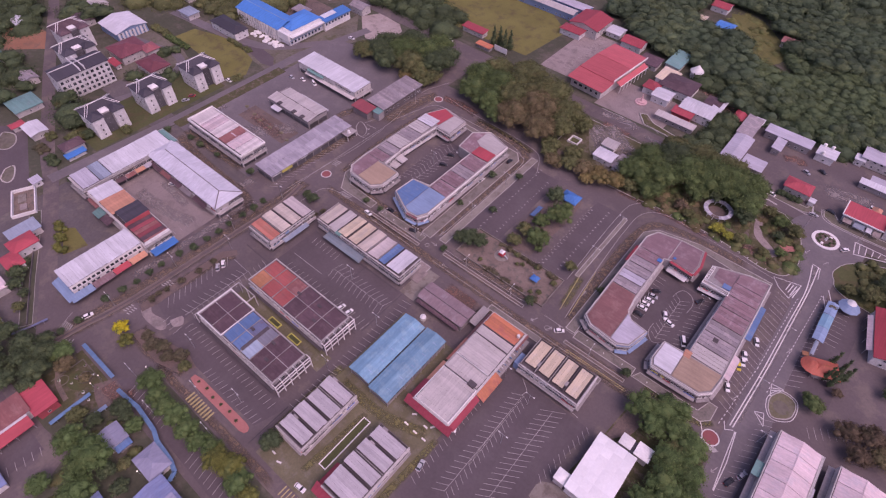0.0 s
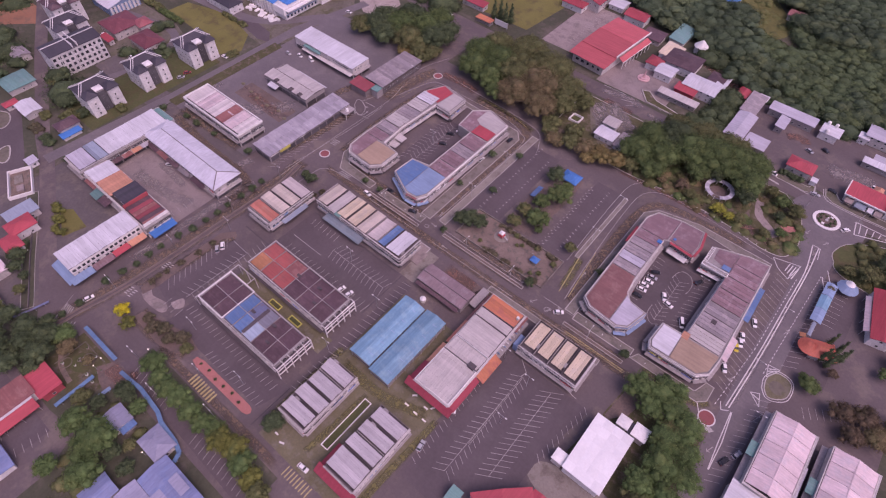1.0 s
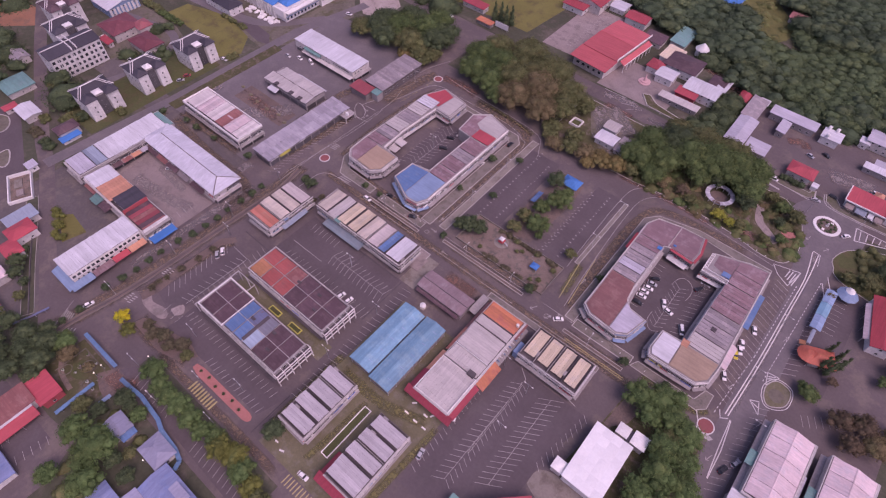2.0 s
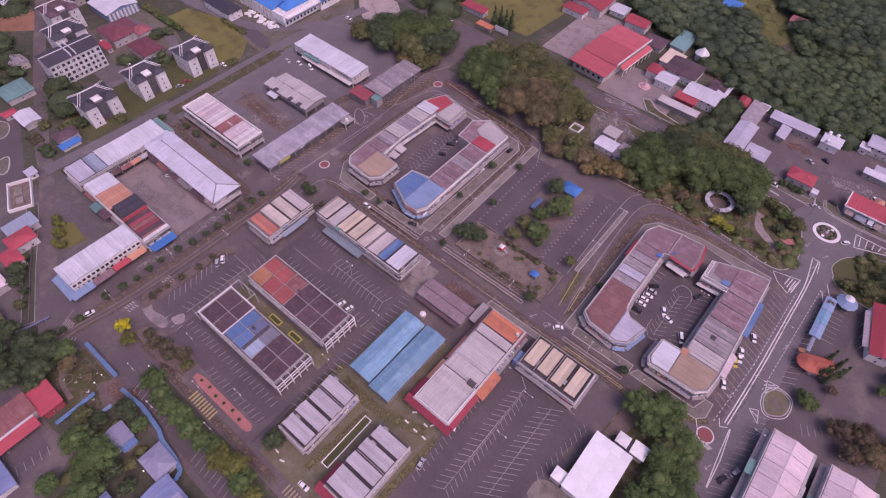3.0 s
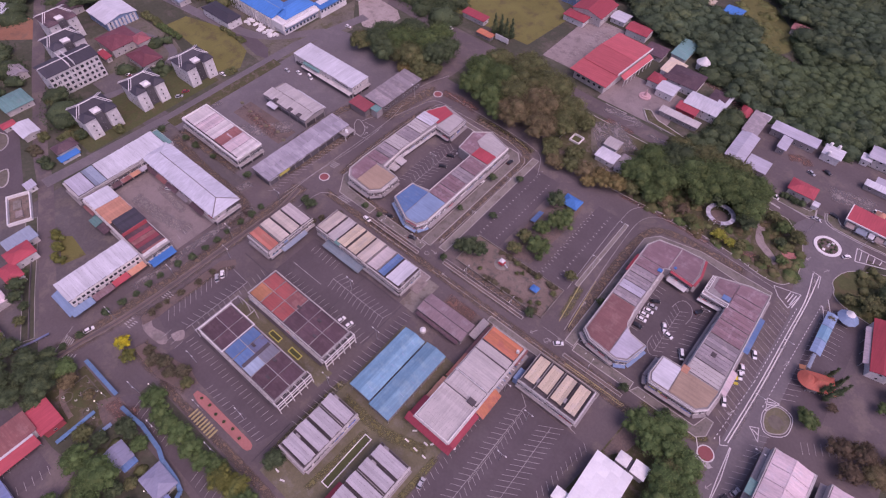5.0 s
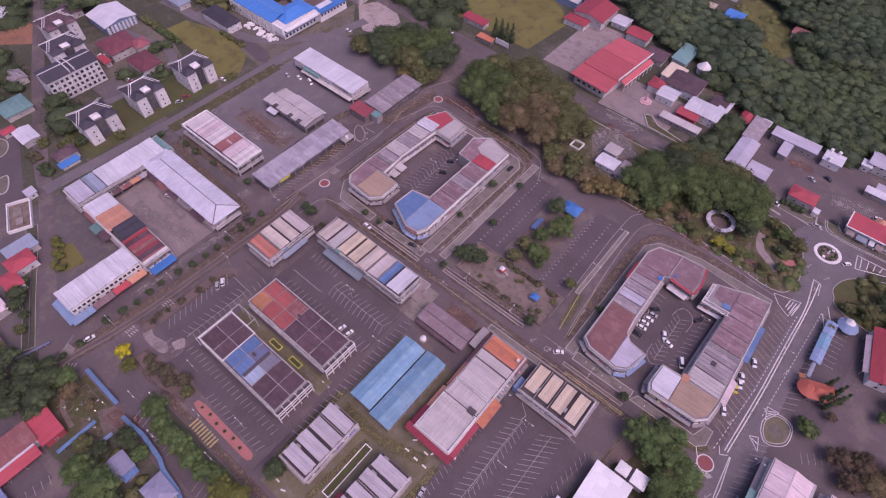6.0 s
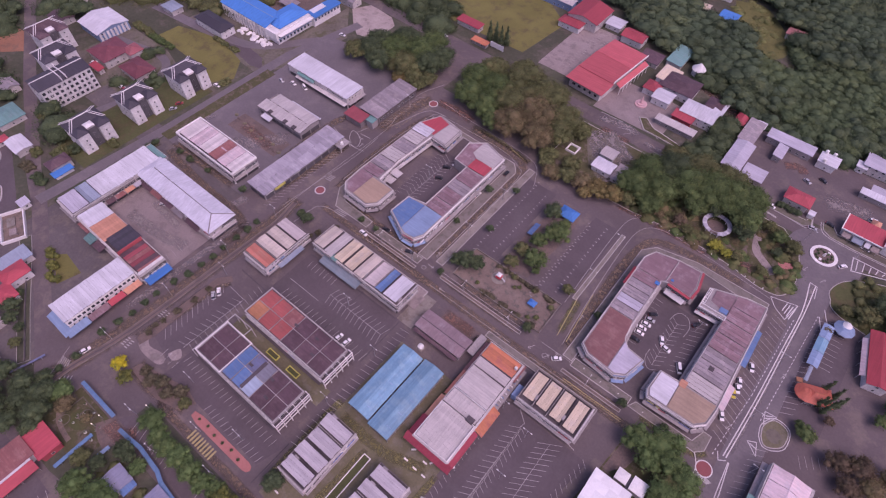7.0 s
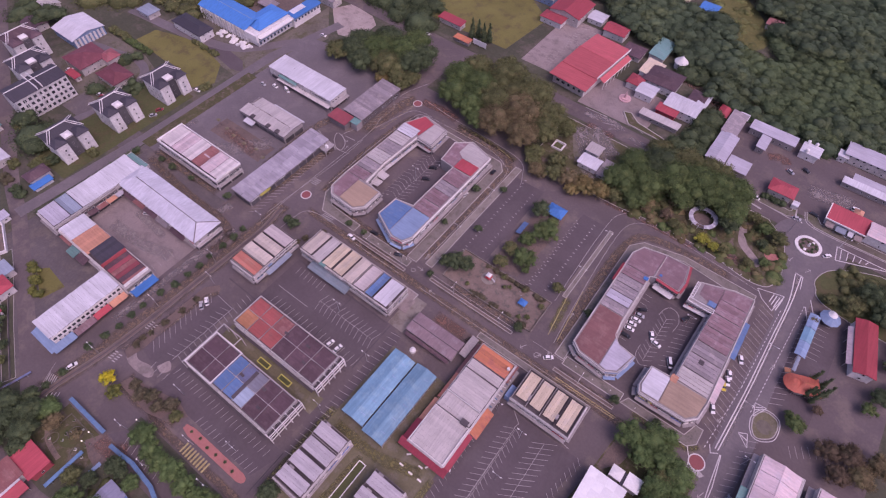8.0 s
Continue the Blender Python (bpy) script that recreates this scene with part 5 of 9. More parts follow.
for i, x in enumerate((-128.5, -116.5)):
    o2 = thing("planter", x, 48.6, "yellow-edged planting bed in the lane", "planter", "lane planters")
    part("rim", ring(bmesh.new(), 0, 6.2, 0, 2.4, 0, 0.5, 0.35), M_LIMEP, o2)
    part("bed", boxes((0.35, 5.85, 0.35, 2.05, 0, 0.35)), M_GRASS, o2)

# blue sheds
for x0, x1, y0, y1 in ((-86, -75.6, 54.2, 86), (-75.0, -65.2, 53.2, 86.6)):
    ob = thing("market_shed", x0, y0, "long shed under a low blue sheet saddle roof", "shed", "blue sheds")
    w, d = x1 - x0, y1 - y0
    part("roof", gable(bmesh.new(), 0, w, 0, d, 5.0, 6.1, "y", 0.15), R_BLUE, ob)
    part("ridge_cap", boxes((w / 2 - 0.25, w / 2 + 0.25, 0, d, 6.05, 6.16)), R_BLUE, ob)
    part("wall", ring(bmesh.new(), 0.6, w - 0.6, 0.6, d - 0.6, 0, 2.2, 0.2), M_WALLG, ob)
    part("gable_panel", solid(bmesh.new(), [(0.5, 0.5, 3.9), (w - 0.5, 0.5, 3.9), (w - 0.5, 0.5, 4.9), (w / 2, 0.5, 5.8), (0.5, 0.5, 4.9), (0.5, 0.62, 3.9), (w - 0.5, 0.62, 3.9), (w - 0.5, 0.62, 4.9), (w / 2, 0.62, 5.8), (0.5, 0.62, 4.9)], ((0, 1, 2, 3, 4), (9, 8, 7, 6, 5), (1, 0, 5, 6))), R_BLUE, ob)
    post = mesh_of("post", boxes((-0.12, 0.12, -0.12, 0.12, 0, 5.0)), M_STEEL)
    for i in range(8):
        for x in (0.45, w - 0.45):
            piece("post", post, ob, pose(x, 0.5 + (d - 1) * i / 7, 0))
    vent = mesh_of("roof_light", boxes((-0.12, 0.12, -1.4, 1.4, 0, 0.06)), R_BLUEL)
    for i in range(5):
        piece("roof_light", vent, ob, pose(w * 0.7, d * (0.12 + 0.19 * i), 5.72, 0, 12, 90))

# market block with a red skirt roof
R_CRIM = roofing("deep_crimson_sheet_roof", (0.275, 0.044, 0.062), "y", fine=0.1, big=0.15)
ob, w, d = body("market_block", -58.6, -42.6, 60.2, 108.6, 8.0, M_WALL, "long block with pale flat roofs over a red skirt roof")
rz = [(0.6, 16.5, R_GREY_Y, 0), (16.9, 23.5, R_GREY_Y, 0.25), (24.2, 35.5, R_GREY_X, 0.5), (35.9, 40.2, R_GREY_X, 0.2), (40.6, 47.6, R_ORANGE, 0.5)]
for a, b, m, o in rz:
    sheets(ob, 0.7, w - 0.6, a, b, 8.0 + o, 8.5 + o, "w", m)
for y in (16.7, 23.8, 35.7, 40.4):
    part("party_wall", boxes((0.4, w - 0.4, y - 0.15, y + 0.15, 7.4, 9.2)), M_WALLW if y > 20 and y < 30 else M_DECK, ob)
part("stair_head", boxes((11.6, 14.6, 16.2, 18.4, 7.4, 9.5)), M_DECK, ob)
part("parapet", ring(bmesh.new(), 0.2, w - 0.2, 0.2, 16.6, 7.9, 8.75, 0.25), M_TRIMW, ob)
bm = bmesh.new()
shed(bm, -2.6, w + 2.4, -2.6, 0, 5.2, 7.8, "n"), shed(bm, w, w + 2.4, 0, 15.5, 5.2, 7.8, "w"), shed(bm, -2.6, 0, 0, 9, 5.2, 7.6, "e")
part("skirt_roof", bm, R_CRIM, ob, "deep red sheet skirt roof")
part("skirt_roof", shed(bmesh.new(), -1.6, 0, 20, 32, 6.0, 7.4, "e"), R_CORAL, ob)
part("lean_to", shed(bmesh.new(), -2.4, 0, 9.2, 19.6, 4.2, 5.4, "e"), R_SALMON, ob)
part("lean_to", shed(bmesh.new(), -2.2, 0, 32.4, 48.2, 3.8, 5.0, "e"), R_MAROON2, ob)
part("skirt_roof", shed(bmesh.new(), w, w + 3.8, 15.8, 27.6, 4.6, 7.6, "w"), R_ORANGE, ob, "orange sheet skirt roof")
part("skirt_roof", boxes((-0.6, w + 1.2, 40.2, 48.8, 6.6, 6.9)), R_BROWN_X, ob)
storeys(ob, w, d, 8.0, "se", 31, 2, ac=6, over=0)
canopy(ob, "e", w, d, 4.2, 2.2, M_WALLG, 28, 48)
for i in range(9):
    part("rail_post", boxes((w + 0.2, w + 1.6, 29 + i * 1.9, 29.2 + i * 1.9, 5.4, 6.4)), M_TRIMW if i % 2 else M_WALLB, ob)
part("water_tank", tube(bmesh.new(), w - 1.4, 44.6, 9.1, 10.6, 0.7, 0.6, 10), M_TANK, ob)

settle(ob, 0.85, 8.6, -50, 84)
# four cream shops
ob, w, d = body("shop_row", -37.6, -12.4, 96.0, 110.6, 8.6, M_DIRTY, "row of four shops with cream sheet roofs")
units_x(ob, w, d, 8.6, [R_CREAM] * 4, gap=1.5, seed=8, pitch=-0.4, y0=1.6)
storeys(ob, w, d, 8.6, "se", 33, 3, ac=8)
part("side_annex", boxes((-2.4, -0.02, 0.2, 5.6, 0, 5.4)), M_WALLB, ob, "blue painted side annex")

settle(ob, 0.76, 9.1, -25, 103)
# the two rows of lilac-grey roofs with a bed between
ob, w, d = body("shop_row", -87.2, -74.4, 21.8, 47.4, 8.6, M_DIRTY, "row of four shops with pale lilac-grey roofs", group="lilac-roofed rows")
units_y(ob, w, d, 8.6, [R_ROW, R_ROW, R_ROW, R_ROW], gap=1.3, lift=0.6, x0=0.25, x1=w - 0.25, seed=6, pitch=0.5)
storeys(ob, w, d, 8.6, "se", 35, 3, ac=8, over=1.1)
settle(ob, 0.76, 9.1, -81, 34)
ob, w, d = body("shop_row", -60.8, -47.6, 18.6, 46.0, 8.6, M_DIRTY, "row of shops with lilac-grey roofs and a red skirt", group="lilac-roofed rows")
units_y(ob, w, d, 8.6, [R_ROW, R_ROW, R_ROW, R_ROW], gap=1.3, lift=0.6, x0=0.25, x1=w - 0.25, seed=7, pitch=0.5, widths=[1.5, 1, 1, 1.05])
storeys(ob, w, d, 8.6, "se", 37, 3, ac=8, over=1.1)
bm = bmesh.new()
shed(bm, -2.4, w + 1.6, -3.2, 0, 5.0, 7.8, "n"), shed(bm, -2.4, 0, 0, 8.6, 5.0, 7.8, "e")
part("skirt_roof", bm, R_CRIM, ob, "deep red sheet skirt roof")
settle(ob, 0.76, 9.1, -54, 32)
o2 = thing("planting_bed", -69.4, 23.4, "long planting bed with a pale kerb", "planter")
part("rim", ring(bmesh.new(), 0, 3.3, 0, 22, 0, 0.45, 0.35), M_TRIMW, o2)
part("bed", boxes((0.35, 2.95, 0.35, 21.65, 0, 0.3)), M_GRASS, o2)
slab = mesh_of("bench", boxes((-0.9, 0.9, -0.3, 0.3, 0.35, 0.5), (-0.8, -0.6, -0.25, 0.25, 0, 0.35), (0.6, 0.8, -0.25, 0.25, 0, 0.35)), M_TRIMW)
for x, y, a in ((-56.2, 58, 40), (-56.1, 53.5, 0), (-51.6, 53.1, 0), (-47.5, 53.1, 0), (-50, 57, 0), (-48, 58.6, 60), (-84, 16, 0), (-80, 15, 20)):
    o2 = new("bench", slab)
    o2.matrix_basis = pose(x, y, 0.07, 0, 0, a)
    tagged(o2, "white concrete bench slab on mossy paving", "bench", "white benches")

R_MAROONG = roofing("maroon_grey_weathered_roof", (0.235, 0.165, 0.175), "y", (0.275, 0.215, 0.225))
# low maroon-grey roofs north of the sheds
ob = thing("market_hall", -90, 95.6, "low hall with faded maroon-grey sheet roofs", "hall")
part("roof", shed(bmesh.new(), 1.4, 25, 0, 4.4, 4.4, 5.3, "n"), R_MAROONG, ob)
part("roof", shed(bmesh.new(), 1.4, 25, 4.5, 9.6, 4.4, 5.3, "s"), R_MAROONG, ob)
part("gutter", boxes((1.4, 25, 4.3, 4.6, 5.2, 5.4)), M_DECK, ob)
part("wall", ring(bmesh.new(), 2, 24.4, 0.6, 9, 0, 4.4, 0.2), M_WALLG, ob)
part("awning", shed(bmesh.new(), 2, 24, -1.6, -0.1, 2.9, 3.3, "n"), R_DARKM_X, ob)
part("side_canopy", shed(bmesh.new(), 25.2, 28.4, 5, 15, 3.0, 3.6, "w"), M_WALLG, ob)


# ---- the horseshoe block round an inner court ----
def plan_block(name, pts, h, wall, label, deck=None, group=""):
    """A block over any plan (world coordinates, counter-clockwise), with a parapet of its own thickness."""
    x0, y0 = min(p[0] for p in pts), min(p[1] for p in pts)
    q = [(x - x0, y - y0) for x, y in pts]
    ob = thing(name, x0, y0, label, "shop building", group)
    part("wall", prism(q, 0, h), wall, ob)
    n = len(q)
    for i in range(n):
        bm = bmesh.new()
        a, b = Vector(q[i]), Vector(q[(i + 1) % n])
        dd = (b - a).normalized()
        o = Vector((-dd.y, dd.x)) * 0.3
        solid(bm, [(*a, h), (*b, h), (*(b + o), h), (*(a + o), h), (*a, h + 0.45), (*b, h + 0.45), (*(b + o), h + 0.45), (*(a + o), h + 0.45)],
              ((4, 5, 6, 7), (0, 1, 5, 4), (2, 3, 7, 6), (1, 2, 6, 5), (3, 0, 4, 7)))
        part("parapet", bm, M_WALL, ob)
    return ob


def top(ob, pts, z, mat, label="", thick=0.25, name="unit_roof"):
    """A flat roof sheet over a plan in world coordinates, as a part of ob."""
    x, y = ob.matrix_basis.translation[:2]
    return part(name, prism([(a - x, b - y) for a, b in pts], z - thick, z), mat, ob, label)


def laid(ob, x0, x1, y0, y1, z, mat, fall="e"):
    """A nearly flat unit roof of sheets, in world coordinates."""
    ox, oy = ob.matrix_basis.translation[:2]
    return sheets(ob, x0 - ox, x1 - ox, y0 - oy, y1 - oy, z - 0.15, z + 0.15, fall, mat, step=1.9, seam=0.06)


def edge(ob, p, q, z, kind, mat, n=None, h=1.0, seed=0):
    """Things along one wall from p to q in world coordinates (the outside lies to the right hand)."""
    x, y = ob.matrix_basis.translation[:2]
    a, b = Vector((p[0] - x, p[1] - y)), Vector((q[0] - x, q[1] - y))
    L = (b - a).length
    ang = math.degrees(math.atan2(b.y - a.y, b.x - a.x))
    rnd = random.Random(seed)

    def at(s, zz, off=0.02):
        c = a + (b - a) * (s / L)
        return pose(c.x, c.y, zz, 0, 0, ang) @ pose(0, -off, 0)

    if kind == "windows":
        k = n or max(1, int(L / 2.0))
        for i in range(k):
            piece("window", window_mesh(1.3, 1.3, mat), ob, at(L * (i + 0.5) / k, z, 0.21))
    elif kind == "canopy":
        part("canopy", shed(bmesh.new(), 0, L, -h, 0, z - 0.3, z, "n", 0.18), mat, ob).matrix_basis = at(0, 0)
    elif kind == "shops":
        k = n or max(1, round(L / 6.1))
        u = L / k
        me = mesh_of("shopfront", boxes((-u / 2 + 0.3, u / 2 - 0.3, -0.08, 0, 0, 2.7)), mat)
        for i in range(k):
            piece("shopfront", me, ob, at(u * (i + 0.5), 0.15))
    elif kind == "signs":
        k = n or max(1, round(L / 5))
        u = L / k
        for i in range(k):
            ww = u * rnd.uniform(0.5, 0.98)
            part("signboard", boxes((-ww / 2, ww / 2, -0.22, 0, 0, h * rnd.uniform(0.7, 1.2))), rnd.choice(mat), ob).matrix_basis = at(u * (i + 0.5), z, 0.04)
    elif kind == "band":
        part("band", boxes((0, L, -0.2, 0, 0, h)), mat, ob).matrix_basis = at(0, z)
    elif kind == "ac":
        for i in range(n):
            piece("air_conditioner", AC_MESH, ob, at(rnd.uniform(0.5, L - 0.5), z))


def dress(ob, p, q, h, seed, sign=MUTED, over=1.6, can=None, wins=True, ac=2):
    edge(ob, p, q, 0, "shops", M_SHOP)
    edge(ob, p, q, 3.5, "canopy", can or M_WALLG, h=over)
    if wins:
        edge(ob, p, q, 3.95, "band", M_DIRTY, h=2.1)
        edge(ob, p, q, 4.4, "windows", M_FRAME)
    edge(ob, p, q, h - 0.7, "canopy", M_LEDGE, h=0.35)
    if sign:
        edge(ob, p, q, 3.55, "signs", sign, h=0.75, seed=seed)
    if ac and math.dist(p, q) > 4:
        edge(ob, p, q, 3.8, "ac", None, n=ac, seed=seed + 9)


# west horseshoe: west arm
P = [(-161.4, 127.4), (-147, 126.8), (-143, 131.2), (-143, 142.6), (-153.2, 143.6), (-154.4, 158), (-153, 183.6), (-143, 183), (-143.4, 197.4), (-159.4, 199.6), (-164.6, 189), (-165.6, 142), (-165, 131.6)]
ob = plan_block("shop_block", P, 7.6, M_WALLG, "long curved-end shop block with grey and red unit roofs", group="horseshoe blocks")
top(ob, [(-160.8, 128.6), (-157, 128.4), (-157, 143), (-164.6, 143), (-164, 132)], 8.0, R_MAROON_X)
top(ob, [(-156.6, 128.4), (-147.4, 127.8), (-144, 131.4), (-144, 142), (-156.6, 142)], 8.2, R_TAN)
rows = [(143.4, 149, R_MAROON_X), (149.4, 156, R_MID_X), (156.5, 164.6, R_GREY_X), (165, 172.8, R_MID_X), (173.2, 180.6, R_GREY_X), (181, 188.2, R_WHITE_X)]
for i, (a, b, m) in enumerate(rows):
    laid(ob, -164.8, -154.6 + 0.4 * (i % 2), a, b, 8.05 + 0.22 * (i % 3), m)
top(ob, [(-164, 188.8), (-153, 185), (-151.8, 196.6), (-159.2, 198.6)], 8.3, R_RED)
top(ob, [(-152.6, 184.2), (-144, 183.8), (-144.4, 196.6), (-151.4, 197.2)], 8.1, R_GREY_X)
for i in (0, 1, 2, 3, 4, 5, 6, 7):
    dress(ob, P[i], P[i + 1], 7.6, 60 + i, can=M_LEDGE if i in (4, 5) else None, sign=[SIGNS[0], SIGNS[5], M_DIRTY, M_SHOP, M_WALLB] if i in (4, 5) else MUTED)
edge(ob, P[4], P[5], 7.3, "band", M_TRIMW, h=0.35), edge(ob, P[5], P[6], 7.3, "band", M_TRIMW, h=0.35)
for i in (12, 0, 1, 2):
    edge(ob, P[i], P[(i + 1) % 13], 7.3, "band", M_LEDGE, h=0.4)
part("porch", boxes((12.4, 16.6, 20, 24.4, 3.2, 3.5)), M_WALL, ob)
part("porch_roof", shed(bmesh.new(), 11.4, 17, 24.6, 29, 4.6, 5.2, "w"), R_GREY_X, ob)

settle(ob, 0.8, 8.1, -154, 163)
# west horseshoe: east arm
P = [(-135.4, 132), (-122, 125.4), (-116, 126), (-113.6, 131), (-113.6, 194.8), (-127.4, 198.8), (-135, 192.4), (-133.4, 178.4), (-125.4, 177.6), (-125.4, 146), (-134.8, 144)]
ob = plan_block("shop_block", P, 8.2, M_WALLG, "long shop block with blue, maroon, red and pale roofs", group="horseshoe blocks")
top(ob, [(-134.6, 132.4), (-124.8, 127.6), (-124.8, 144.6), (-134, 143.6)], 8.6, R_BLUED)
top(ob, [(-124.4, 127.4), (-121.6, 126.4), (-116.6, 126.8), (-114.4, 131), (-114.4, 144.6), (-124.4, 144.6)], 8.75, R_BLUEL)
rows = [(145, 152.4, R_MAROON_X), (152.8, 160.6, R_MAROON_X), (161, 167.4, R_MID_X), (167.8, 177, R_MAROON_X)]
for i, (a, b, m) in enumerate(rows):
    laid(ob, -124.4, -114.4 - 0.2 * (i % 2), a, b, 8.6 + 0.2 * (i % 2), m, "w")
top(ob, [(-124.8, 178), (-114.4, 178), (-114.4, 185.2), (-124.8, 185.2)], 9.0, R_RED)
top(ob, [(-124.8, 185.6), (-114.4, 185.6), (-114.4, 194), (-127, 197.6), (-128.6, 196.4), (-128.6, 188)], 8.7, R_GREY_X)
top(ob, [(-132.8, 179), (-125.2, 178.4), (-125.2, 187.6), (-129, 188.2), (-129, 196.2), (-134.2, 192)], 8.5, R_MAROON_X)
for i in (0, 1, 2, 3):
    dress(ob, P[i], P[i + 1], 8.2, 80 + i, can=M_WALLG if i == 3 else R_BLUEL, over=1.8 if i == 3 else 1.6, ac=7)
edge(ob, P[3], P[4], 8.0, "band", M_TRIMW, h=0.5)
for i in (0, 1, 2):
    edge(ob, P[i], P[i + 1], 6.4, "band", (M_WALLB, SIGNS[1], SIGNS[0])[i], h=1.2)
edge(ob, (-113.6, 127), (-113.6, 146), 4.0, "signs", [SIGNS[0], SIGNS[0], M_WALLB], h=1.8, seed=4)
edge(ob, (-113.6, 146), (-113.6, 194), 6.2, "signs", [SIGNS[0], SIGNS[5], M_WALLG, M_DIRTY], n=16, h=0.9, seed=14)
part("end_frame", ring(bmesh.new(), 17, 22, 60, 69, 8.2, 8.6, 0.3), M_TRIMW, ob)
part("gate_beam", boxes((1.8, 2.3, 51.4, 52, 3.6, 4.6)), M_TRIMW, ob)

settle(ob, 0.8, 8.7, -122, 163)
# east horseshoe: west arm
P = [(-30, 131.4), (-26, 128.4), (-13.4, 127.2), (-9.4, 129.8), (-6.8, 140.4), (-14.4, 141.4), (-17.4, 144.4), (-18.2, 152), (-18.4, 179.6), (-15.6, 180.6), (-5, 179.6), (-4.4, 186), (-6.2, 195.6), (-17, 195.2), (-27.6, 192.8), (-30.4, 187)]
ob = plan_block("shop_block", P, 7.8, M_WALLG, "long shop block with weathered maroon and grey streaked roofs", group="horseshoe blocks")
top(ob, [(-29.2, 131.8), (-25.8, 129.4), (-17, 128.6), (-17, 143.6), (-18.8, 152), (-18.8, 153.4), (-29.4, 153.4)], 8.2, R_MAROON2)
top(ob, [(-16.6, 128.4), (-13.6, 128.2), (-10, 130.4), (-7.8, 139.8), (-14.2, 140.8), (-16.6, 142.8)], 8.4, R_LILAC)
rows = [(153.8, 158.4, R_MID_X), (158.7, 163.4, R_LILAC), (163.7, 168.6, R_MID_X), (168.9, 173.4, R_MID_X), (173.7, 179, R_MAROON_X)]
for i, (a, b, m) in enumerate(rows):
    laid(ob, -29.5, -18.9 - 0.2 * (i % 2), a, b, 8.2 + 0.15 * (i % 2), m)
top(ob, [(-29.6, 179.4), (-18.8, 179.4), (-17.4, 181), (-17.2, 194.4), (-27.2, 192), (-29.7, 186.6)], 8.25, R_MAROON_X)
top(ob, [(-16.8, 181.2), (-5.8, 180.4), (-5.4, 186), (-7, 194.8), (-16.8, 194.4)], 8.4, R_MAROON_X)
for i in (9, 10, 11):
    edge(ob, P[i], P[i + 1], 6.8, "band", R_RED, h=1.7)
    edge(ob, P[i], P[i + 1], 8.35, "canopy", R_RED, h=1.1)
edge(ob, P[15], P[0], 6.8, "band", M_WALL, h=1.0)
edge(ob, (-30.3, 178), (-30.3, 169), 7.0, "band", R_RED, h=1.6)
edge(ob, (-30.4, 179), (-30.4, 168), 8.3, "canopy", R_RED, h=1.0)
for i in (0, 1, 2, 3, 4, 5, 6, 7, 9, 10):
    dress(ob, P[i], P[i + 1], 7.8, 100 + i, can=M_WALLB if i in (2, 3) else None, ac=3)
for i in (1, 2, 3):
    edge(ob, P[i], P[i + 1], 6.6, "band", M_WALLB if i > 1 else M_WALL, h=0.9)
part("tarp", boxes((10, 12, 49, 50.8, 8.4, 8.9)), R_BLUEV, ob)
part("tarp", boxes((15, 16.2, 55, 56, 8.4, 8.9)), R_BLUEV, ob)
edge(ob, (-15, 180.5), (-6, 179.7), 3.8, "canopy", M_WALLW, h=3.0)
part("ridge_cap", boxes((13.4, 13.7, 53, 67, 8.4, 8.7)), M_WALL, ob)

settle(ob, 0.78, 8.3, -22, 163)
# east horseshoe: east arm
P = [(-0.8, 131), (0.6, 127.8), (19.4, 128.4), (23, 132.2), (23.8, 140), (22.8, 196.8), (14, 195.8), (0, 190.8), (-0.8, 178.8), (10.2, 179.4), (9.5, 156), (9.2, 141.6), (-0.2, 141)]
ob = plan_block("shop_block", P, 7.8, M_WALLG, "long shop block with weathered maroon-grey streaked roofs", group="horseshoe blocks")
top(ob, [(0, 131.4), (1.2, 128.8), (8, 129), (8, 140.6), (0.4, 140.4)], 8.5, R_WHITE_X)
top(ob, [(8.4, 129), (19, 129.4), (22.2, 132.8), (22.9, 140), (22.9, 141.2), (8.4, 140.8)], 8.2, R_TAN)
rows = [(141.8, 148.6, R_GREY_X), (149, 156.4, R_MID_X), (156.8, 163, R_MID_X), (163.4, 171.8, R_MAROON_X), (172.2, 179.4, R_MAROON_X)]
for i, (a, b, m) in enumerate(rows):
    laid(ob, 9.8 + 0.1 * i, 22.6 - 0.2 * (i % 2), a, b, 8.2 + 0.08 * (i % 2), m, "w")
laid(ob, 10.6, 22.2, 179.8, 187.6, 8.3, R_MAROON_X, "w")
top(ob, [(2.2, 184.4), (10.3, 182), (10.3, 193.3), (2.2, 190.8)], 8.25, R_MAROON_X)
top(ob, [(10.6, 187.9), (22.1, 187.9), (22, 195.8), (14, 194.8), (10.6, 193.5)], 8.3, R_MAROON_X)
part("side_hut", shed(bmesh.new(), 8.6, 11.4, 12, 15, 8.4, 9.0, "n", 0.5), R_SALMON, ob)
part("front_frame", ring(bmesh.new(), 0, 11.4, 50.6, 53.0, 7.9, 8.5, 0.28), M_TRIMW, ob)
part("front_frame", ring(bmesh.new(), 0, 1.6, 53.6, 62.4, 7.9, 8.5, 0.25), M_TRIMW, ob)
for i in range(5):
    part("frame_tie", boxes((0.25, 1.35, 55.0 + i * 1.5, 55.2 + i * 1.5, 8.2, 8.4)), M_TRIMW, ob)
part("roof_walk", boxes((1.8, 10, 53.4, 57.6, 7.9, 8.2)), M_WALLG, ob)
part("tarp", boxes((7.6, 11, 53.6, 56.2, 8.2, 8.8)), R_BLUED, ob)
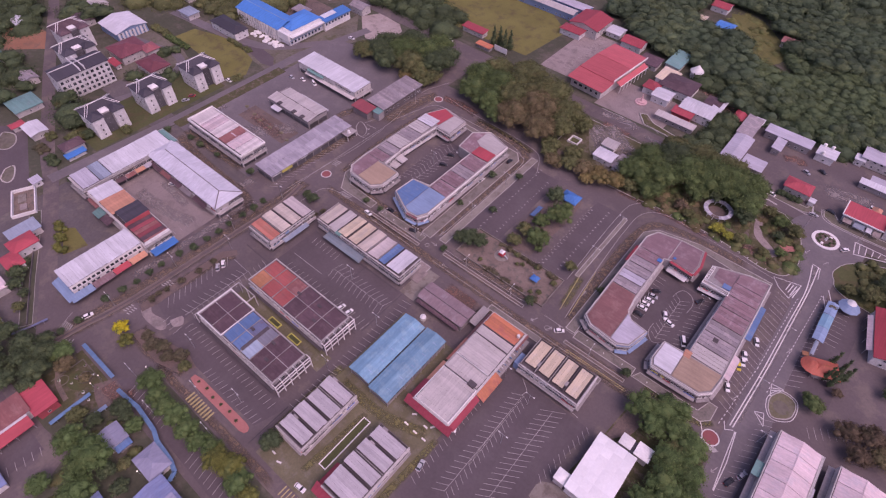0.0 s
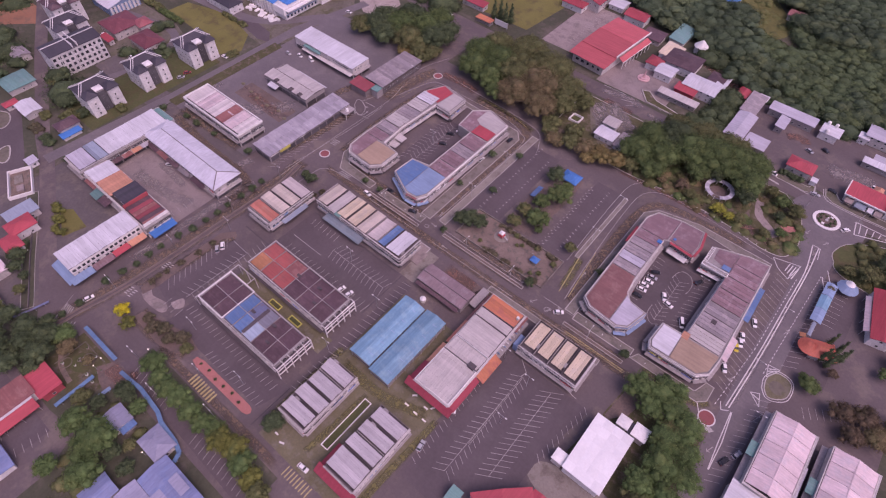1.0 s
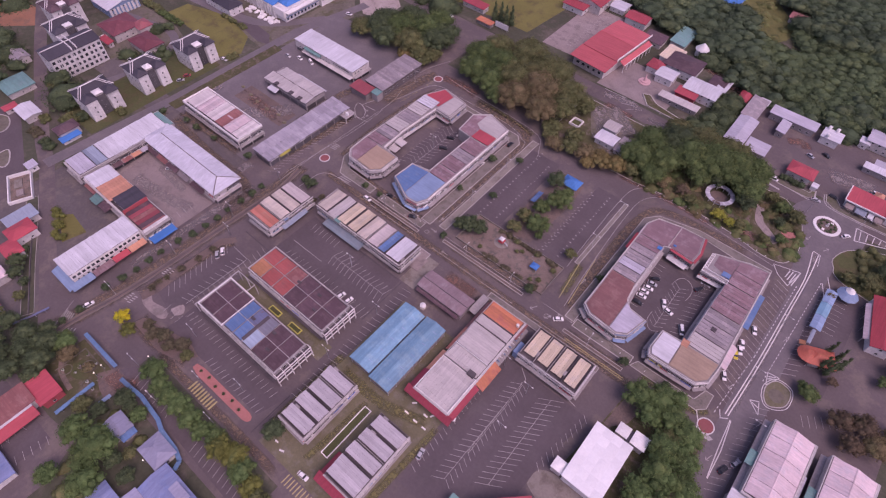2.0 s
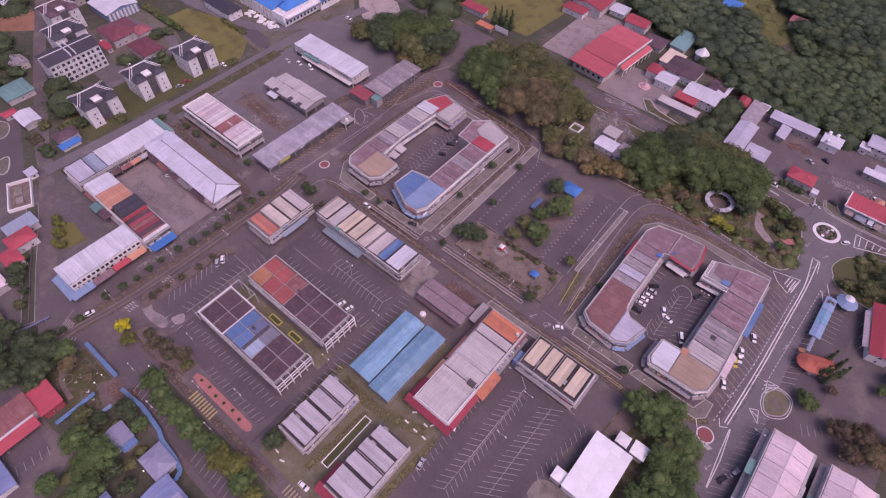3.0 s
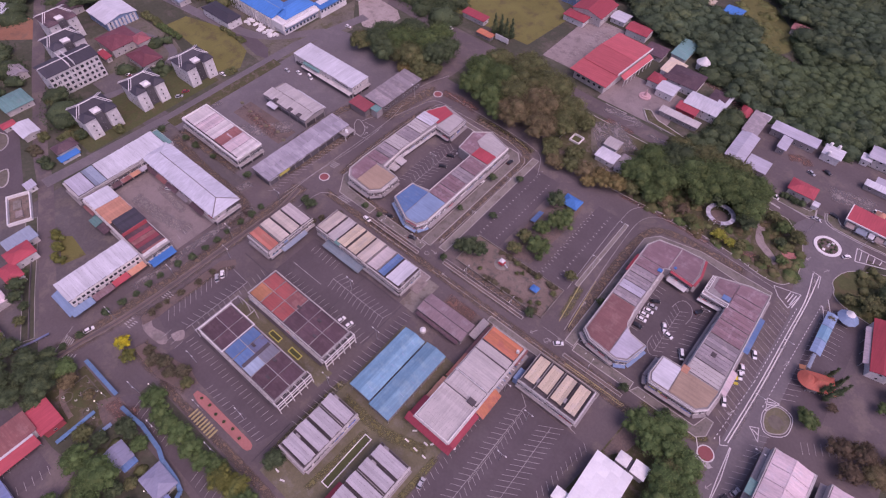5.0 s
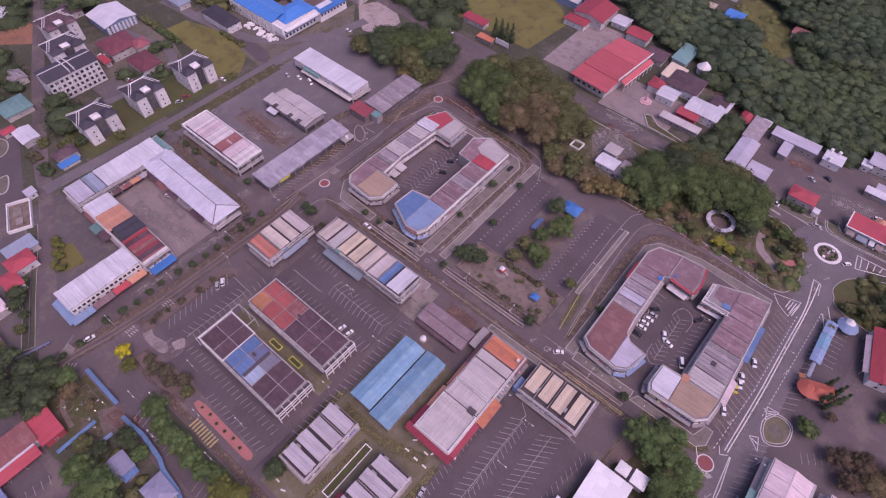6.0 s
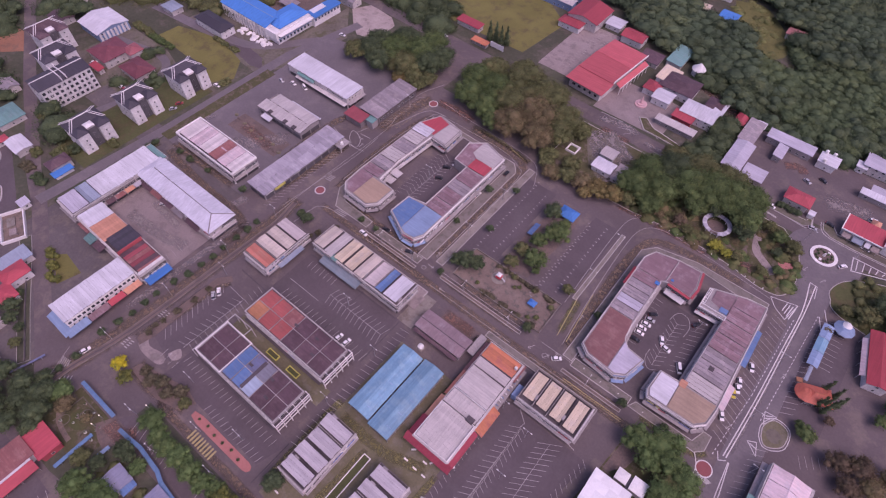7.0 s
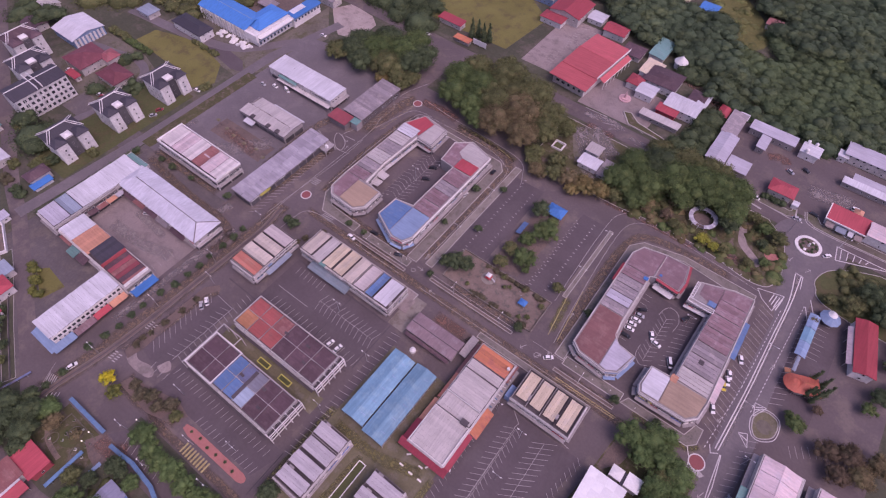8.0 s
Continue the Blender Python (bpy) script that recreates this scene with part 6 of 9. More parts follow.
for i in (12, 0, 1, 2, 3, 8, 9, 10, 11):
    dress(ob, P[i], P[(i + 1) % 13], 7.8, 120 + i, can=M_WALLW if i == 8 else None, ac=3)
dress(ob, P[4], P[5], 7.8, 140, sign=[SIGNS[5], SIGNS[2], SIGNS[0], SIGNS[5]], ac=6)
for i in (0, 1, 2):
    edge(ob, P[i], P[i + 1], 7.2, "band", M_TRIMW, h=0.5)
edge(ob, (1.4, 127.8), (7.6, 128), 4.6, "signs", [SIGNS[3]], n=2, h=1.0)
edge(ob, P[12], P[0], 5.4, "band", SIGNS[0], h=0.9)
edge(ob, P[12], P[0], 4.2, "band", SIGNS[2], h=1.0)
edge(ob, (23.5, 166), (23.1, 186), 4.1, "canopy", R_BLUED, h=2.8)
part("balcony_roof", shed(bmesh.new(), 24.5, 27.0, 14, 26, 6.2, 7.4, "w"), R_PINK, ob)
part("roof_hatch", boxes((15, 17, 25.6, 27.6, 8.2, 8.7)), M_DECK, ob)


settle(ob, 0.78, 8.3, 14, 163)
# ---- long buildings west of the avenue ----
R_WINE = roofing("wine_red_sheet_roof", (0.27, 0.065, 0.075), "y")
R_HIP = roofing("blue_grey_white_sheet_roof", (0.45, 0.445, 0.49), "y", (0.41, 0.41, 0.45))
ob, w, d = body("shophouse_terrace", -260, -246, 35.4, 85.6, 7.6, M_WALL, "long terrace with a white sheet roof")
sheets(ob, 0.4, w - 0.5, 0.5, 8.6, 7.9, 8.5, "w", R_LILAC)
sheets(ob, 0.2, w - 0.2, 9, 14.6, 8.1, 8.5, "w", R_SLATE)
sheets(ob, 0.4, w - 0.2, 15, 46.8, 7.9, 8.7, "w", R_WHITE_X)
sheets(ob, 1.0, w + 0.4, 47.2, 50, 7.7, 7.9, "w", R_GREEN)
storeys(ob, w, d, 7.6, "se", 41, 2, ac=8, signs=[SIGNS[1], SIGNS[0], SIGNS[3], SIGNS[5]])
for a, b, m in ((14.6, 19, R_DARKM_X), (19.4, 24, R_BROWN_X), (24.4, 29, R_SALMON), (29.4, 33, R_LILAC)):
    canopy(ob, "e", w, d, 4.3, 2.8, m, a, b, 0.6)
ob, w, d = body("shophouse_terrace", -248, -190.6, 69.6, 83.4, 7.4, M_WALLG, "long building with a pale hipped sheet roof")
part("roof", hip(bmesh.new(), -0.8, w + 1.2, -0.8, d + 0.8, 7.5, 9.4, 7.4), R_HIP, ob)
part("ridge_cap", boxes((6.4, w - 6, d / 2 - 0.15, d / 2 + 0.15, 9.3, 9.5)), M_DIRTY, ob)
for s in (-1, 1):
    bm = solid(bmesh.new(), [(w - 6.4, d / 2, 9.36), (w - 5.8, d / 2, 9.36), (w + 1.2, d / 2 + s * (d / 2 + 0.8), 7.56), (w + 0.6, d / 2 + s * (d / 2 + 0.8), 7.56),
                             (w - 6.4, d / 2, 9.48), (w - 5.8, d / 2, 9.48), (w + 1.2, d / 2 + s * (d / 2 + 0.8), 7.7), (w + 0.6, d / 2 + s * (d / 2 + 0.8), 7.7)],
               ((4, 5, 6, 7), (0, 1, 5, 4), (1, 2, 6, 5), (2, 3, 7, 6), (3, 0, 4, 7)))
    part("hip_cap", bm, M_DIRTY, ob)
storeys(ob, w, d, 7.4, "se", 43, 2, ac=8, signs=[SIGNS[5], SIGNS[1], SIGNS[0]])
for a, b, m in ((3, 12, R_DARKM_X), (12.4, 20, R_BROWN_X), (20.4, 29, R_DARKM_X), (30, 38, R_MID_X), (40, 50, R_DARKM_X)):
    canopy(ob, "s", w, d, 4.2, 2.4, m, a, b, 0.6)
ob, w, d = body("shophouse_terrace", -243.2, -193.6, 36, 48.4, 7.6, M_WALL, "terrace with white, orange, dark and red roofs")
sheets(ob, 0.3, 10.6, 0.3, d - 0.3, 7.9, 8.6, "s", R_WHITE_X)
sheets(ob, 11, 23.4, 0.3, d - 0.3, 8.1, 8.8, "s", R_SALMON)
sheets(ob, 23, 33.4, 1.4, d + 0.2, 9.0, 9.4, "s", R_DARK)
part("upper_storey", boxes((23.4, 33, 1.6, d, 7.4, 8.9)), M_WALLW, ob)
for i, m in enumerate((R_DARKM_X, R_WINE, R_BROWN_X, R_WINE, R_DARKM_X, R_BROWN_X)):
    sheets(ob, 34 + i * 2.6, 36.5 + i * 2.6, 0.8, d - 0.8, 7.6 + 0.12 * (i % 2), 8.2, "s", m)
part("gable_wall", boxes((33.4, 33.8, 0.3, d - 0.3, 7.4, 9.6)), M_WALLR, ob)
part("gable_wall", boxes((49.15, 49.55, 0.3, d - 0.3, 7.6, 9.0)), M_WALLW, ob)
storeys(ob, w, d, 7.6, "se", 45, 2, ac=8)
canopy(ob, "s", w, d, 4.4, 4.4, R_GREEN, 9, 15, 0.6, "faded teal sheet awning"), canopy(ob, "s", w, d, 4.4, 4.0, R_DARKM_X, 15.5, 22, 0.6), canopy(ob, "s", w, d, 4.6, 1.8, R_BROWN_X, 0, 8.5)
canopy(ob, "e", w, d, 4.0, 4.4, R_BLUEV, 0.5, 12, 0.6, "bright blue tarpaulin awning")
ob, w, d = body("shophouse_terrace", -207, -195.6, 4, 35.2, 8.6, M_WALL, "long white-roofed building with coloured canopies")
sheets(ob, -0.2, w + 0.1, -0.2, d + 0.2, 8.9, 9.6, "w", R_WHITE_X)
part("window_band", boxes((w, w + 0.14, 0, d, 5.7, 8.55)), M_TRIMW, ob, "white painted upper wall")
for i in range(15):
    piece("window", window_mesh(1.35, 1.25, M_SHOP), ob, face_pose("e", w, d, 1.2 + 2.05 * i, 6.3, 0.16))
windows(ob, "e", w, d, (3.9,), 2.0, (1.2, 1.2)), windows(ob, "s", w, d, (3.9, 6.4), 2.0, (1.2, 1.2))
shopfronts(ob, "e", w, d), shopfronts(ob, "s", w, d)
canopy(ob, "s", w, d, 4.2, 3.6, R_BLUEL, -2, w + 2, 1.0, "pale blue sheet canopy"), canopy(ob, "e", w, d, 4.2, 3.6, R_BLUEL, -2.5, 7, 0.8, "pale blue sheet canopy")
canopy(ob, "e", w, d, 4.0, 3.2, R_MAROON_X, 7.3, 16, 0.7), canopy(ob, "e", w, d, 4.1, 3.0, R_RED, 16.3, 23.4, 0.7), canopy(ob, "e", w, d, 4.0, 3.0, R_SALMON, 23.7, 31, 0.7)
canopy(ob, "w", w, d, 4.0, 3.0, R_BLUEL, 20, d, 0.8)

R_PALE = roofing("pale_cream_pink_roof", (0.55, 0.495, 0.48), "x")
R_STALL = roofing("lilac_grey_weathered_roof", (0.31, 0.285, 0.32), "x", (0.36, 0.33, 0.36))
# low buildings north of the terraces
ob, w, d = body("shophouse_terrace", -257, -211.4, 99, 114.2, 7.0, M_WALLW, "long flat building with pinkish white and red roofs")
for a, b, m in ((0.6, 9, R_PALE), (9.2, 17, R_PINK), (17.2, 25, R_PALE), (25.2, 31.6, R_BROWN_X), (31.8, 38.6, R_PINK), (38.8, 45.2, R_PALE)):
    sheets(ob, a, b, 1.4, d - 0.6, 7.2, 7.5, "n", m)
for x, y, a, b in ((27, 8, 4, 0.7), (32, 6, 0.8, 4)):
    part("roof_stain", boxes((x, x + a, y, y + b, 7.5, 7.72)), M_DECK if x < 20 else R_PINK, ob)
part("parapet_cap", ring(bmesh.new(), -0.2, w + 0.2, -0.2, d + 0.2, 7.0, 7.9, 0.5), M_TRIMW, ob)
storeys(ob, w, d, 7.0, "se", 47, 2, ac=6, signs=None, over=1.4)
ob, w, d = body("warehouse", -243.6, -210, 142, 155.6, 5.2, M_WALLG, "low warehouse with grey stepped sheet roofs")
sheets(ob, -0.4, w + 0.4, -0.4, 6.4, 5.4, 6.2, "n", R_GREY_Y)
sheets(ob, 2, w + 0.4, 6.6, d + 0.4, 5.8, 6.4, "s", R_GREY_Y)
for x in (8, 20, 27):
    # dark blocks on the eave draw the shade of openings; the roof is uncut
    part("roof_gap", boxes((x, x + 2.4, -0.6, 1.8, 5.2, 6.0)), M_DECK, ob)
part("lean_to", shed(bmesh.new(), 5, 12, -3.6, -0.5, 3, 3.6, "n"), R_WHITE_X, ob)
part("lean_to", shed(bmesh.new(), 10, 33, d + 0.5, d + 2.2, 4.2, 4.6, "s"), R_WHITE_X, ob)
shopfronts(ob, "s", w, d), shopfronts(ob, "e", w, d)
ob, w, d = body("market_stalls", -203, -191.4, 101.8, 155.6, 4.2, M_WALLG, "long low building with a grey sheet roof")
sheets(ob, -0.6, w * 0.5, -0.4, d + 0.4, 4.9, 5.3, "w", R_STALL), sheets(ob, w * 0.5 + 0.1, w + 0.8, -0.4, d + 0.4, 4.6, 4.9, "w", R_STALL)
shopfronts(ob, "e", w, d, 5.4), shopfronts(ob, "s", w, d)
signboards(ob, "e", w, d, 3.2, [SIGNS[0], SIGNS[5], M_WALLG], 71, fill=0.5, h=0.6)
ob2 = part("signboard", boxes((0, 0.3, 0, 6.4, 0, 1.4)), SIGNS[3], ob, "bright yellow fascia board")
ob2.matrix_basis = pose(w + 0.85, 6, 3.0)
part("porch", boxes((w + 0.02, w + 5, 47, 54, 3.1, 3.5)), M_WALLG, ob)
for x, y in ((w + 4.6, 47.4), (w + 4.6, 53.6)):
    part("post", boxes((x - 0.15, x + 0.15, y - 0.15, y + 0.15, 0, 3.1)), M_WALL, ob)
part("water_tank", tube(bmesh.new(), w + 3, 50, 3.5, 5.0, 0.9, 0.7, 10), M_TANK, ob)
ob, w, d = body("office_block", -256, -207, 174.8, 187.8, 8.4, M_WALL, "long white-walled block with a white sheet roof")
sheets(ob, -0.2, w + 0.2, -0.2, d + 0.2, 8.8, 9.3, "n", R_WHITE_Y)
windows(ob, "s", w, d, (6.0,), 2.1, (1.6, 1.4), a=30), windows(ob, "e", w, d, (6.0,), 2.0, (1.5, 1.4)), windows(ob, "s", w, d, (3.9,), 2.1, (1.5, 1.2), a=1, b=30)
canopy(ob, "s", w, d, 4.4, 2.6, M_WALL, 8, w), canopy(ob, "s", w, d, 7.4, 1.6, R_GREEN, 9, 23, 0.6, "pale teal sheet canopy"), shopfronts(ob, "s", w, d), shopfronts(ob, "e", w, d)
canopy(ob, "e", w, d, 4.6, 2.0, M_WALLG)
settle(ob, 0.8, 9.0, -231, 181)
ob, w, d = body("shed_hall", -199, -187, 177.4, 209.6, 5.4, M_DIRTY, "low hall with a grey sheet roof")
sheets(ob, -0.8, w + 0.8, -0.6, d + 0.6, 5.6, 6.2, "w", R_MID_X)
part("wing_roof", shed(bmesh.new(), -5.4, 7.4, -8.6, -0.8, 4.6, 5.2, "n"), R_WINE, ob, "deep red sheet roof")
part("wing_wall", ring(bmesh.new(), -4.8, 6.8, -8, -0.1, 0, 4.6, 0.25), M_DIRTY, ob)
part("wing_roof", shed(bmesh.new(), 7.6, 12.6, -4.6, 3, 4.8, 5.4, "n"), R_GREEN, ob)
part("wing_wall", ring(bmesh.new(), 7.8, 12.4, -4.4, -0.1, 0, 4.6, 0.25), M_WALLG, ob)
windows(ob, "e", w, d, (1.8,), 3.0, (1.5, 1.3))


# ---- flats, houses and halls round the centre ----
def flats(x, y, w, d, h, label, rz=0.0, roof=None):
    """A walk-up block of white flats: two wings with a recessed stair between, dark hipped roof with white ridges."""
    ob = thing("apartment_block", x, y, label, "apartment block", "white walk-up flats", 0, rz)
    tile = roof or R_DARK
    q = d * 0.34
    part("wing", boxes((0, w, 0, q, 0, h)), M_WALLW, ob)
    part("wing", boxes((0, w, d - q, d, 0, h)), M_WALLW, ob)
    part("stair_core", boxes((0.5, w - 2.2, q + 0.02, d - q - 0.02, 0, h - 0.2)), M_WALL, ob)
    xr, k = w * 0.7, w * 0.3
    part("main_roof", hip(bmesh.new(), -0.7, xr, -0.7, d + 0.7, h + 0.1, h + 3.0, k), tile, ob)
    xm = (xr - 0.7) / 2
    part("ridge_cap", boxes((xm - 0.3, xm + 0.3, k - 0.9, d - k + 0.9, h + 2.9, h + 3.15)), M_TRIMW, ob)
    for ya, yb in ((k - 0.7, -0.7), (d - k + 0.7, d + 0.7)):
        for xb in (-0.7, xr):
            L = math.dist((xm, ya), (xb, yb))
            bm = shed(bmesh.new(), 0, L, -0.72, -0.46, h + 0.2, h + 3.1, "w", 0.25)
            o = part("hip_cap", shed(bm, 0, L, 0.46, 0.72, h + 0.2, h + 3.1, "w", 0.25), M_TRIMW, ob)
            o.matrix_basis = pose(xm, ya, 0, 0, 0, math.degrees(math.atan2(yb - ya, xb - xm)))
    for y0, y1 in ((0, q), (d - q, d)):
        part("wing_roof", hip(bmesh.new(), w * 0.5, w + 0.6, y0 - 0.6, y1 + 0.6, h + 0.02, h + 1.9), tile, ob)
    part("flat_roof", hip(bmesh.new(), w * 0.6, w - 1.8, q + 0.6, d - q - 0.6, h + 0.9, h + 1.9), M_TRIMW, ob)
    # dark sheet over the set-back stair front; its shade is put in as colour
    part("recess", boxes((w - 2.19, w - 2.1, q + 0.2, d - q - 0.2, 0, h - 0.4)), M_SHOP, ob, "dark sheet for the shade of the stair front")
    zs = [1.4 + 2.9 * i for i in range(int((h - 0.6) / 2.9))]
    me = window_mesh(0.95, 1.1, M_WALLW)
    for z in zs:
        for s in (q * 0.55, d - q * 0.55):
            piece("window", me, ob, face_pose("e", w, d, s, z))
        for i in range(max(2, int(w / 3))):
            piece("window", me, ob, face_pose("s", w, d, w * (i + 0.5) / max(2, int(w / 3)), z))
        piece("window", me, ob, face_pose("e", w - 2.2, d, d / 2, z))
    return ob


flats(-301.6, 62.5, 16, 17.5, 11.8, "white four-storey flats with dark roofs and white ridge lines")
flats(-301.6, 92, 16, 16.5, 11.8, "white four-storey flats with dark roofs and white ridge lines")
flats(-299.6, 122, 16, 17, 11.8, "white four-storey flats with dark roofs and white ridge lines")
flats(-366, 82, 15, 18, 14.0, "white five-storey flats with dark roofs and white ridge lines")
flats(-393, 92, 16, 17, 13.0, "white flats under dark red roofs", 0, R_DARKM_X)
ob, w, d = body("apartment_slab", -345, -331, 67.6, 96.6, 13.6, M_WALLW, "long white slab of flats with many dark windows", "apartment block")
part("roof", gable(bmesh.new(), -0.6, w + 0.6, -0.6, d / 2 - 0.1, 13.7, 15.8, "y"), R_DARK, ob)
part("roof", gable(bmesh.new(), -0.6, w + 0.6, d / 2 + 0.1, d + 0.6, 13.7, 15.8, "y"), R_DARK, ob)
part("ridge_cap", boxes((w / 2 - 0.2, w / 2 + 0.2, -0.6, d + 0.6, 15.75, 16.05)), M_TRIMW, ob)
for y in (d / 2 - 1.4, d / 2 + 1.4):
    part("fire_wall", boxes((-0.4, w + 0.5, y - 0.2, y + 0.2, 13.6, 16.1)), M_TRIMW, ob)
for z in (1.2, 4.2, 7.2, 10.2):
    for i in range(10):
        piece("window", window_mesh(1.9, 1.9, M_TRIMW), ob, face_pose("e", w, d, d * (i + 0.5) / 10, z))
windows(ob, "s", w, d, (1.4, 4.3, 7.2, 10.1), 3.6, (1.3, 1.4), M_WALLW)
for i in range(7):
    part("fin", boxes((w, w + 0.6, d * (i + 0.02) / 7, d * (i + 0.02) / 7 + 0.25, 0, 13.6)), M_WALLW, ob)


R_RUST2 = roofing("faded_pink_red_tile_roof", (0.34, 0.10, 0.11), "x", (0.30, 0.12, 0.12))
R_DARKR = roofing("dark_wine_tile_roof", (0.155, 0.048, 0.058), "x", (0.19, 0.065, 0.075))


def house(x0, x1, y0, y1, h, roof, label, rise=1.8, wall=None, kind="hip", wins="se", over=0.7, name="house", category="house", group=""):
    """A small building: walls, roof with eaves, doors and windows on the seen sides."""
    ob = thing(name, x0, y0, label, category, group)
    w, d = x1 - x0, y1 - y0
    part("wall", ring(bmesh.new(), 0, w, 0, d, 0, h - 0.15, 0.2), wall or M_WALL, ob)
    bm = bmesh.new()
    if kind == "hip":
        hip(bm, -over, w + over, -over, d + over, h, h + rise)
    elif kind == "shed_n":
        shed(bm, -over, w + over, -over, d + over, h, h + rise, "n")
    elif kind == "shed_w":
        shed(bm, -over, w + over, -over, d + over, h, h + rise, "w")
    else:
        gable(bm, -over, w + over, -over, d + over, h, h + rise, "x" if w >= d else "y")
    part("roof", bm, roof, ob)
    if kind == "gable":
        if w >= d:
            part("gable_wall", solid(bmesh.new(), [(w, 0, h - 0.15), (w, d, h - 0.15), (w, d / 2, h + rise - 0.4), (w - 0.2, 0, h - 0.15), (w - 0.2, d, h - 0.15), (w - 0.2, d / 2, h + rise - 0.4)], ((0, 1, 2), (5, 4, 3), (1, 4, 5, 2), (0, 2, 5, 3), (0, 3, 4, 1))), wall or M_WALL, ob)
        else:
            part("gable_wall", solid(bmesh.new(), [(0, 0, h - 0.15), (w, 0, h - 0.15), (w / 2, 0, h + rise - 0.4), (0, 0.2, h - 0.15), (w, 0.2, h - 0.15), (w / 2, 0.2, h + rise - 0.4)], ((0, 1, 2), (5, 4, 3), (1, 4, 5, 2), (0, 2, 5, 3), (0, 3, 4, 1))), wall or M_WALL, ob)
    for face in wins:
        windows(ob, face, w, d, [1.0] if h < 5.2 else [1.0, 3.9], 3.4, (1.1, 1.0))
    return ob


house(-360, -342, 108, 126, 5.2, R_DARKR, "red-roofed house with a broad hipped roof", 2.6)
house(-346, -337, 122, 130, 5.0, R_RUST2, "house with a bright red hipped roof", 2.2)
o2 = house(-349.6, -340.6, 102.4, 105.4, 3.0, R_RED, "low porch with a bright red roof", 0.5, kind="shed_n", name="porch", category="porch")
house(-333, -316, 112, 124, 4.6, R_DARKR, "house with a dark red-brown hipped roof", 2.4)
house(-291, -284.6, 44, 54, 4.4, R_DARKM_X, "small house with a dark maroon roof and blue annex", 1.8)
house(-284.2, -281, 43, 52, 2.2, R_BLUEV, "low blue-roofed annex of a house", 0.4, kind="shed_w", name="annex", category="annex", wall=M_WALLW)
house(-350, -336, 42, 56, 3.6, R_GREEN, "house with a faded green roof", 1.6)
house(-322, -310, 38.6, 46.6, 3.6, R_WHITE_X, "small house with a white roof", 0.9, kind="gable")
house(-329, -325, 35, 41, 3.0, R_RED, "small hut with a red roof", 0.8, name="hut", category="hut")
o2 = house(-391, -369, 120, 140.5, 5.6, R_WHITE_Y, "big white-roofed hall with blue and white walls", 2.2, M_WALLB, "gable", name="hall", category="hall")
for i in range(8):
    part("pilaster", boxes((22, 22.4, 0.6 + i * 2.5, 1.9 + i * 2.5, 0, 5.2)), M_WALLW, o2)
house(-341, -315, 171, 181, 5.4, R_DARK, "long house with a dark grey roof", 2.0, M_WALLW)
house(-371, -360, 166, 174, 3.8, R_SLATE, "house with a dark blue-grey roof", 1.6)
# big blue-roofed hall
ob = thing("town_hall", -338, 190, "large hall with vivid blue roofs and white walls", "hall")
part("wall", boxes((0, 46, 0.6, 16.6, 0, 8.0)), M_WALLW, ob)
part("wall", boxes((36, 53.4, 1.0, 29, 0, 7.6)), M_WALLW, ob)
part("wall", boxes((49, 56, 29, 52, 0, 6.4)), M_WALLW, ob)
part("roof", gable(bmesh.new(), -1, 44, 0, 17.4, 8.1, 10.6, "x"), R_BLUEV, ob, "vivid blue sheet roof")
part("roof", hip(bmesh.new(), 35, 51.4, 5, 30, 8.2, 10.4), R_BLUEV, ob, "vivid blue sheet roof")
part("roof", shed(bmesh.new(), 48.4, 57, 29.4, 53, 6.6, 7.4, "w"), R_BLUEV, ob, "vivid blue sheet roof")
part("roof_panel", shed(bmesh.new(), 48.8, 53, 32, 43, 7.1, 7.5, "w"), R_WHITE_X, ob, "white sheet roof panel")
part("ridge_cap", boxes((-1, 42, 8.5, 8.9, 10.5, 10.75)), R_BLUEL, ob)
part("balcony", boxes((44, 54.2, -0.4, 1.0, 3.6, 8.2)), M_TRIMW, ob)
part("terrace_roof", boxes((51.6, 56.4, 1.2, 28.4, 6.2, 6.6)), M_TRIMW, ob, "white flat terrace roof")
for i in range(16):
    part("pier", boxes((1.4 + i * 2.8, 2.5 + i * 2.8, -0.6, 0.58, 0, 7.6)), M_WALLW, ob)
for i in range(15):
    piece("window", window_mesh(1.3, 1.6, M_WALLB), ob, pose(3.4 + i * 2.8, 0.58, 4.4))
    piece("window", window_mesh(1.3, 1.6, M_WALLB), ob, pose(3.4 + i * 2.8, 0.58, 1.2))
for i in range(9):
    piece("window", window_mesh(1.4, 1.6, M_WALLB), ob, pose(53.43, 2.6 + i * 2.9, 4.2, 0, 0, 90))
    piece("window", window_mesh(1.4, 1.6, M_WALLB), ob, pose(53.43, 2.6 + i * 2.9, 1.2, 0, 0, 90))
for i in range(8):
    piece("window", window_mesh(1.4, 1.6, M_WALLB), ob, pose(56.03, 30.6 + i * 2.8, 3.6, 0, 0, 90))
part("band", boxes((56.02, 56.4, 29, 52, 5.2, 6.0)), M_WALLB, ob)
part("band", boxes((53.42, 53.7, 1.2, 29, 3.1, 3.5)), M_WALLB, ob)
part("court_paving", boxes((0, 48.8, 17.6, 54, 0.0, 0.12), (48.8, 48.9, 30, 52, 0, 0.12)), M_SOIL, ob, "brown paved inner court")
part("court_roof", shed(bmesh.new(), 20, 33, 30, 38, 3.4, 4.0, "n"), R_MID_X, ob)
rnd = random.Random(77)
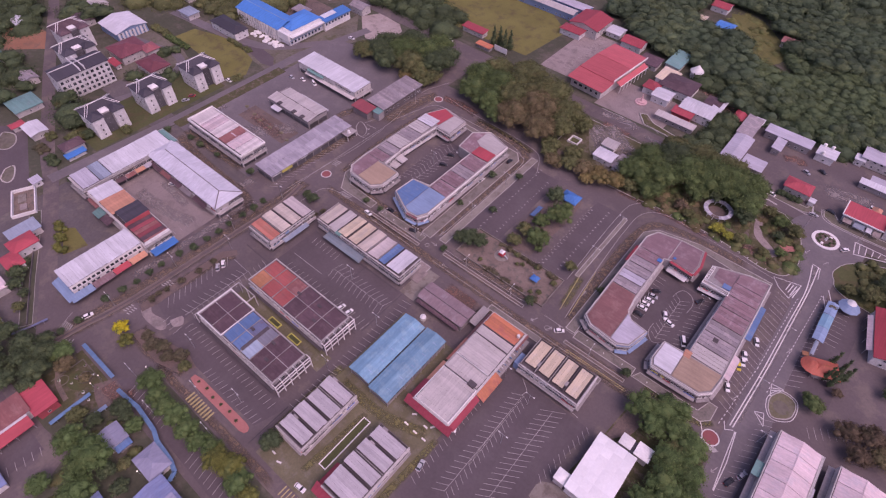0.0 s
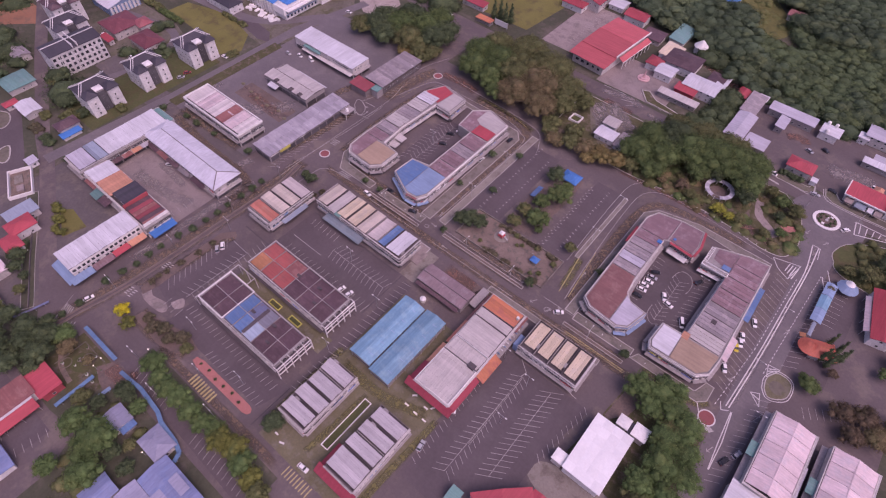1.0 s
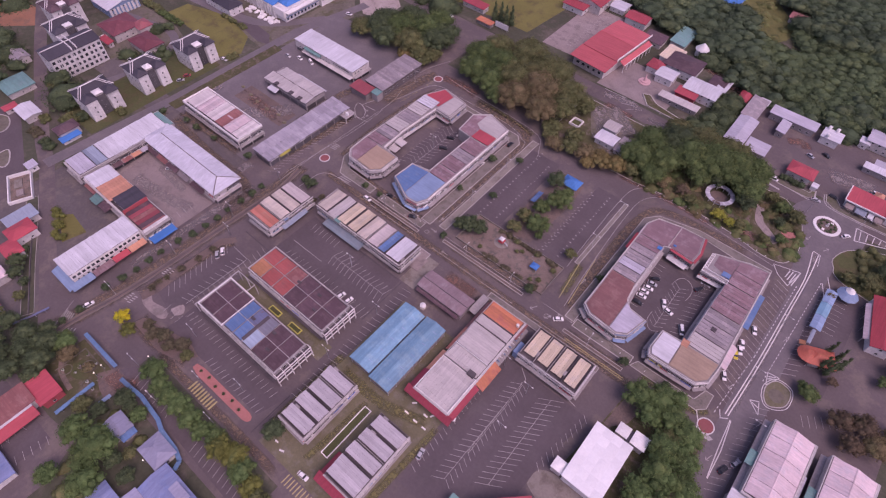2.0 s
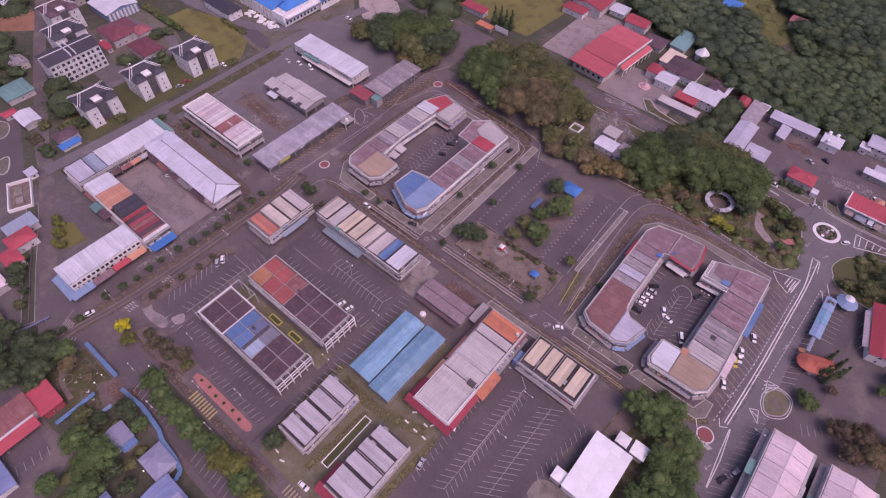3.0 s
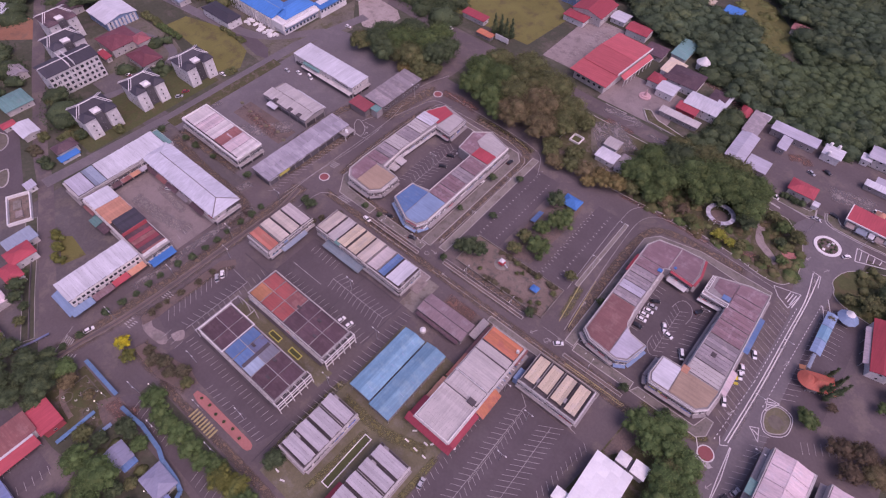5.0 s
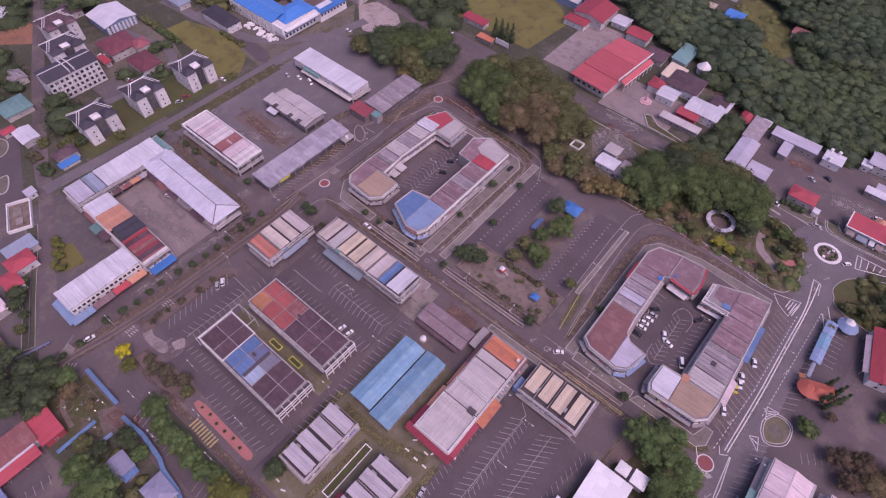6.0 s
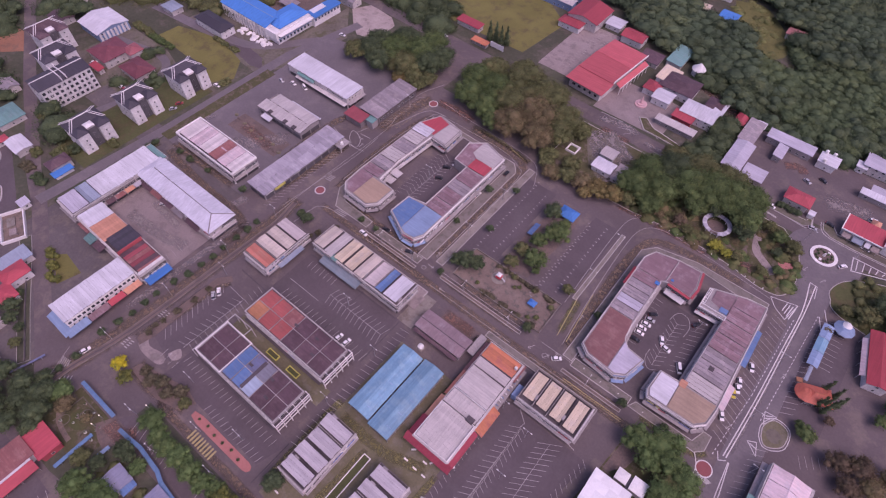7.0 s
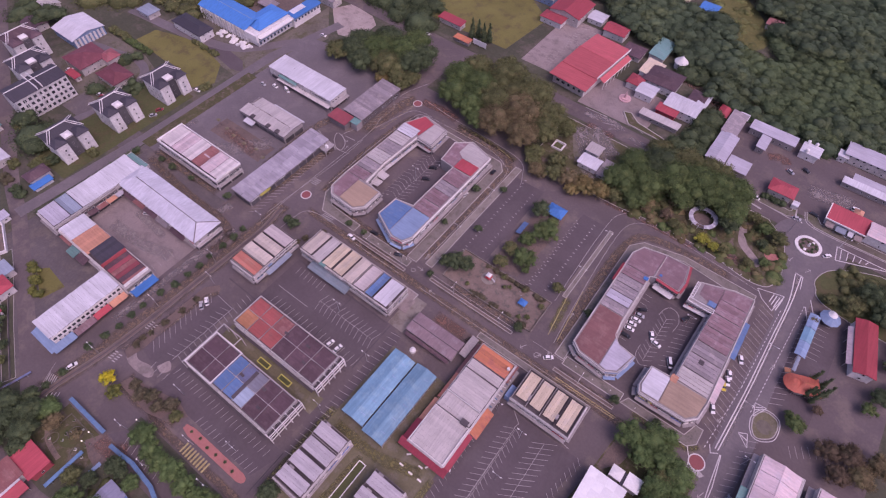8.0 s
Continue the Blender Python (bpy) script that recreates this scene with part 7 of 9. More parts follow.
for i in range(34):
    x, y = -316 + rnd.random() * 28, 183.4 + rnd.random() * 4.6
    o2 = thing("storage_tank", x, y, "white drum or sack heap in the yard", "tank", "yard stores")
    part("drum", tube(bmesh.new(), 0, 0, 0, rnd.uniform(0.7, 1.3), rnd.uniform(1.0, 1.7), rnd.uniform(0.6, 1.2), 9), M_TANK, o2)

# red hall, temple group and sheds to the north
ob = thing("assembly_hall", -126.6, 275.8, "large hall with a broad red roof in two slopes", "hall", rz=-5)
part("wall", ring(bmesh.new(), 1.6, 23, 2, 47, 0, 6.4, 0.3), M_WALL, ob)
part("roof", shed(bmesh.new(), -0.4, 24.8, 0, 12, 6.2, 7.8, "n"), R_REDX, ob, "red sheet roof slope")
part("roof", shed(bmesh.new(), 0, 24.5, 11.8, 30, 8.1, 9.4, "n"), R_REDX, ob, "faded red sheet roof")
part("roof", shed(bmesh.new(), 0.4, 24.5, 29.8, 49, 8.6, 9.5, "s"), R_REDX, ob, "faded red sheet roof")
part("step_wall", boxes((0.4, 24.2, 11.9, 12.2, 7.2, 8.0)), M_WALLR, ob)
part("verge_board", boxes((24.5, 24.75, 11.8, 49, 8.2, 9.5)), M_TRIMW, ob)
part("porch_roof", shed(bmesh.new(), 24.8, 28.0, 15, 46, 5.4, 6.9, "w"), R_REDX, ob)
part("porch_edge", boxes((28.0, 28.25, 15, 46, 5.1, 5.45)), M_TRIMW, ob)
for i in range(8):
    part("porch_post", boxes((27.5, 27.8, 16 + i * 4.2, 16.3 + i * 4.2, 0, 5.3)), M_TRIMW, ob)
windows(ob, "s", 24, 49, (2.0,), 3.4, (1.8, 1.8), a=3, b=22, off=-1.98)
house(-123, -109, 338, 348, 4.6, R_RED, "red-roofed house with white verges", 2.0, M_WALLW, "gable")
house(-138, -128, 345, 355, 3.4, R_WHITE_X, "shed with a white sheet roof", 1.0, M_WALLW, "gable")
house(-104, -92, 326, 336, 3.4, R_DARKM_X, "low outbuilding with a dark roof", 0.8, kind="shed_n")
house(-89, -80, 334, 354, 3.6, R_GREEN, "low outbuilding with a teal roof", 0.8, kind="shed_w")
house(-82, -62, 308, 324, 5.2, R_DARKM_X, "temple hall with a brown roof", 1.6, M_WALLW)
house(-86, -76, 312.6, 327, 5.0, R_CREAM, "wing with a cream sheet roof", 0.8, M_WALLW, "shed_w", name="wing", category="annex")
house(-80, -70, 295.6, 305, 4.6, R_WHITE_X, "pavilion with a white sheet roof", 0.9, M_WALLW, "gable")
house(-88, -80, 300.4, 309, 4.4, R_RED, "small pavilion with a red roof", 1.6, M_WALLW)
house(-62, -43.6, 294, 306, 5.4, R_WHITE_Y, "temple building with a white roof", 1.4, M_WALLW, "gable")
house(-53, -43, 308, 318, 4.4, R_DARKM_X, "dark-roofed building with a white front roof strip", 1.0, M_WALLW)
house(-47.4, -42.6, 306, 318, 4.6, R_WHITE_Y, "narrow white roof strip", 0.3, M_WALLW, "shed_w", name="canopy_roof", category="canopy")
house(-64, -53, 288.8, 294, 4.2, R_RED, "low wing with a red roof", 1.0, M_WALLR, "shed_n")
house(-70, -48, 281, 285, 3.4, R_GREY_Y, "long narrow grey-roofed shed", 0.5, M_WALLG, "shed_n", name="shed", category="shed")
house(-35, -30, 308, 317, 3.4, R_RED, "small red-roofed shrine with white edges", 1.4, M_WALLW)
kerbed("temple_bed", [(-79, 279.6), (-72, 271.4), (-52, 270.2), (-50, 273), (-68, 276.4), (-74.6, 281.6)], "planted bed behind a pale roadside kerb", M_PARK, 0.6, 0.5)
ob = thing("water_tank", -81.1, 90.9, "round white tank beside the blue sheds", "tank")
part("tank", tube(tube(bmesh.new(), 0, 0, 0, 1.6, 1.3, 1.3, 14), 0, 0, 1.6, 2.0, 1.3, 0.4, 14), M_TANK, ob)
part("stand", boxes((-1.5, 1.5, -1.5, 1.5, -0.0, 0.12)), M_CONC, ob)
ob = thing("domed_tower", -70, 338, "small tower with a white pointed dome", "tower")
part("base", prism(disc(0, 0, 3.4, 8), 0, 4.4), M_WALLW, ob)
part("dome", tube(tube(bmesh.new(), 0, 0, 4.4, 6.2, 4.4, 2.4, 10), 0, 0, 6.2, 8.2, 2.4, 0.2, 10), M_TANK, ob)
ob = thing("monument", -83.3, 290.4, "pale stepped monument with a slim spire", "monument")
M_ROSE = material("rose_pink_render", (0.56, 0.36, 0.36), 0.85, 0.2, fine=0.3, vary=0)
part("plinth", prism(disc(0, 0, 3.6, 16), 0, 0.6), M_ROSE, ob)
part("step", prism(disc(0, 0, 2.4, 16), 0.6, 1.2), M_ROSE, ob)
part("spire", tube(bmesh.new(), 0, 0, 1.2, 5.4, 1.0, 0.15, 8), M_ROSE, ob)
# pale houses in the park and the roofless ring
house(-79, -69, 225.8, 233, 3.6, R_WHITE_Y, "small house with a white sheet roof", 0.9, M_WALLW, "gable")
house(-79.6, -72.8, 236, 242.4, 3.8, R_GREY_Y, "small house with a pale sheet roof", 1.0, M_WALLW, "gable")
house(-67.4, -63, 225, 236, 2.8, R_MID_Y, "low pale lean-to shed", 0.5, M_WALLW, "shed_n", name="shed", category="shed")
ob = thing("enclosure", -97, 229, "square white-walled open enclosure on grass", "enclosure")
part("wall", ring(bmesh.new(), 0, 6, 0, 6, 0, 1.4, 0.5), M_TRIMW, ob)
part("floor", boxes((0.5, 5.5, 0.5, 5.5, 0, 0.25)), M_GRASS, ob)
ob = thing("ring_pergola", -12.4, 231.4, "round ring roof of pale panels on posts in the park", "pavilion")
for i in range(32):
    if i in (23, 24, 25):
        continue
    a, b = 6.2832 * i / 32 + 0.012, 6.2832 * (i + 1) / 32 - 0.012
    z = 2.7 + 0.05 * (i % 2)
    ps = [(r * math.cos(t), r * math.sin(t)) for r, t in ((4.9, a), (7.0, a), (7.0, b), (4.9, b))]
    part("roof_panel", solid(bmesh.new(), [(*p, z) for p in ps] + [(*p, z + 0.2) for p in ps], ((3, 2, 1, 0), (4, 5, 6, 7), (0, 1, 5, 4), (1, 2, 6, 5), (2, 3, 7, 6), (3, 0, 4, 7))), R_LILAC if i % 3 else R_WHITE_X, ob)
for r in (5.0, 6.85):
    bm = bmesh.new()
    for i in range(32):
        a, b = 6.2832 * i / 32, 6.2832 * (i + 1) / 32
        ps = [(q * math.cos(t), q * math.sin(t)) for q, t in ((r - 0.08, a), (r + 0.08, a), (r + 0.08, b), (r - 0.08, b))]
        solid(bm, [(*p, 2.5) for p in ps] + [(*p, 2.69) for p in ps], ((3, 2, 1, 0), (4, 5, 6, 7), (1, 2, 6, 5), (3, 0, 4, 7)))
    part("ring_beam", bm, M_STEEL, ob)
part("planting", prism(disc(0, 0, 4.6), 0, 0.3), M_SOIL, ob)
for i in range(12):
    a = 6.2832 * i / 12
    part("post", tube(bmesh.new(), 5.9 * math.cos(a), 5.9 * math.sin(a), 0, 2.7, 0.14, 0.14, 6), M_TRIMW, ob)
band("park_path", smooth([(5.6, 241), (6.8, 236), (8.8, 230.5), (13.8, 226.7), (19.6, 222.6)]), 3.8, 0.2, M_SAND, "pale curved park path", "path")
patch("park_red_paving", [(18.6, 231.4), (20.6, 228.4), (25.4, 230.6), (25.2, 235)], 0.2, M_PINK, "faded red paved spot in the park", "ground", 0.1)
patch("park_soil", smooth([(2, 224), (4, 230), (8, 222), (16, 217), (10, 216.6), (2, 224)], 3)[:-1], 0.18, M_SOIL, "bare brown earth in the park", "ground", 0.1)
# depot on the right
kerbed("verge_depot", [(-34, 262.6), (0, 261.6), (20, 261), (24, 262.6), (23.2, 268), (21.4, 268), (20.6, 265.6), (-34, 266.4)], "narrow earthy verge with a pale kerb beside the main road", M_BARE, 0.4, 0.2)
kerbed("pavement_depot", [(27.4, 270), (29, 264.6), (33.2, 262.2), (45, 261.7), (57, 262.2), (84, 263), (84, 267.2), (35.4, 266.6), (33, 270)], "worn footway with a pale kerb before the red-roofed shops", M_BARE, 0.4, 0.2)
house(-27.4, -18.4, 271, 294, 4.4, R_LILAC, "shed with a pale lilac-blue sheet roof", 0.9, M_WALLG, "gable", name="shed", category="shed")
house(-28, -20.4, 295, 315, 4.4, R_MID_X, "shed with a dull dark grey roof", 0.6, M_WALLG, "shed_w", name="shed", category="shed")
house(-16, 7.6, 307.6, 314, 4.4, R_LILAC, "long shed with a pale grey-blue roof", 0.6, M_WALLG, "shed_n", name="shed", category="shed")
house(-8.4, -4.4, 295.6, 306, 3.8, R_LILAC, "narrow shed with a pale roof", 0.5, M_WALLG, "shed_w", name="shed", category="shed")
house(-16.4, -6.4, 270.4, 278.8, 4.4, R_LILAC, "square shed with a pale blue-grey roof", 0.6, M_WALLG, "shed_n", name="shed", category="shed")
house(11.6, 20.4, 306.4, 313.6, 4.6, R_WHITE_X, "small building with a white roof", 0.5, M_WALLW, "shed_n")
for x, y in ((13, 314), (17, 314.4), (14, 306.6)):
    o2 = thing("water_tank", x, y, "white water tank on a roof", "tank", "roof tanks", 5.0)
    part("tank", tube(tube(bmesh.new(), 0, 0, 0, 1.5, 0.9, 0.9, 10), 0, 0, 1.5, 1.9, 0.9, 0.3, 10), M_TANK, o2)
house(-24, -20, 313, 317, 3.4, R_WHITE_X, "small white shed beside trees", 0.4, M_WALLW, "shed_n", name="shed", category="shed")
house(31.4, 64, 318.6, 329, 5.4, R_LILAC, "broad shed with a pale blue-grey roof", 1.2, M_WALL, "gable", name="shed", category="shed")
house(29, 33, 316.8, 321, 4.0, R_WHITE_X, "white sheet roof of a porch", 0.3, M_WALLW, "shed_n", name="porch", category="porch")
house(36, 70, 299, 302.4, 3.4, R_WHITE_Y, "long open lorry shed with a pale roof", 0.4, M_WALLG, "shed_n", name="shed", category="shed")
house(40, 74, 304, 307.6, 3.4, R_LILAC, "long open lorry shed with a pale roof", 0.4, M_WALLG, "shed_n", name="shed", category="shed")
house(7, 18.2, 269.8, 277.4, 4.2, R_RED, "gatehouse with a red hipped sheet roof behind a hedge", 1.7, M_WALL, over=1.0)
house(19.8, 22.4, 267.6, 270.4, 2.6, R_WHITE_X, "small white gate booth beside the depot entrance", 0.3, M_WALLW, "shed_n", wins="", name="booth", category="booth", over=0.3)
o2 = house(36, 53, 268, 277, 4.4, R_RED, "red-roofed shop building with a white roof edge and awnings", 1.2, M_WALLW, "shed_n")
part("roof_edge", shed(bmesh.new(), -1.15, -0.72, -0.7, 9.7, 4.55, 5.75, "n", 0.4), M_TRIMW, o2, "white painted roof edge")
part("roof_edge", boxes((-1.15, 17.7, -1.15, -0.72, 4.1, 4.7)), M_TRIMW, o2, "white painted roof edge")
for i, (a, b, m) in enumerate(((0.4, 4.2, M_SAND), (5.2, 10.0, R_SLATE), (10.8, 13.2, R_WHITE_X), (13.8, 17.2, M_SAND))):
    part("awning", shed(bmesh.new(), a, b, -3.6 - 0.4 * (i % 2), -0.2, 2.4, 3.2, "n", 0.12), m, o2, "faded shop awning")
    for x in (a + 0.2, b - 0.3):
        part("awning_post", boxes((x, x + 0.1, -3.4, -3.3, 0.2, 2.4)), M_STEEL, o2)
house(54, 68, 268, 277, 5.4, R_PINK, "pink-roofed building beside the main road", 1.2, M_WALLW, "gable")
house(68.6, 84, 268, 277, 5.4, R_RED, "red-roofed building beside the main road", 1.2, M_WALLW, "gable")
house(46, 49, 279, 283, 3.8, R_SALMON, "small kiosk with a tan pyramid roof", 1.8, M_WALL, name="kiosk", category="kiosk")
# right edge
R_RUBY = roofing("ruby_red_sheet_roof", (0.30, 0.045, 0.055), "y")
o2 = house(0, 7.6, 0, 26, 5.2, R_RUBY, "long building with a bright red roof", 1.0, M_WALLW, "gable")
o2.matrix_basis = pose(66.4, 191.6, 0, 0, 0, 11)
part("side_porch", shed(bmesh.new(), -2.6, -0.75, 3, 22, 3.6, 4.6, "e", 0.15), R_PINK, o2, "faded pink side porch roof")
for y in (3.4, 9.4, 15.4, 21.4):
    part("porch_post", boxes((-2.4, -2.2, y, y + 0.2, 0, 3.5)), M_STEEL, o2)
ob = thing("bus_shelter", 45.6, 178, "long pale blue canopy on posts beside the road", "shelter")
for i in range(4):
    a, b = (1.0, 2.4) if i == 0 else (-0.6, 3.8)
    part("canopy", gable(bmesh.new(), a, b, i * 8, i * 8 + 7.8, 3.0 + 0.15 * (i % 2), 3.7 if i else 3.2, "y", 0.12), R_SLATE if i == 0 else R_BLUEL if i % 2 else R_BLUE, ob)
    for y in (0.5, 7.2):
        part("post", boxes((1.4, 1.6, i * 8 + y, i * 8 + y + 0.2, 0, 3.0)), M_STEEL, ob)
ob = thing("umbrella_roof", 52.8, 212.4, "round blue canvas canopy with a pale crown", "canopy")
part("canopy", tube(bmesh.new(), 0, 0, 2.8, 4.4, 4.4, 1.8, 10), R_BLUEL, ob, "blue canvas canopy skirt")
part("crown", tube(bmesh.new(), 0, 1.2, 4.4, 5.6, 2.0, 0.6, 10), M_TANK, ob, "pale peaked canopy crown")
part("post", tube(bmesh.new(), 0, 0, 0, 2.8, 0.15, 0.15, 6), M_STEEL, ob)
R_DOME = roofing("red_orange_sheet_roof", (0.46, 0.12, 0.075), "y")
ob = thing("food_court", 48.6, 168.2, "long red-orange sheet roof with a rounded end", "pavilion", rz=22)
part("roof", hip(bmesh.new(), 1.5, 12.0, 0, 8.2, 3.2, 5.4, 3.4), R_DOME, ob)
part("round_end", tube(bmesh.new(), 1.8, 4.1, 3.25, 5.2, 4.0, 1.0, 14), R_DOME, ob)
part("ridge_cap", boxes((4.6, 8.8, 3.95, 4.25, 5.3, 5.5)), R_ORANGE, ob)
part("eave", boxes((-0.8, 1.6, 8.4, 10.4, 2.6, 2.8)), R_OCHRE, ob)
for i in range(6):
    for y in (0.5, 7.7):
        part("post", tube(bmesh.new(), 2.0 + i * 1.8, y, 0, 3.3, 0.12, 0.12, 6), M_STEEL, ob)
part("wall", ring(bmesh.new(), 3, 11, 0.9, 7.3, 0, 2.9, 0.2), M_WALL, ob)
# bottom right pair of pinkish roofs
for x0, x1, y0, y1 in ((47.2, 61.6, 104, 135.4), (67, 82, 106, 136)):
    ob, w, d = body("shop_building", x0, x1, y0, y1, 7.6, M_WALL, "shop building with a pinkish panelled saddle roof", group="pink-roofed shops")
    for i in range(5):
        part("roof_panel", gable(bmesh.new(), 0.5, w - 0.5, 0.4 + (d - 0.8) * i / 5 + 0.08, 0.4 + (d - 0.8) * (i + 1) / 5 - 0.08, 7.8, 9.2, "y"), R_PINK, ob)
    part("ridge_cap", boxes((w / 2 - 0.18, w / 2 + 0.18, 0.4, d - 0.4, 9.1, 9.27)), R_PINK, ob)
    canopy(ob, "w", w, d, 4.4, 2.0, M_WALLG), canopy(ob, "w", w, d, 6.6, 2.6, R_GREEN, 15, 21, 0.3, "teal canopy at a corner"), canopy(ob, "e", w, d, 5.2, 2.0, R_LILAC, 4, 20)
    storeys(ob, w, d, 7.6, "se", 151, 2, over=1.6)
house(45.4, 57, 92, 103.2, 5.6, R_WHITE_X, "building with a stained white sheet roof", 0.6, M_WALL, "shed_n")
# white hall with tent-like roof
ob = thing("community_hall", -1, 70, "hall with a bright white roof of shallow bays", "hall")
bay = bmesh.new()
hip(bay, 0, 3.6, 0, 3.45, 5.6, 5.76, 1.6, 0.2)
bay = mesh_of("roof_bay", bay, material("clean_white_roof", (0.70, 0.69, 0.685), 0.6, 0.3, big=0.16, fine=0.1, vary=0.05))
for i in range(4):
    for j in range(7):
        piece("roof_bay", bay, ob, pose(i * 3.6, j * 3.45, 0))
part("wall", ring(bmesh.new(), 0.6, 13.8, 0.6, 23.4, 0, 5.4, 0.2), M_WALLW, ob)
for x0, y0, s in ((6.6, 25.6, 4.6), (12.4, 25.4, 5.6), (-4.4, 0.6, 4.6)):
    part("porch_roof", hip(bmesh.new(), x0, x0 + s, y0, y0 + s, 4.4, 4.8), M_TANK, ob)
    part("porch_wall", ring(bmesh.new(), x0 + 0.4, x0 + s - 0.4, y0 + 0.4, y0 + s - 0.4, 0, 4.2, 0.2), M_WALL, ob)
part("link_roof", boxes((11.2, 12.4, 24.2, 30, 3.6, 3.8)), R_DARK, ob)
o2 = house(0, 20, -22, 0, 5.4, R_RED, "building with a broad red sheet roof", 1.2, M_WALLW, "gable", over=0.3)
o2.matrix_basis = pose(-3.4, 28.2, 0, 0, 0, 45)
o2 = house(0, 5.4, -16, 0, 5.0, R_RED, "lower wing with a red sheet roof", 0.8, M_WALLW, "gable", over=0.3, name="wing", category="annex")
o2.matrix_basis = pose(-3.6, 42.2, 0, 0, 0, 0)
house(-24.6, -21.6, 38, 42, 3.6, R_GREEN, "low shed with a teal roof", 0.3, M_WALLG, "shed_n", name="shed", category="shed")
# lower left: red shop, garden, tents and blue roofs
house(-166.8, -155.8, -30, -23, 4.4, R_RED, "low shop with a bright red sheet roof", 0.5, M_WALLR, "shed_w")
house(-167.6, -159, -48, -30.8, 5.2, R_BROWN_X, "building with a red-brown roof and white verge", 0.5, M_WALLW, "shed_w")
o2 = thing("awning", -158.2, -50.6, "long red and white awning", "awning")
part("sheet", shed(bmesh.new(), 0, 4.4, 0, 18.6, 3.0, 4.2, "w"), R_RED, o2)
part("sheet", shed(bmesh.new(), -0.8, 0.4, 0, 18.6, 4.4, 4.7, "w"), R_WHITE_Y, o2)
for y in (0.5, 6, 12, 18):
    part("post", boxes((4.0, 4.15, y, y + 0.15, 0, 3.0)), M_STEEL, o2)
R_HAZE = roofing("hazy_blue_grey_sheet_roof", (0.185, 0.215, 0.345), "y", (0.155, 0.20, 0.345))
R_HAZEL = roofing("pale_lilac_grey_sheet_roof", (0.285, 0.285, 0.375), "y")
house(-132.6, -125.4, -20, -13.6, 3.6, R_HAZEL, "small house with a blue-grey roof", 0.8, M_WALL, "gable")
house(-125.2, -123.4, -18, -14, 2.4, R_BLUED, "small blue lean-to beside a house", 0.4, M_WALLG, "shed_w", name="annex", category="annex")
o2 = house(-116, -106.2, -16.2, -9.2, 3.6, R_HAZEL, "square marquee with a pale peaked roof", 1.4, M_TANK, name="marquee", category="tent")
house(-104, -84, -23, -13.4, 4.6, R_HAZE, "building with a bright blue and white roof", 1.0, M_WALLW, "gable")
house(-96, -90, -23.6, -14.4, 5.0, R_HAZEL, "white roof bay beside a blue roof", 0.6, M_WALLW, "shed_n", name="wing", category="annex")
house(-115, -107.6, -38, -29.6, 3.8, R_HAZE, "small house with a blue-grey roof", 0.9, M_WALL, "gable")
house(-105.4, -97.6, -32, -24.6, 3.8, R_HAZEL, "small house with a pale blue roof", 0.9, M_WALLW, "gable")
house(-152.4, -141, -56, -47.6, 3.4, R_HAZE, "small house with a pale lilac roof", 0.6, M_WALLW, "gable")


R_WALK = roofing("dull_blue_walk_roof", (0.105, 0.200, 0.330), "y", (0.13, 0.22, 0.34))


def wall_run(line, h, mat, label, t=1.5):
    """A covered walkway: flat blue roof on posts along a line."""
    ob = thing("covered_walk", line[0][0], line[0][1], label, "walkway", "blue covered walks")
    for a, b in zip(line, line[1:]):
        a, b = Vector(a) - Vector(line[0]), Vector(b) - Vector(line[0])
        L, ang = (b - a).length, math.degrees(math.atan2(b.y - a.y, b.x - a.x))
        o = part("roof", boxes((-0.1, L + 0.1, -t / 2, t / 2, h, h + 0.18), (-0.1, L + 0.1, -0.15, 0.15, h + 0.18, h + 0.32)), mat, ob)
        o.matrix_basis = pose(a.x, a.y, 0, 0, 0, ang)
        for i in range(max(2, int(L / 3.5))):
            o = part("post", boxes((-0.08, 0.08, -0.08, 0.08, 0, h)), M_STEEL, ob)
            c = a + (b - a) * (i + 0.5) / max(2, int(L / 3.5))
            o.matrix_basis = pose(c.x, c.y, 0)


wall_run([(-171.8, -5.4), (-150.6, -5.2)], 2.3, R_WALK, "dull blue covered walk along the garden")
wall_run([(-144.6, -6.6), (-139, -6.2)], 2.3, R_WALK, "dull blue covered walk along the lane")
wall_run([(-139, -6.2), (-133, -5.5), (-121, -6.4), (-116.8, -7.8), (-107.3, -8.5), (-103, -9.7), (-101.8, -12.6)], 2.3, R_WALK, "dull blue covered walk along the lane")
wall_run([(-150.4, -28.6), (-150.6, -14)], 2.3, R_WALK, "dull blue covered walk beside the garden")
wall_run([(-142.2, -16.8), (-142, -12.5)], 2.0, R_BLUEL, "short pale blue walk roof")
wall_run([(-199, -25), (-196, -16), (-194.4, -9)], 1.6, R_BLUEM, "narrow blue-grey covered walk along the side road", 0.9)
ob = thing("garden_paths", -168, -21, "pale garden kerbs and rings", "garden bed")
for x, y, r in ((3, 3, 2.2), (8, 9, 2.6), (14, 5, 1.8)):
    bm = bmesh.new()
    for i in range(20):
        a, b = 6.2832 * i / 20, 6.2832 * (i + 1) / 20
        ps = [(x + q * math.cos(t), y + q * math.sin(t)) for q, t in ((r - 0.3, a), (r, a), (r, b), (r - 0.3, b))]
        solid(bm, [(*p, 0) for p in ps] + [(*p, 0.3) for p in ps], ((4, 5, 6, 7), (1, 2, 6, 5), (3, 0, 4, 7)))
    bmesh.ops.remove_doubles(bm, verts=bm.verts[:], dist=0.002)
    part("bed_ring", bm, M_BARE, ob)
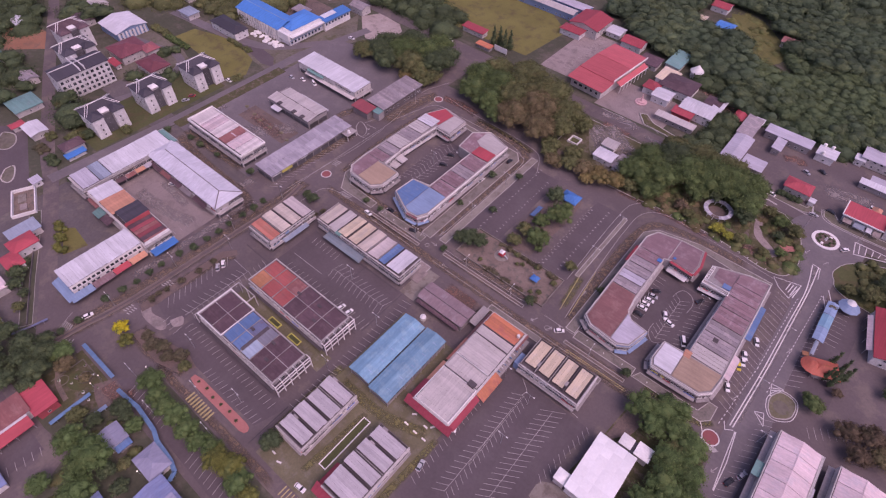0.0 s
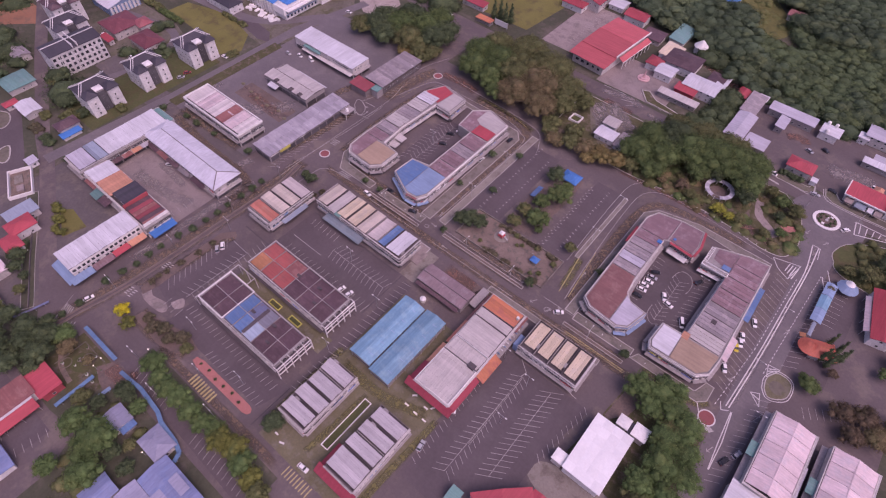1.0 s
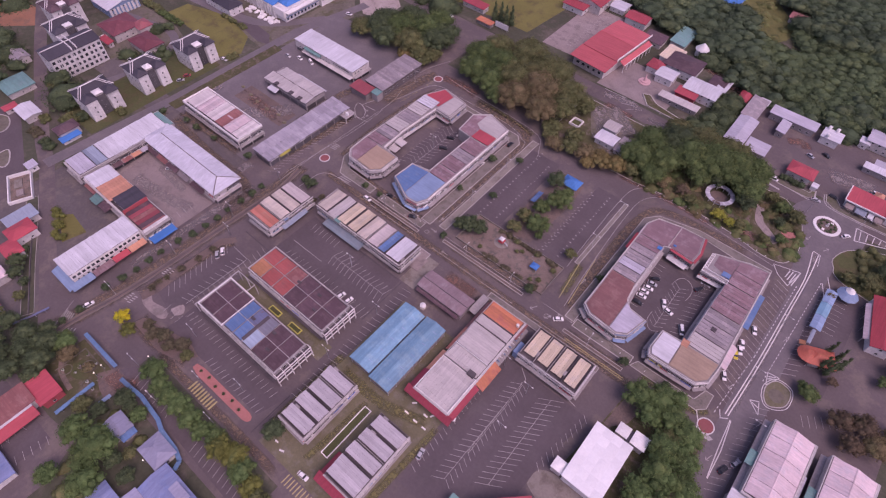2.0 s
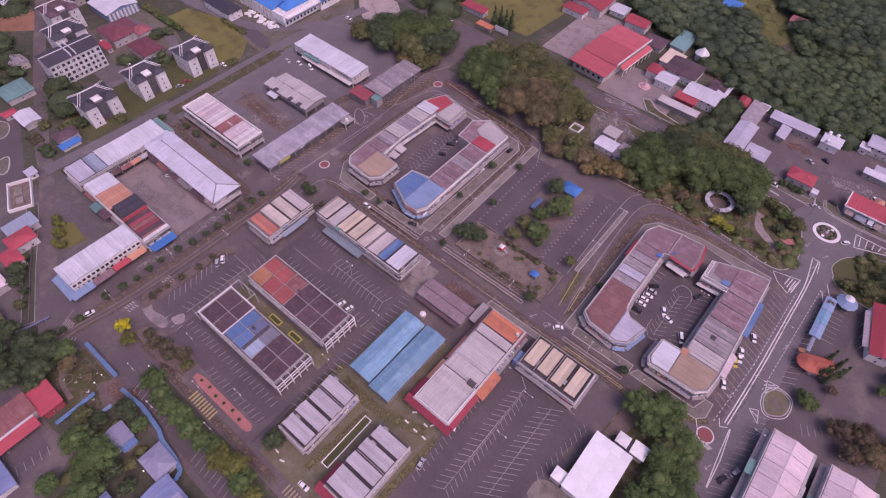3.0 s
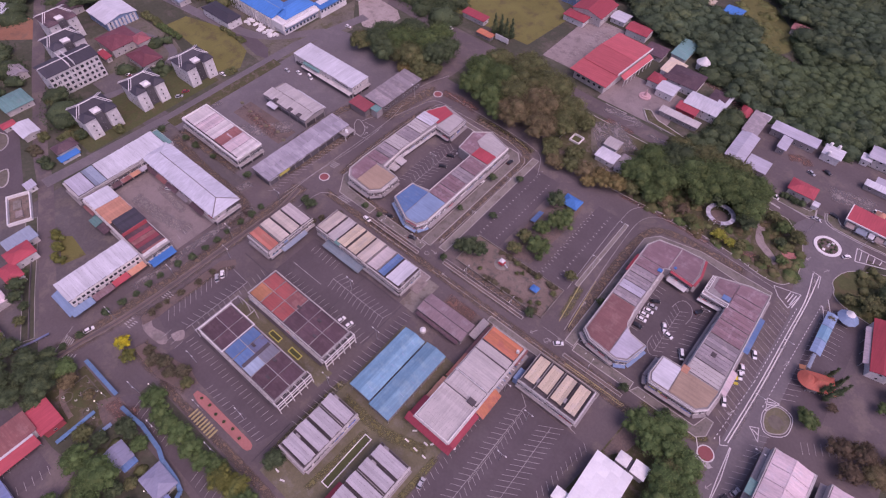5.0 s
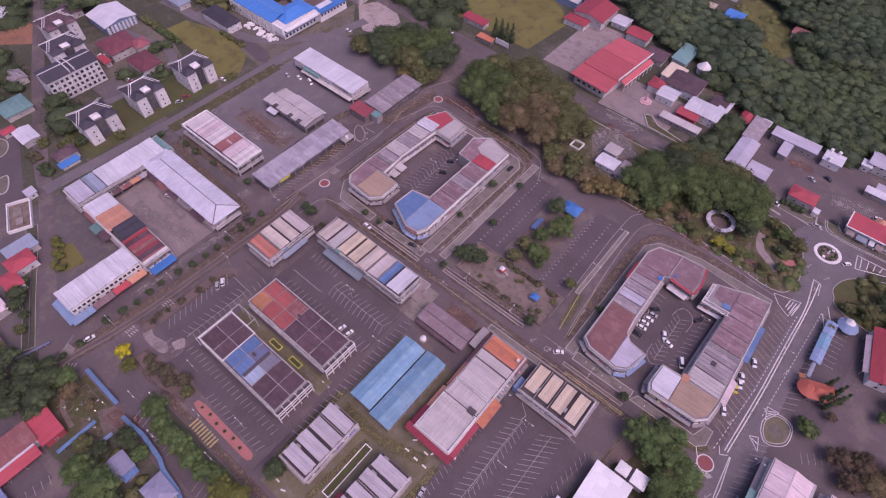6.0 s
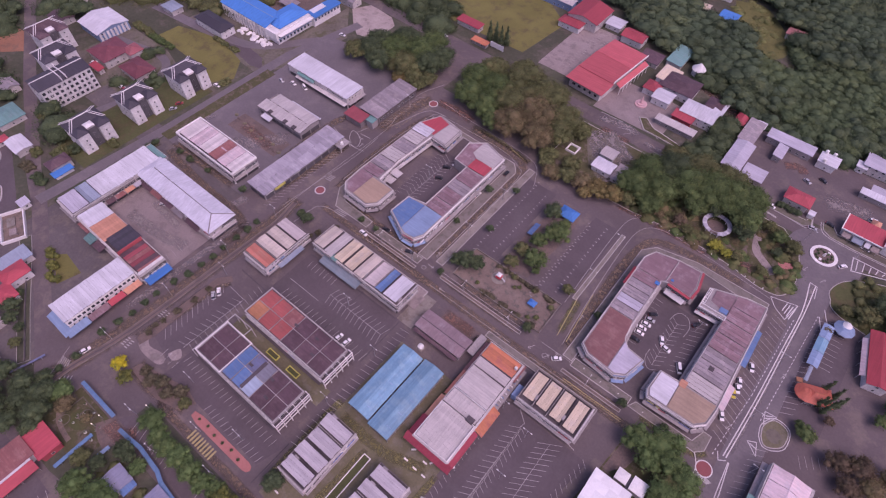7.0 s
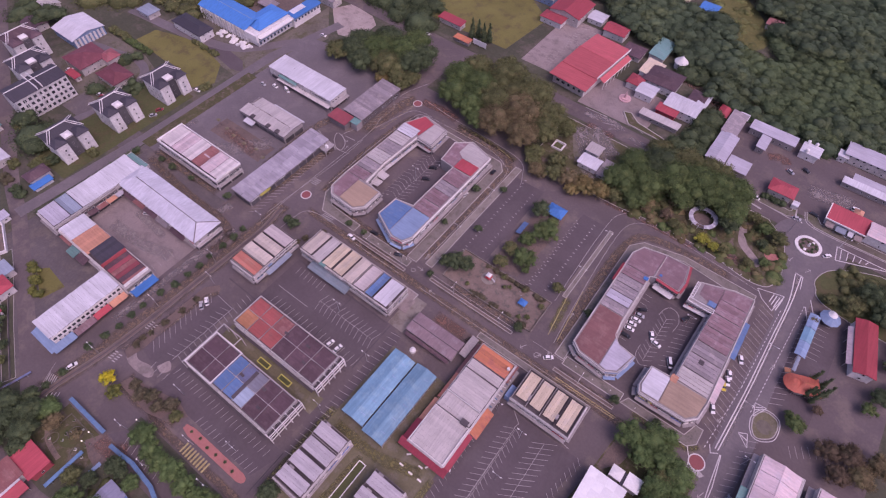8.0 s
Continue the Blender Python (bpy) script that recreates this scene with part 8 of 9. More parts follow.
part("kerb", boxes((0, 0.4, 0, 12, 0, 0.25), (0, 16, 12, 12.4, 0, 0.25)), M_BARE, ob)
# left edge
house(-243, -235, -2.6, 7.4, 4.6, R_RED, "house with a bright red roof", 1.4, M_WALLW)
house(-236.6, -227.4, -8, -2, 4.4, R_RED, "house with a red roof and pale side", 1.2, M_WALLW)
house(-250, -243.4, 0, 12, 4.0, R_SLATE, "low house with a grey-green roof", 0.8, M_WALL, "shed_w")
house(-234, -220.6, -21, -12.4, 4.2, R_PINK, "house with a faded pinkish red roof", 1.4, M_WALL)
house(-222, -208, -30, -21, 4.4, R_BROWN_X, "house with a faded red-brown roof", 1.4, M_WALL)
ob = thing("walled_plot", -279.2, 13.6, "open plot inside a white wall", "enclosure", rz=-23.5)
part("wall", ring(bmesh.new(), 0, 19, 0, 10.4, 0, 1.8, 0.5), M_TRIMW, ob)
part("ground", boxes((0.5, 18.5, 0.5, 9.9, 0, 0.1)), M_PLAY, ob)
part("slab", boxes((3, 9, 2.4, 6, 0, 0.6)), M_CONC, ob)
part("slab", boxes((11, 15, 3.4, 6.4, 0, 1.0)), M_SAND, ob)
house(-279, -274.6, 23, 26.6, 3.0, R_LILAC, "small shed with a pale roof", 0.3, M_WALLW, "shed_n", name="shed", category="shed")
house(-300, -291, 4, 9, 3.0, R_LILAC, "small shed with a pale roof", 0.3, M_WALLW, "shed_n", name="shed", category="shed")
# far north: stand, school roofs, stalls, hill houses
house(-214.6, -197.6, 283.4, 289, 3.6, R_RED, "spectator stand with a red roof", 0.6, M_WALL, "shed_n", name="stand", category="stand")
house(-194.4, -184, 273, 276.6, 2.8, R_ORANGE, "roadside stall with an orange roof", 0.3, M_WALLG, "shed_n", name="stall", category="stall")
ob = thing("billboard", -183, 277, "blank pale billboard on posts", "billboard")
part("panel", boxes((0, 10, 0, 0.3, 1.0, 4.4)), SIGNS[0], ob)
for x in (1, 5, 9):
    part("post", boxes((x, x + 0.25, 0.3, 0.55, 0, 4.4)), M_STEEL, ob)
house(-262, -165, 345, 352, 5.0, R_GREY_Y, "long school wing with a pale roof", 1.4, M_WALLB, "gable")
house(-200, -160, 356, 364, 5.0, R_LILAC, "long school wing with a pale blue roof", 1.4, M_WALLB, "gable")
house(-161, -140, 334, 356, 6.2, R_RED, "school hall with a red roof", 2.6, M_WALL, "gable")
house(-163, -148, 326, 334, 4.2, R_RED, "porch building with a red roof", 1.6, M_WALLW)
house(-84, -73, 402, 412, 4.0, R_BLUEV, "house with a vivid blue roof on the hill", 1.4, M_WALLW, "gable")
house(-98, -86, 430, 440, 4.0, R_RED, "house with a red roof on the hill", 1.6, M_WALLW, "gable")
house(-42, -32, 413, 421, 4.0, R_BROWN_X, "house with a faded red roof among trees", 1.4, M_WALL, "gable")
house(-100, -93, 405, 411, 3.6, R_CREAM, "small pale-roofed house on the hill", 1.2, M_WALL, "gable")
rnd = random.Random(5)
for i, (x, y, m, w_, d_) in enumerate(((-470, 130, R_MID_X, 14, 9), (-440, 150, R_WHITE_X, 16, 9), (-425, 130, R_GREY_X, 12, 8), (-410, 165, R_RED, 13, 9), (-400, 180, R_DARKM_X, 18, 9), (-380, 200, R_BROWN_X, 14, 9), (-370, 220, R_GREY_X, 20, 10), (-345, 235, R_DARKM_X, 14, 9), (-415, 112, R_DARKM_X, 13, 10), (-440, 84, R_WHITE_X, 10, 8), (-330, 250, R_LILAC, 18, 9), (-455, 60, R_GREY_X, 12, 8), (-410, 55, R_GREEN, 12, 8), (-372, 58, R_MID_X, 10, 8), (-310, 285, R_DARKM_X, 16, 10), (-345, 275, R_GREY_X, 18, 10), (-385, 245, R_RED, 14, 10), (-290, 250, R_MID_X, 12, 8))):
    house(x, x + w_, y, y + d_, rnd.uniform(3.6, 5.6), m, "distant house with a plain sheet roof", rnd.uniform(1.0, 2.0), M_WALL, "gable", group="outlying houses")


# ---- trees ----
L_GOLD = leafage("golden_brown_leaves", (0.165, 0.130, 0.052), (0.150, 0.135, 0.052))
L_BUSH = leafage("dull_brown_leaves", (0.098, 0.086, 0.052), (0.086, 0.084, 0.046))
L_LIME = leafage("light_yellow_green_leaves", (0.130, 0.138, 0.036), (0.098, 0.118, 0.038))
BIG = "broad old shade tree with a dense dark crown"
for i, (x, y, r, h, m) in enumerate(((-240, 214, 7, 9, L_OLIVE), (-231, 222, 9, 12, L_DARK), (-233, 230, 8.4, 11, L_DARK), (-221, 216, 8, 11, L_DARK), (-219, 230, 10, 13, L_GREEN), (-221, 240, 9, 13, L_DARK), (-206, 222, 9, 12, L_OLIVE), (-205, 237, 10, 14, L_GREEN), (-206, 249, 8, 12, L_GREEN), (-194, 232, 9, 13, L_DARK), (-194, 241, 8.4, 12, L_DARK), (-196, 218, 5.5, 8, L_OLIVE), (-190, 215, 4.5, 6, L_OLIVE), (-203, 213, 4.5, 6, L_GOLD), (-242, 218, 5, 7, L_BROWN), (-188, 222, 5, 8, L_OLIVE))):
    tree(x, y, r * 1.22, h * 1.05, m, BIG, 200 + i, leaf=0.95, density=1.0, n=20, group="wood beside the office block", base=1.6)
for i, (x, y, r, h, m) in enumerate(((-166, 240, 9, 12, L_GREEN), (-160, 226, 8.5, 11, L_GREEN), (-162, 252, 9, 12, L_OLIVE), (-152, 240, 10, 13, L_GREEN), (-148, 224, 8.5, 11, L_GREEN), (-142, 256, 11, 14, L_OLIVE), (-137, 236, 11, 13, L_OLIVE), (-129, 222, 9.5, 12, L_BROWN), (-124, 250, 12, 15, L_OLIVE), (-120, 235, 12, 14, L_BROWN), (-112, 222, 9, 12, L_BROWN), (-108, 242, 10, 13, L_OLIVE), (-105, 232, 8, 11, L_OLIVE), (-150, 266, 7, 9, L_OLIVE), (-122, 262, 5, 7, L_OLIVE), (-139, 218, 6, 8, L_GREEN), (-101, 217, 5, 6, L_OLIVE), (-96, 243, 5.5, 8, L_OLIVE))):
    tree(x, y, r * 1.22, h * 1.05, m, "broad rain tree with a brownish green crown" if m is L_BROWN else BIG, 230 + i, leaf=0.95, density=1.0, n=20, group="wood between the roads", base=1.6)
for i, (x, y, r, h, m) in enumerate(((-56, 226, 8, 11, L_GREEN), (-53, 240, 9, 12, L_GREEN), (-43, 231, 8, 12, L_GREEN), (-44, 246, 10, 14, L_DARK), (-34, 240, 10.5, 14, L_GREEN), (-33, 254, 10, 13, L_OLIVE), (-23, 246, 11, 15, L_GREEN), (-19, 258, 9, 12, L_OLIVE), (-12, 248, 10, 14, L_GREEN), (-4, 241, 8, 12, L_GREEN), (-5, 254, 8, 11, L_GREEN), (-44, 221, 6, 8, L_GREEN), (-25, 234, 6, 9, L_GREEN), (-1, 234, 5, 8, L_DARK), (-48, 258, 7, 9, L_OLIVE), (-19, 238.5, 5, 9, L_DARK))):
    tree(x, y, r * 1.22, h * 1.05, m, "large green shade tree at the park edge", 260 + i, leaf=0.85, density=1.2, n=20, group="park trees", base=1.6)
for i, (x, y, r, h, m) in enumerate(((-93, 207, 6, 6, L_BROWN), (-85, 211, 6, 6.5, L_OLIVE), (-77, 212, 6.6, 7, L_BROWN), (-69, 213, 7, 7, L_GOLD), (-61, 214, 7, 7, L_GOLD), (-73, 207, 4.6, 5, L_GOLD), (-88, 220, 6, 6, L_OLIVE), (-98, 212, 5, 5, L_OLIVE), (-54, 217, 5, 6, L_OLIVE), (-28, 222, 4, 5, L_RED), (-22, 219, 3.4, 4.4, L_OLIVE), (-8, 219, 4, 4.6, L_YELLOW), (2, 220, 3.6, 4.4, L_OLIVE), (-2, 218, 3, 4, L_YELLOW), (14, 243, 5, 6, L_GREEN), (21, 241, 5, 6, L_OLIVE), (8, 247, 4, 5, L_OLIVE), (16, 234, 3, 4, L_DARK), (20, 224, 3.4, 4, L_GREEN), (14, 219.6, 3, 3.6, L_OLIVE), (-37, 219, 3, 4, L_BROWN))):
    tree(x, y, r, h, m, "small leafy park tree with a brownish crown" if m in (L_BROWN, L_RED, L_GOLD) else "small leafy green park tree", 290 + i, leaf=0.7, density=1.5, group="low park trees", base=1.0)
for i, (x, y, r, h, m, t) in enumerate(((-68.6, 174.4, 7.4, 10, L_GREEN, "bright green tree in the car park strip"), (-73, 166, 4.6, 7, L_GREEN, "bright green tree in the car park strip"), (-68.4, 156, 6.2, 8, L_GREEN, "bright green tree in the car park strip"), (-76.4, 157.6, 4.4, 5.4, L_OLIVE, "small olive tree in the car park strip"), (-77.4, 185, 5.6, 8, L_DARK, "dark green tree beside a blue tarpaulin"), (-69, 183, 3.4, 5, L_GREEN, "dark green tree in the car park strip"), (-76.6, 149, 4.2, 5, L_OLIVE, "small olive tree in the car park strip"), (-92, 135.8, 5.6, 8, L_DARK, "dense dark tree at the playground corner"), (-95.6, 133.4, 4.2, 7, L_DARK, "dense dark tree at the playground corner"), (-87.6, 137.4, 4.6, 6.6, L_DARK, "dense dark tree at the playground corner"), (-48.5, 152.5, 3.2, 5, L_OLIVE, "small olive tree at the car park corner"), (-95.5, 158, 2.4, 4, L_DARK, "small dark tree beside the car park"), (-65, 152, 2.4, 4, L_GREEN, "small green tree beside parked bays"))):
    tree(x, y, r, h, m, t, 320 + i, leaf=0.65, density=1.8, base=1.6)
for i, (x, y, r, h, m) in enumerate(((6, 112.6, 6.4, 10, L_FRESH), (13.4, 116, 7.2, 10, L_FRESH), (12, 108.6, 6, 9, L_FRESH), (19, 112.6, 6.6, 10, L_FRESH), (17.6, 120.6, 4.4, 8, L_FRESH), (25.6, 110, 6.8, 10, L_FRESH), (21.4, 101.4, 6.6, 10, L_FRESH), (28.6, 101, 6.8, 9, L_FRESH), (24.4, 92, 7.4, 10, L_FRESH), (33, 93.6, 6.2, 9, L_FRESH), (21.4, 82.6, 6.6, 9, L_FRESH), (24, 73.6, 7, 9, L_OLIVE), (30, 83.6, 6.6, 9, L_FRESH), (22.6, 106, 5, 8, L_OLIVE), (33, 75, 6, 8, L_FRESH))):
    tree(x, y, r, h, m, "dense green tree beside the white hall", 340 + i, leaf=0.7, density=1.6, n=10, group="trees round the white hall", base=1.6)
for i, (x, y, r, h, m) in enumerate(((-138, 3.6, 5.4, 7, L_FRESH), (-131, 1.4, 4.8, 6, L_FRESH), (-125, 1, 5, 7, L_FRESH), (-118.5, 1.6, 5.2, 7, L_FRESH), (-112, 0.8, 5, 7, L_FRESH), (-105.5, 1.4, 4.8, 6, L_FRESH), (-99.4, 3, 4.4, 6, L_FRESH), (-95, 2, 5.4, 8, L_LIME), (-89, 3.4, 5.4, 8, L_LIME), (-83.4, 1.8, 5.4, 8, L_FRESH), (-77.6, 0.6, 4.8, 7, L_LIME), (-72, -1, 4.8, 7, L_OLIVE), (-158, 13, 2.8, 2.4, L_BUSH), (-153, 11.6, 3.4, 3, L_BUSH), (-149, 14, 3.4, 3, L_BUSH), (-143.6, 13, 3.2, 3, L_BUSH), (-140, 16.4, 3.6, 3.4, L_BUSH), (-135, 14.6, 3, 3, L_OLIVE), (-86.5, 17.5, 4.4, 7, L_DARK), (-166, 106, 3.4, 5, L_DARK), (-170.4, 106.6, 2.6, 4, L_DARK))):
    tree(x, y, r, h, m, "yellowish green street tree on the lane verge" if m is L_LIME else "low brownish bush on bare earth" if m is L_BUSH else "green street tree on the lane verge", 360 + i, leaf=0.6, density=2.0, n=12, group="lane trees", base=min(1.6, h * 0.2))
tree(-167.4, 8.2, 3.6, 5.6, L_BRIGHT, "small tree in bright yellow blossom", 380, leaf=0.5, density=2.6, base=1.2)
tree(-161, 6.2, 3.8, 4.4, L_LIME, "small yellow-green tree beside blossom", 381, leaf=0.5, density=2.6, base=1.0)
for i, (x, y, r, h, m) in enumerate(((-138.6, -26.6, 6.2, 8, L_FRESH), (-127.4, -25.4, 8.4, 10, L_FRESH), (-120.6, -33.4, 6.8, 8, L_FRESH), (-132, -40.6, 4.6, 7, L_FRESH), (-137, -9.4, 4, 6, L_DARK), (-127.4, -10, 3.8, 5, L_FRESH), (-133, -9.6, 3, 5, L_DARK), (-146, -21, 4, 5, L_OLIVE), (-140, -18, 3.6, 4, L_DARK), (-174, -12.4, 5.4, 7, L_FRESH), (-168, -14, 4, 6, L_BROWN), (-178, -17, 6, 9, L_DARK), (-173, -22, 6, 9, L_DARK), (-182, -24, 5, 8, L_DARK), (-188, -20, 5.6, 8, L_DARK), (-120, -24, 3.4, 5, L_DARK), (-118, -19, 2.8, 4, L_OLIVE), (-112, -24, 3.6, 5, L_DARK), (-198, -22, 5, 8, L_DARK), (-206, -24, 4, 6, L_OLIVE), (-186, -31, 5.6, 9, L_DARK), (-178, -31, 5.4, 8, L_DARK), (-193, -30, 5.4, 8, L_DARK), (-170, -27, 4.4, 7, L_DARK), (-184, -13.6, 4, 6, L_DARK), (-196, -36, 5, 8, L_DARK), (-158, -12, 2.6, 3.6, L_BROWN))):
    tree(x, y, r, h, m, "dense garden tree among low houses", 390 + i, leaf=0.65, density=2.2, n=12, group="garden trees", base=1.4)
for i, (x, y, r, h, m) in enumerate(((54.6, 156, 4.4, 6, L_GREEN), (51.6, 158.6, 2.4, 4, L_GREEN), (67, 153, 5.4, 7, L_RED), (74, 156, 5.6, 8, L_RED), (79, 150, 5.6, 8, L_BROWN), (72, 146, 5, 7, L_RED), (84, 158, 6, 8, L_BROWN), (60, 167.4, 2.4, 4, L_RED), (64, 234, 7, 9, L_DARK), (74, 240, 8, 10, L_DARK), (58, 224, 6, 8, L_OLIVE), (72, 226, 8, 10, L_DARK), (84, 232, 8, 10, L_DARK), (50, 222, 3.6, 5, L_OLIVE), (82, 214, 6, 8, L_OLIVE), (47.4, 207, 2.4, 4, L_BROWN), (78, 187, 4.6, 7, L_DARK), (83, 193, 5, 7, L_GREEN), (79, 204, 4.4, 6, L_DARK), (84, 210, 5, 7, L_DARK), (76, 180, 3.6, 5, L_GREEN))):
    tree(x, y, r, h, m, "reddish brown leafy tree" if m is L_RED else "leafy tree at the town edge", 420 + i, leaf=0.7, density=1.6, group="trees at the town edge", base=1.4)
for i, (x, y, r, h, m) in enumerate(((-225.6, -6.4, 4.6, 6, L_DARK), (-220, -9.6, 4.0, 6, L_DARK), (-213.6, -9.4, 2.6, 4, L_DARK), (-229.6, -1.2, 2.4, 4, L_DARK), (-208, -14, 3.0, 4.4, L_OLIVE), (-245, 4.4, 2.6, 4, L_DARK), (-304, 62, 4.4, 6, L_DARK), (-327, 62, 4.4, 6, L_OLIVE))):
    tree(x, y, r, h, m, "dense tree beside a house on the side road", 480 + i, leaf=0.6, density=2.2, group="west verge trees", base=1.0)
# conifers by the sports field and the food court
for i, (x, y) in enumerate(((-187, 281.6), (-183.4, 283.4), (-178.6, 282.2), (-175.6, 284), (54.6, 171.6), (56.6, 173), (59, 173.6), (60.6, 176), (58.6, 178.8), (54.8, 180), (57, 170))):
    ob = thing("conifer", x, y, "tall dark narrow conifer", "tree", "conifers")
    k9 = 1.0 if x < 0 else 0.74
    part("trunk", tube(bmesh.new(), 0, 0, -0.1, 13 * k9, 0.3, 0.06, 8), M_BARK, ob)
    rows = [(0.3 * math.sin(k * 2.1), 0.3 * math.cos(k * 1.7), (2 + k * 1.3) * k9, ((2.9 if x < 0 else 2.1) - k * (0.26 if x < 0 else 0.18)) * k9, 1.4 * k9) for k in range(10)]
    c = new("crown", leaf_mesh("crown", rows, 0.55, 2.2, L_DARK, 450 + i))
    c.parent = ob
# row of small street trees: one built, then copied
st = tree(-186, 11.2, 2.1, 3.6, L_DARK, "small round street tree on the avenue verge", 460, leaf=0.4, density=4, group="avenue trees", base=1.0)
for i, y in enumerate((-8.2, -1.2, 18, 24, 30.3, 36.2, 44.7, 51, 57.6, 63.6, 69.8, 77.4, 83.8, 89.6)):
    o2 = copy_thing(st, pose((-184.6 if y < 48 else -182.6) + 0.4 * math.sin(i * 2.3), y, 0, 0, 0, 57 * i))
    o2.scale = (0.85 + 0.25 * ((i * 7) % 5) / 5,) * 3
sb = tree(-171.7, 23.6, 2.0, 3.0, L_BUSH, "small brownish street tree beside the car park", 461, leaf=0.4, density=4, group="car park trees", base=0.9)
for i, (x, y) in enumerate(((-171.8, 30.5), (-171, 36.8), (-170, 44.6), (-169.8, 51.9), (-172.4, 27), (-156, 104), (-158, 100), (-152, 111.6), (-151, 101.6))):
    copy_thing(sb, pose(x, y, 0, 0, 0, 71 * i)).scale = (0.8 + 0.3 * ((i * 3) % 4) / 4,) * 3
for i, (x, y) in enumerate(((-110.6, 152), (-110.6, 178), (-99.6, 186), (-146, 122.6), (-137, 123), (-31.4, 150), (-5, 122.6), (12, 124.4), (-98, 124.4), (-52, 126), (-241, 94), (-250, 94), (-228, 95), (-204, 98))):
    copy_thing(st, pose(x, y, 0, 0, 0, 37 * i)).scale = (0.9 + 0.4 * ((i * 3) % 4) / 4,) * 3
# hedges
for x0, x1, y0, y1, h, m in ((-242, -236.5, 16.4, 19.4, 3.4, L_LIME), (-236.5, -230.5, 13.6, 16.6, 3.4, L_LIME), (-230.5, -224.6, 10.6, 13.6, 3.4, L_LIME), (-322, -298, 168, 170, 1.8, L_OLIVE), (-370, -352, 143, 147, 3, L_OLIVE), (-352, -330, 143, 146, 2.8, L_GREEN), (-268, -264, 36, 92, 2.2, L_DARK), (-318, -306, 56, 64, 4, L_DARK), (-300, -292, 50, 58, 3.4, L_OLIVE), (-281, -278, 142, 148, 1.6, L_OLIVE), (6, 17, 265.4, 267.6, 3.0, L_DARK), (-292, -283, 35.4, 39.4, 2.6, L_DARK), (-310, -304, 44, 48, 2.4, L_OLIVE), (-297, -291, 58, 62, 3.0, L_DARK), (-320, -312, 60, 64, 3.0, L_OLIVE), (-304, -297, 36, 40, 2.0, L_BUSH), (-287, -280, 74, 77, 2.2, L_OLIVE), (-82, -50, 144.2, 145.4, 1.0, L_BUSH), (-80, -50, 128.8, 129.6, 0.7, L_BUSH)):
    rnd = random.Random(int(x0 * 3 + y0))
    n = int((x1 - x0) * (y1 - y0) / 1.5) + 8
    rows = []
    for i in range(n):
        r = rnd.uniform(1.0, 2.0)
        rows.append((rnd.uniform(0, x1 - x0), rnd.uniform(0, y1 - y0), rnd.uniform(0.25, 0.6) * h, r, r * rnd.uniform(0.6, 0.95)))
    ob = new("hedge", leaf_mesh("hedge", rows, 0.5, 2.2, m, int(y0)))
    ob.location = (x0, y0, 0)
    tagged(ob, "dense uneven hedge of shrubs", "hedge", kind="stuff")


def forest(name, inside, x0, x1, y0, y1, step, hmin, hmax, mat, seed, label, leaf=1.1, density=0.75, skip=0.0, flat=0.5):
    """A far wood as one mass: a jittered scatter of crowns, each of a few lobes, with trunks."""
    rnd = random.Random(seed)
    rows, bm = [], bmesh.new()
    y = y0
    while y < y1:
        x = x0
        while x < x1:
            px, py = x + rnd.uniform(-0.45, 0.45) * step, y + rnd.uniform(-0.45, 0.45) * step
            if skip == 0.0 and hmin > 3 and inside(x, y):
                rows.append((x, y, hmin - step * 0.45, step * 0.9, step * 0.34))
            if inside(px, py) and rnd.random() > skip:
                wave = 0.5 + 0.3 * math.sin(px * 0.09 + 1.3 * math.sin(py * 0.05)) + 0.2 * math.sin(py * 0.13 + px * 0.04)
                h = hmin + (hmax - hmin) * max(0, min(1, wave + rnd.uniform(-0.3, 0.3)))
                r = step * (0.62 + 0.75 * rnd.random() ** 1.6)
                rows.append((px, py, h - r * flat, r, r * flat))
                for k in range(4):
                    a = rnd.random() * 6.2832
                    q = r * rnd.uniform(0.36, 0.62)
                    rows.append((px + r * 0.66 * math.cos(a), py + r * 0.66 * math.sin(a), h - r * flat * rnd.uniform(0.8, 1.5), q, q * flat * 1.2))
                tube(bm, px, py, -0.1, h - r * 0.5, 0.3, 0.12, 5)
            x += step
        y += step
    ob = new(name, leaf_mesh(name, rows, leaf, density, mat, seed, low=-0.25, core=0.84))
    tagged(ob, label, "woodland", kind="stuff")
    t = part("trunk", bm, M_BARK, ob)


def hill_a(x, y):
    return y > 352 - 0.28 * (x + 94) - 6 * math.sin(x * 0.05) and y > 322 + 0.32 * max(0, x) + (x < -94) * 20 and not (-102 < x < -68 and 396 < y < 446) and not (-45 < x < -28 and 409 < y < 424) and not (-92 < x < -78 and 330 < y < 358)


def clear(x, y):
    return abs(x - (-0.62 * (y - 407) - 53)) < 15 and 374 < y < 446


L_HILLO = leafage("hill_shrub_leaves", (0.135, 0.150, 0.054), (0.16, 0.150, 0.06))
def scrub(x, y):
    return hill_a(x, y) and not clear(x, y) and x > -28 - (y - 328) * 0.43 and y < 400 - 0.12 * x + 5 * math.sin(x * 0.11)


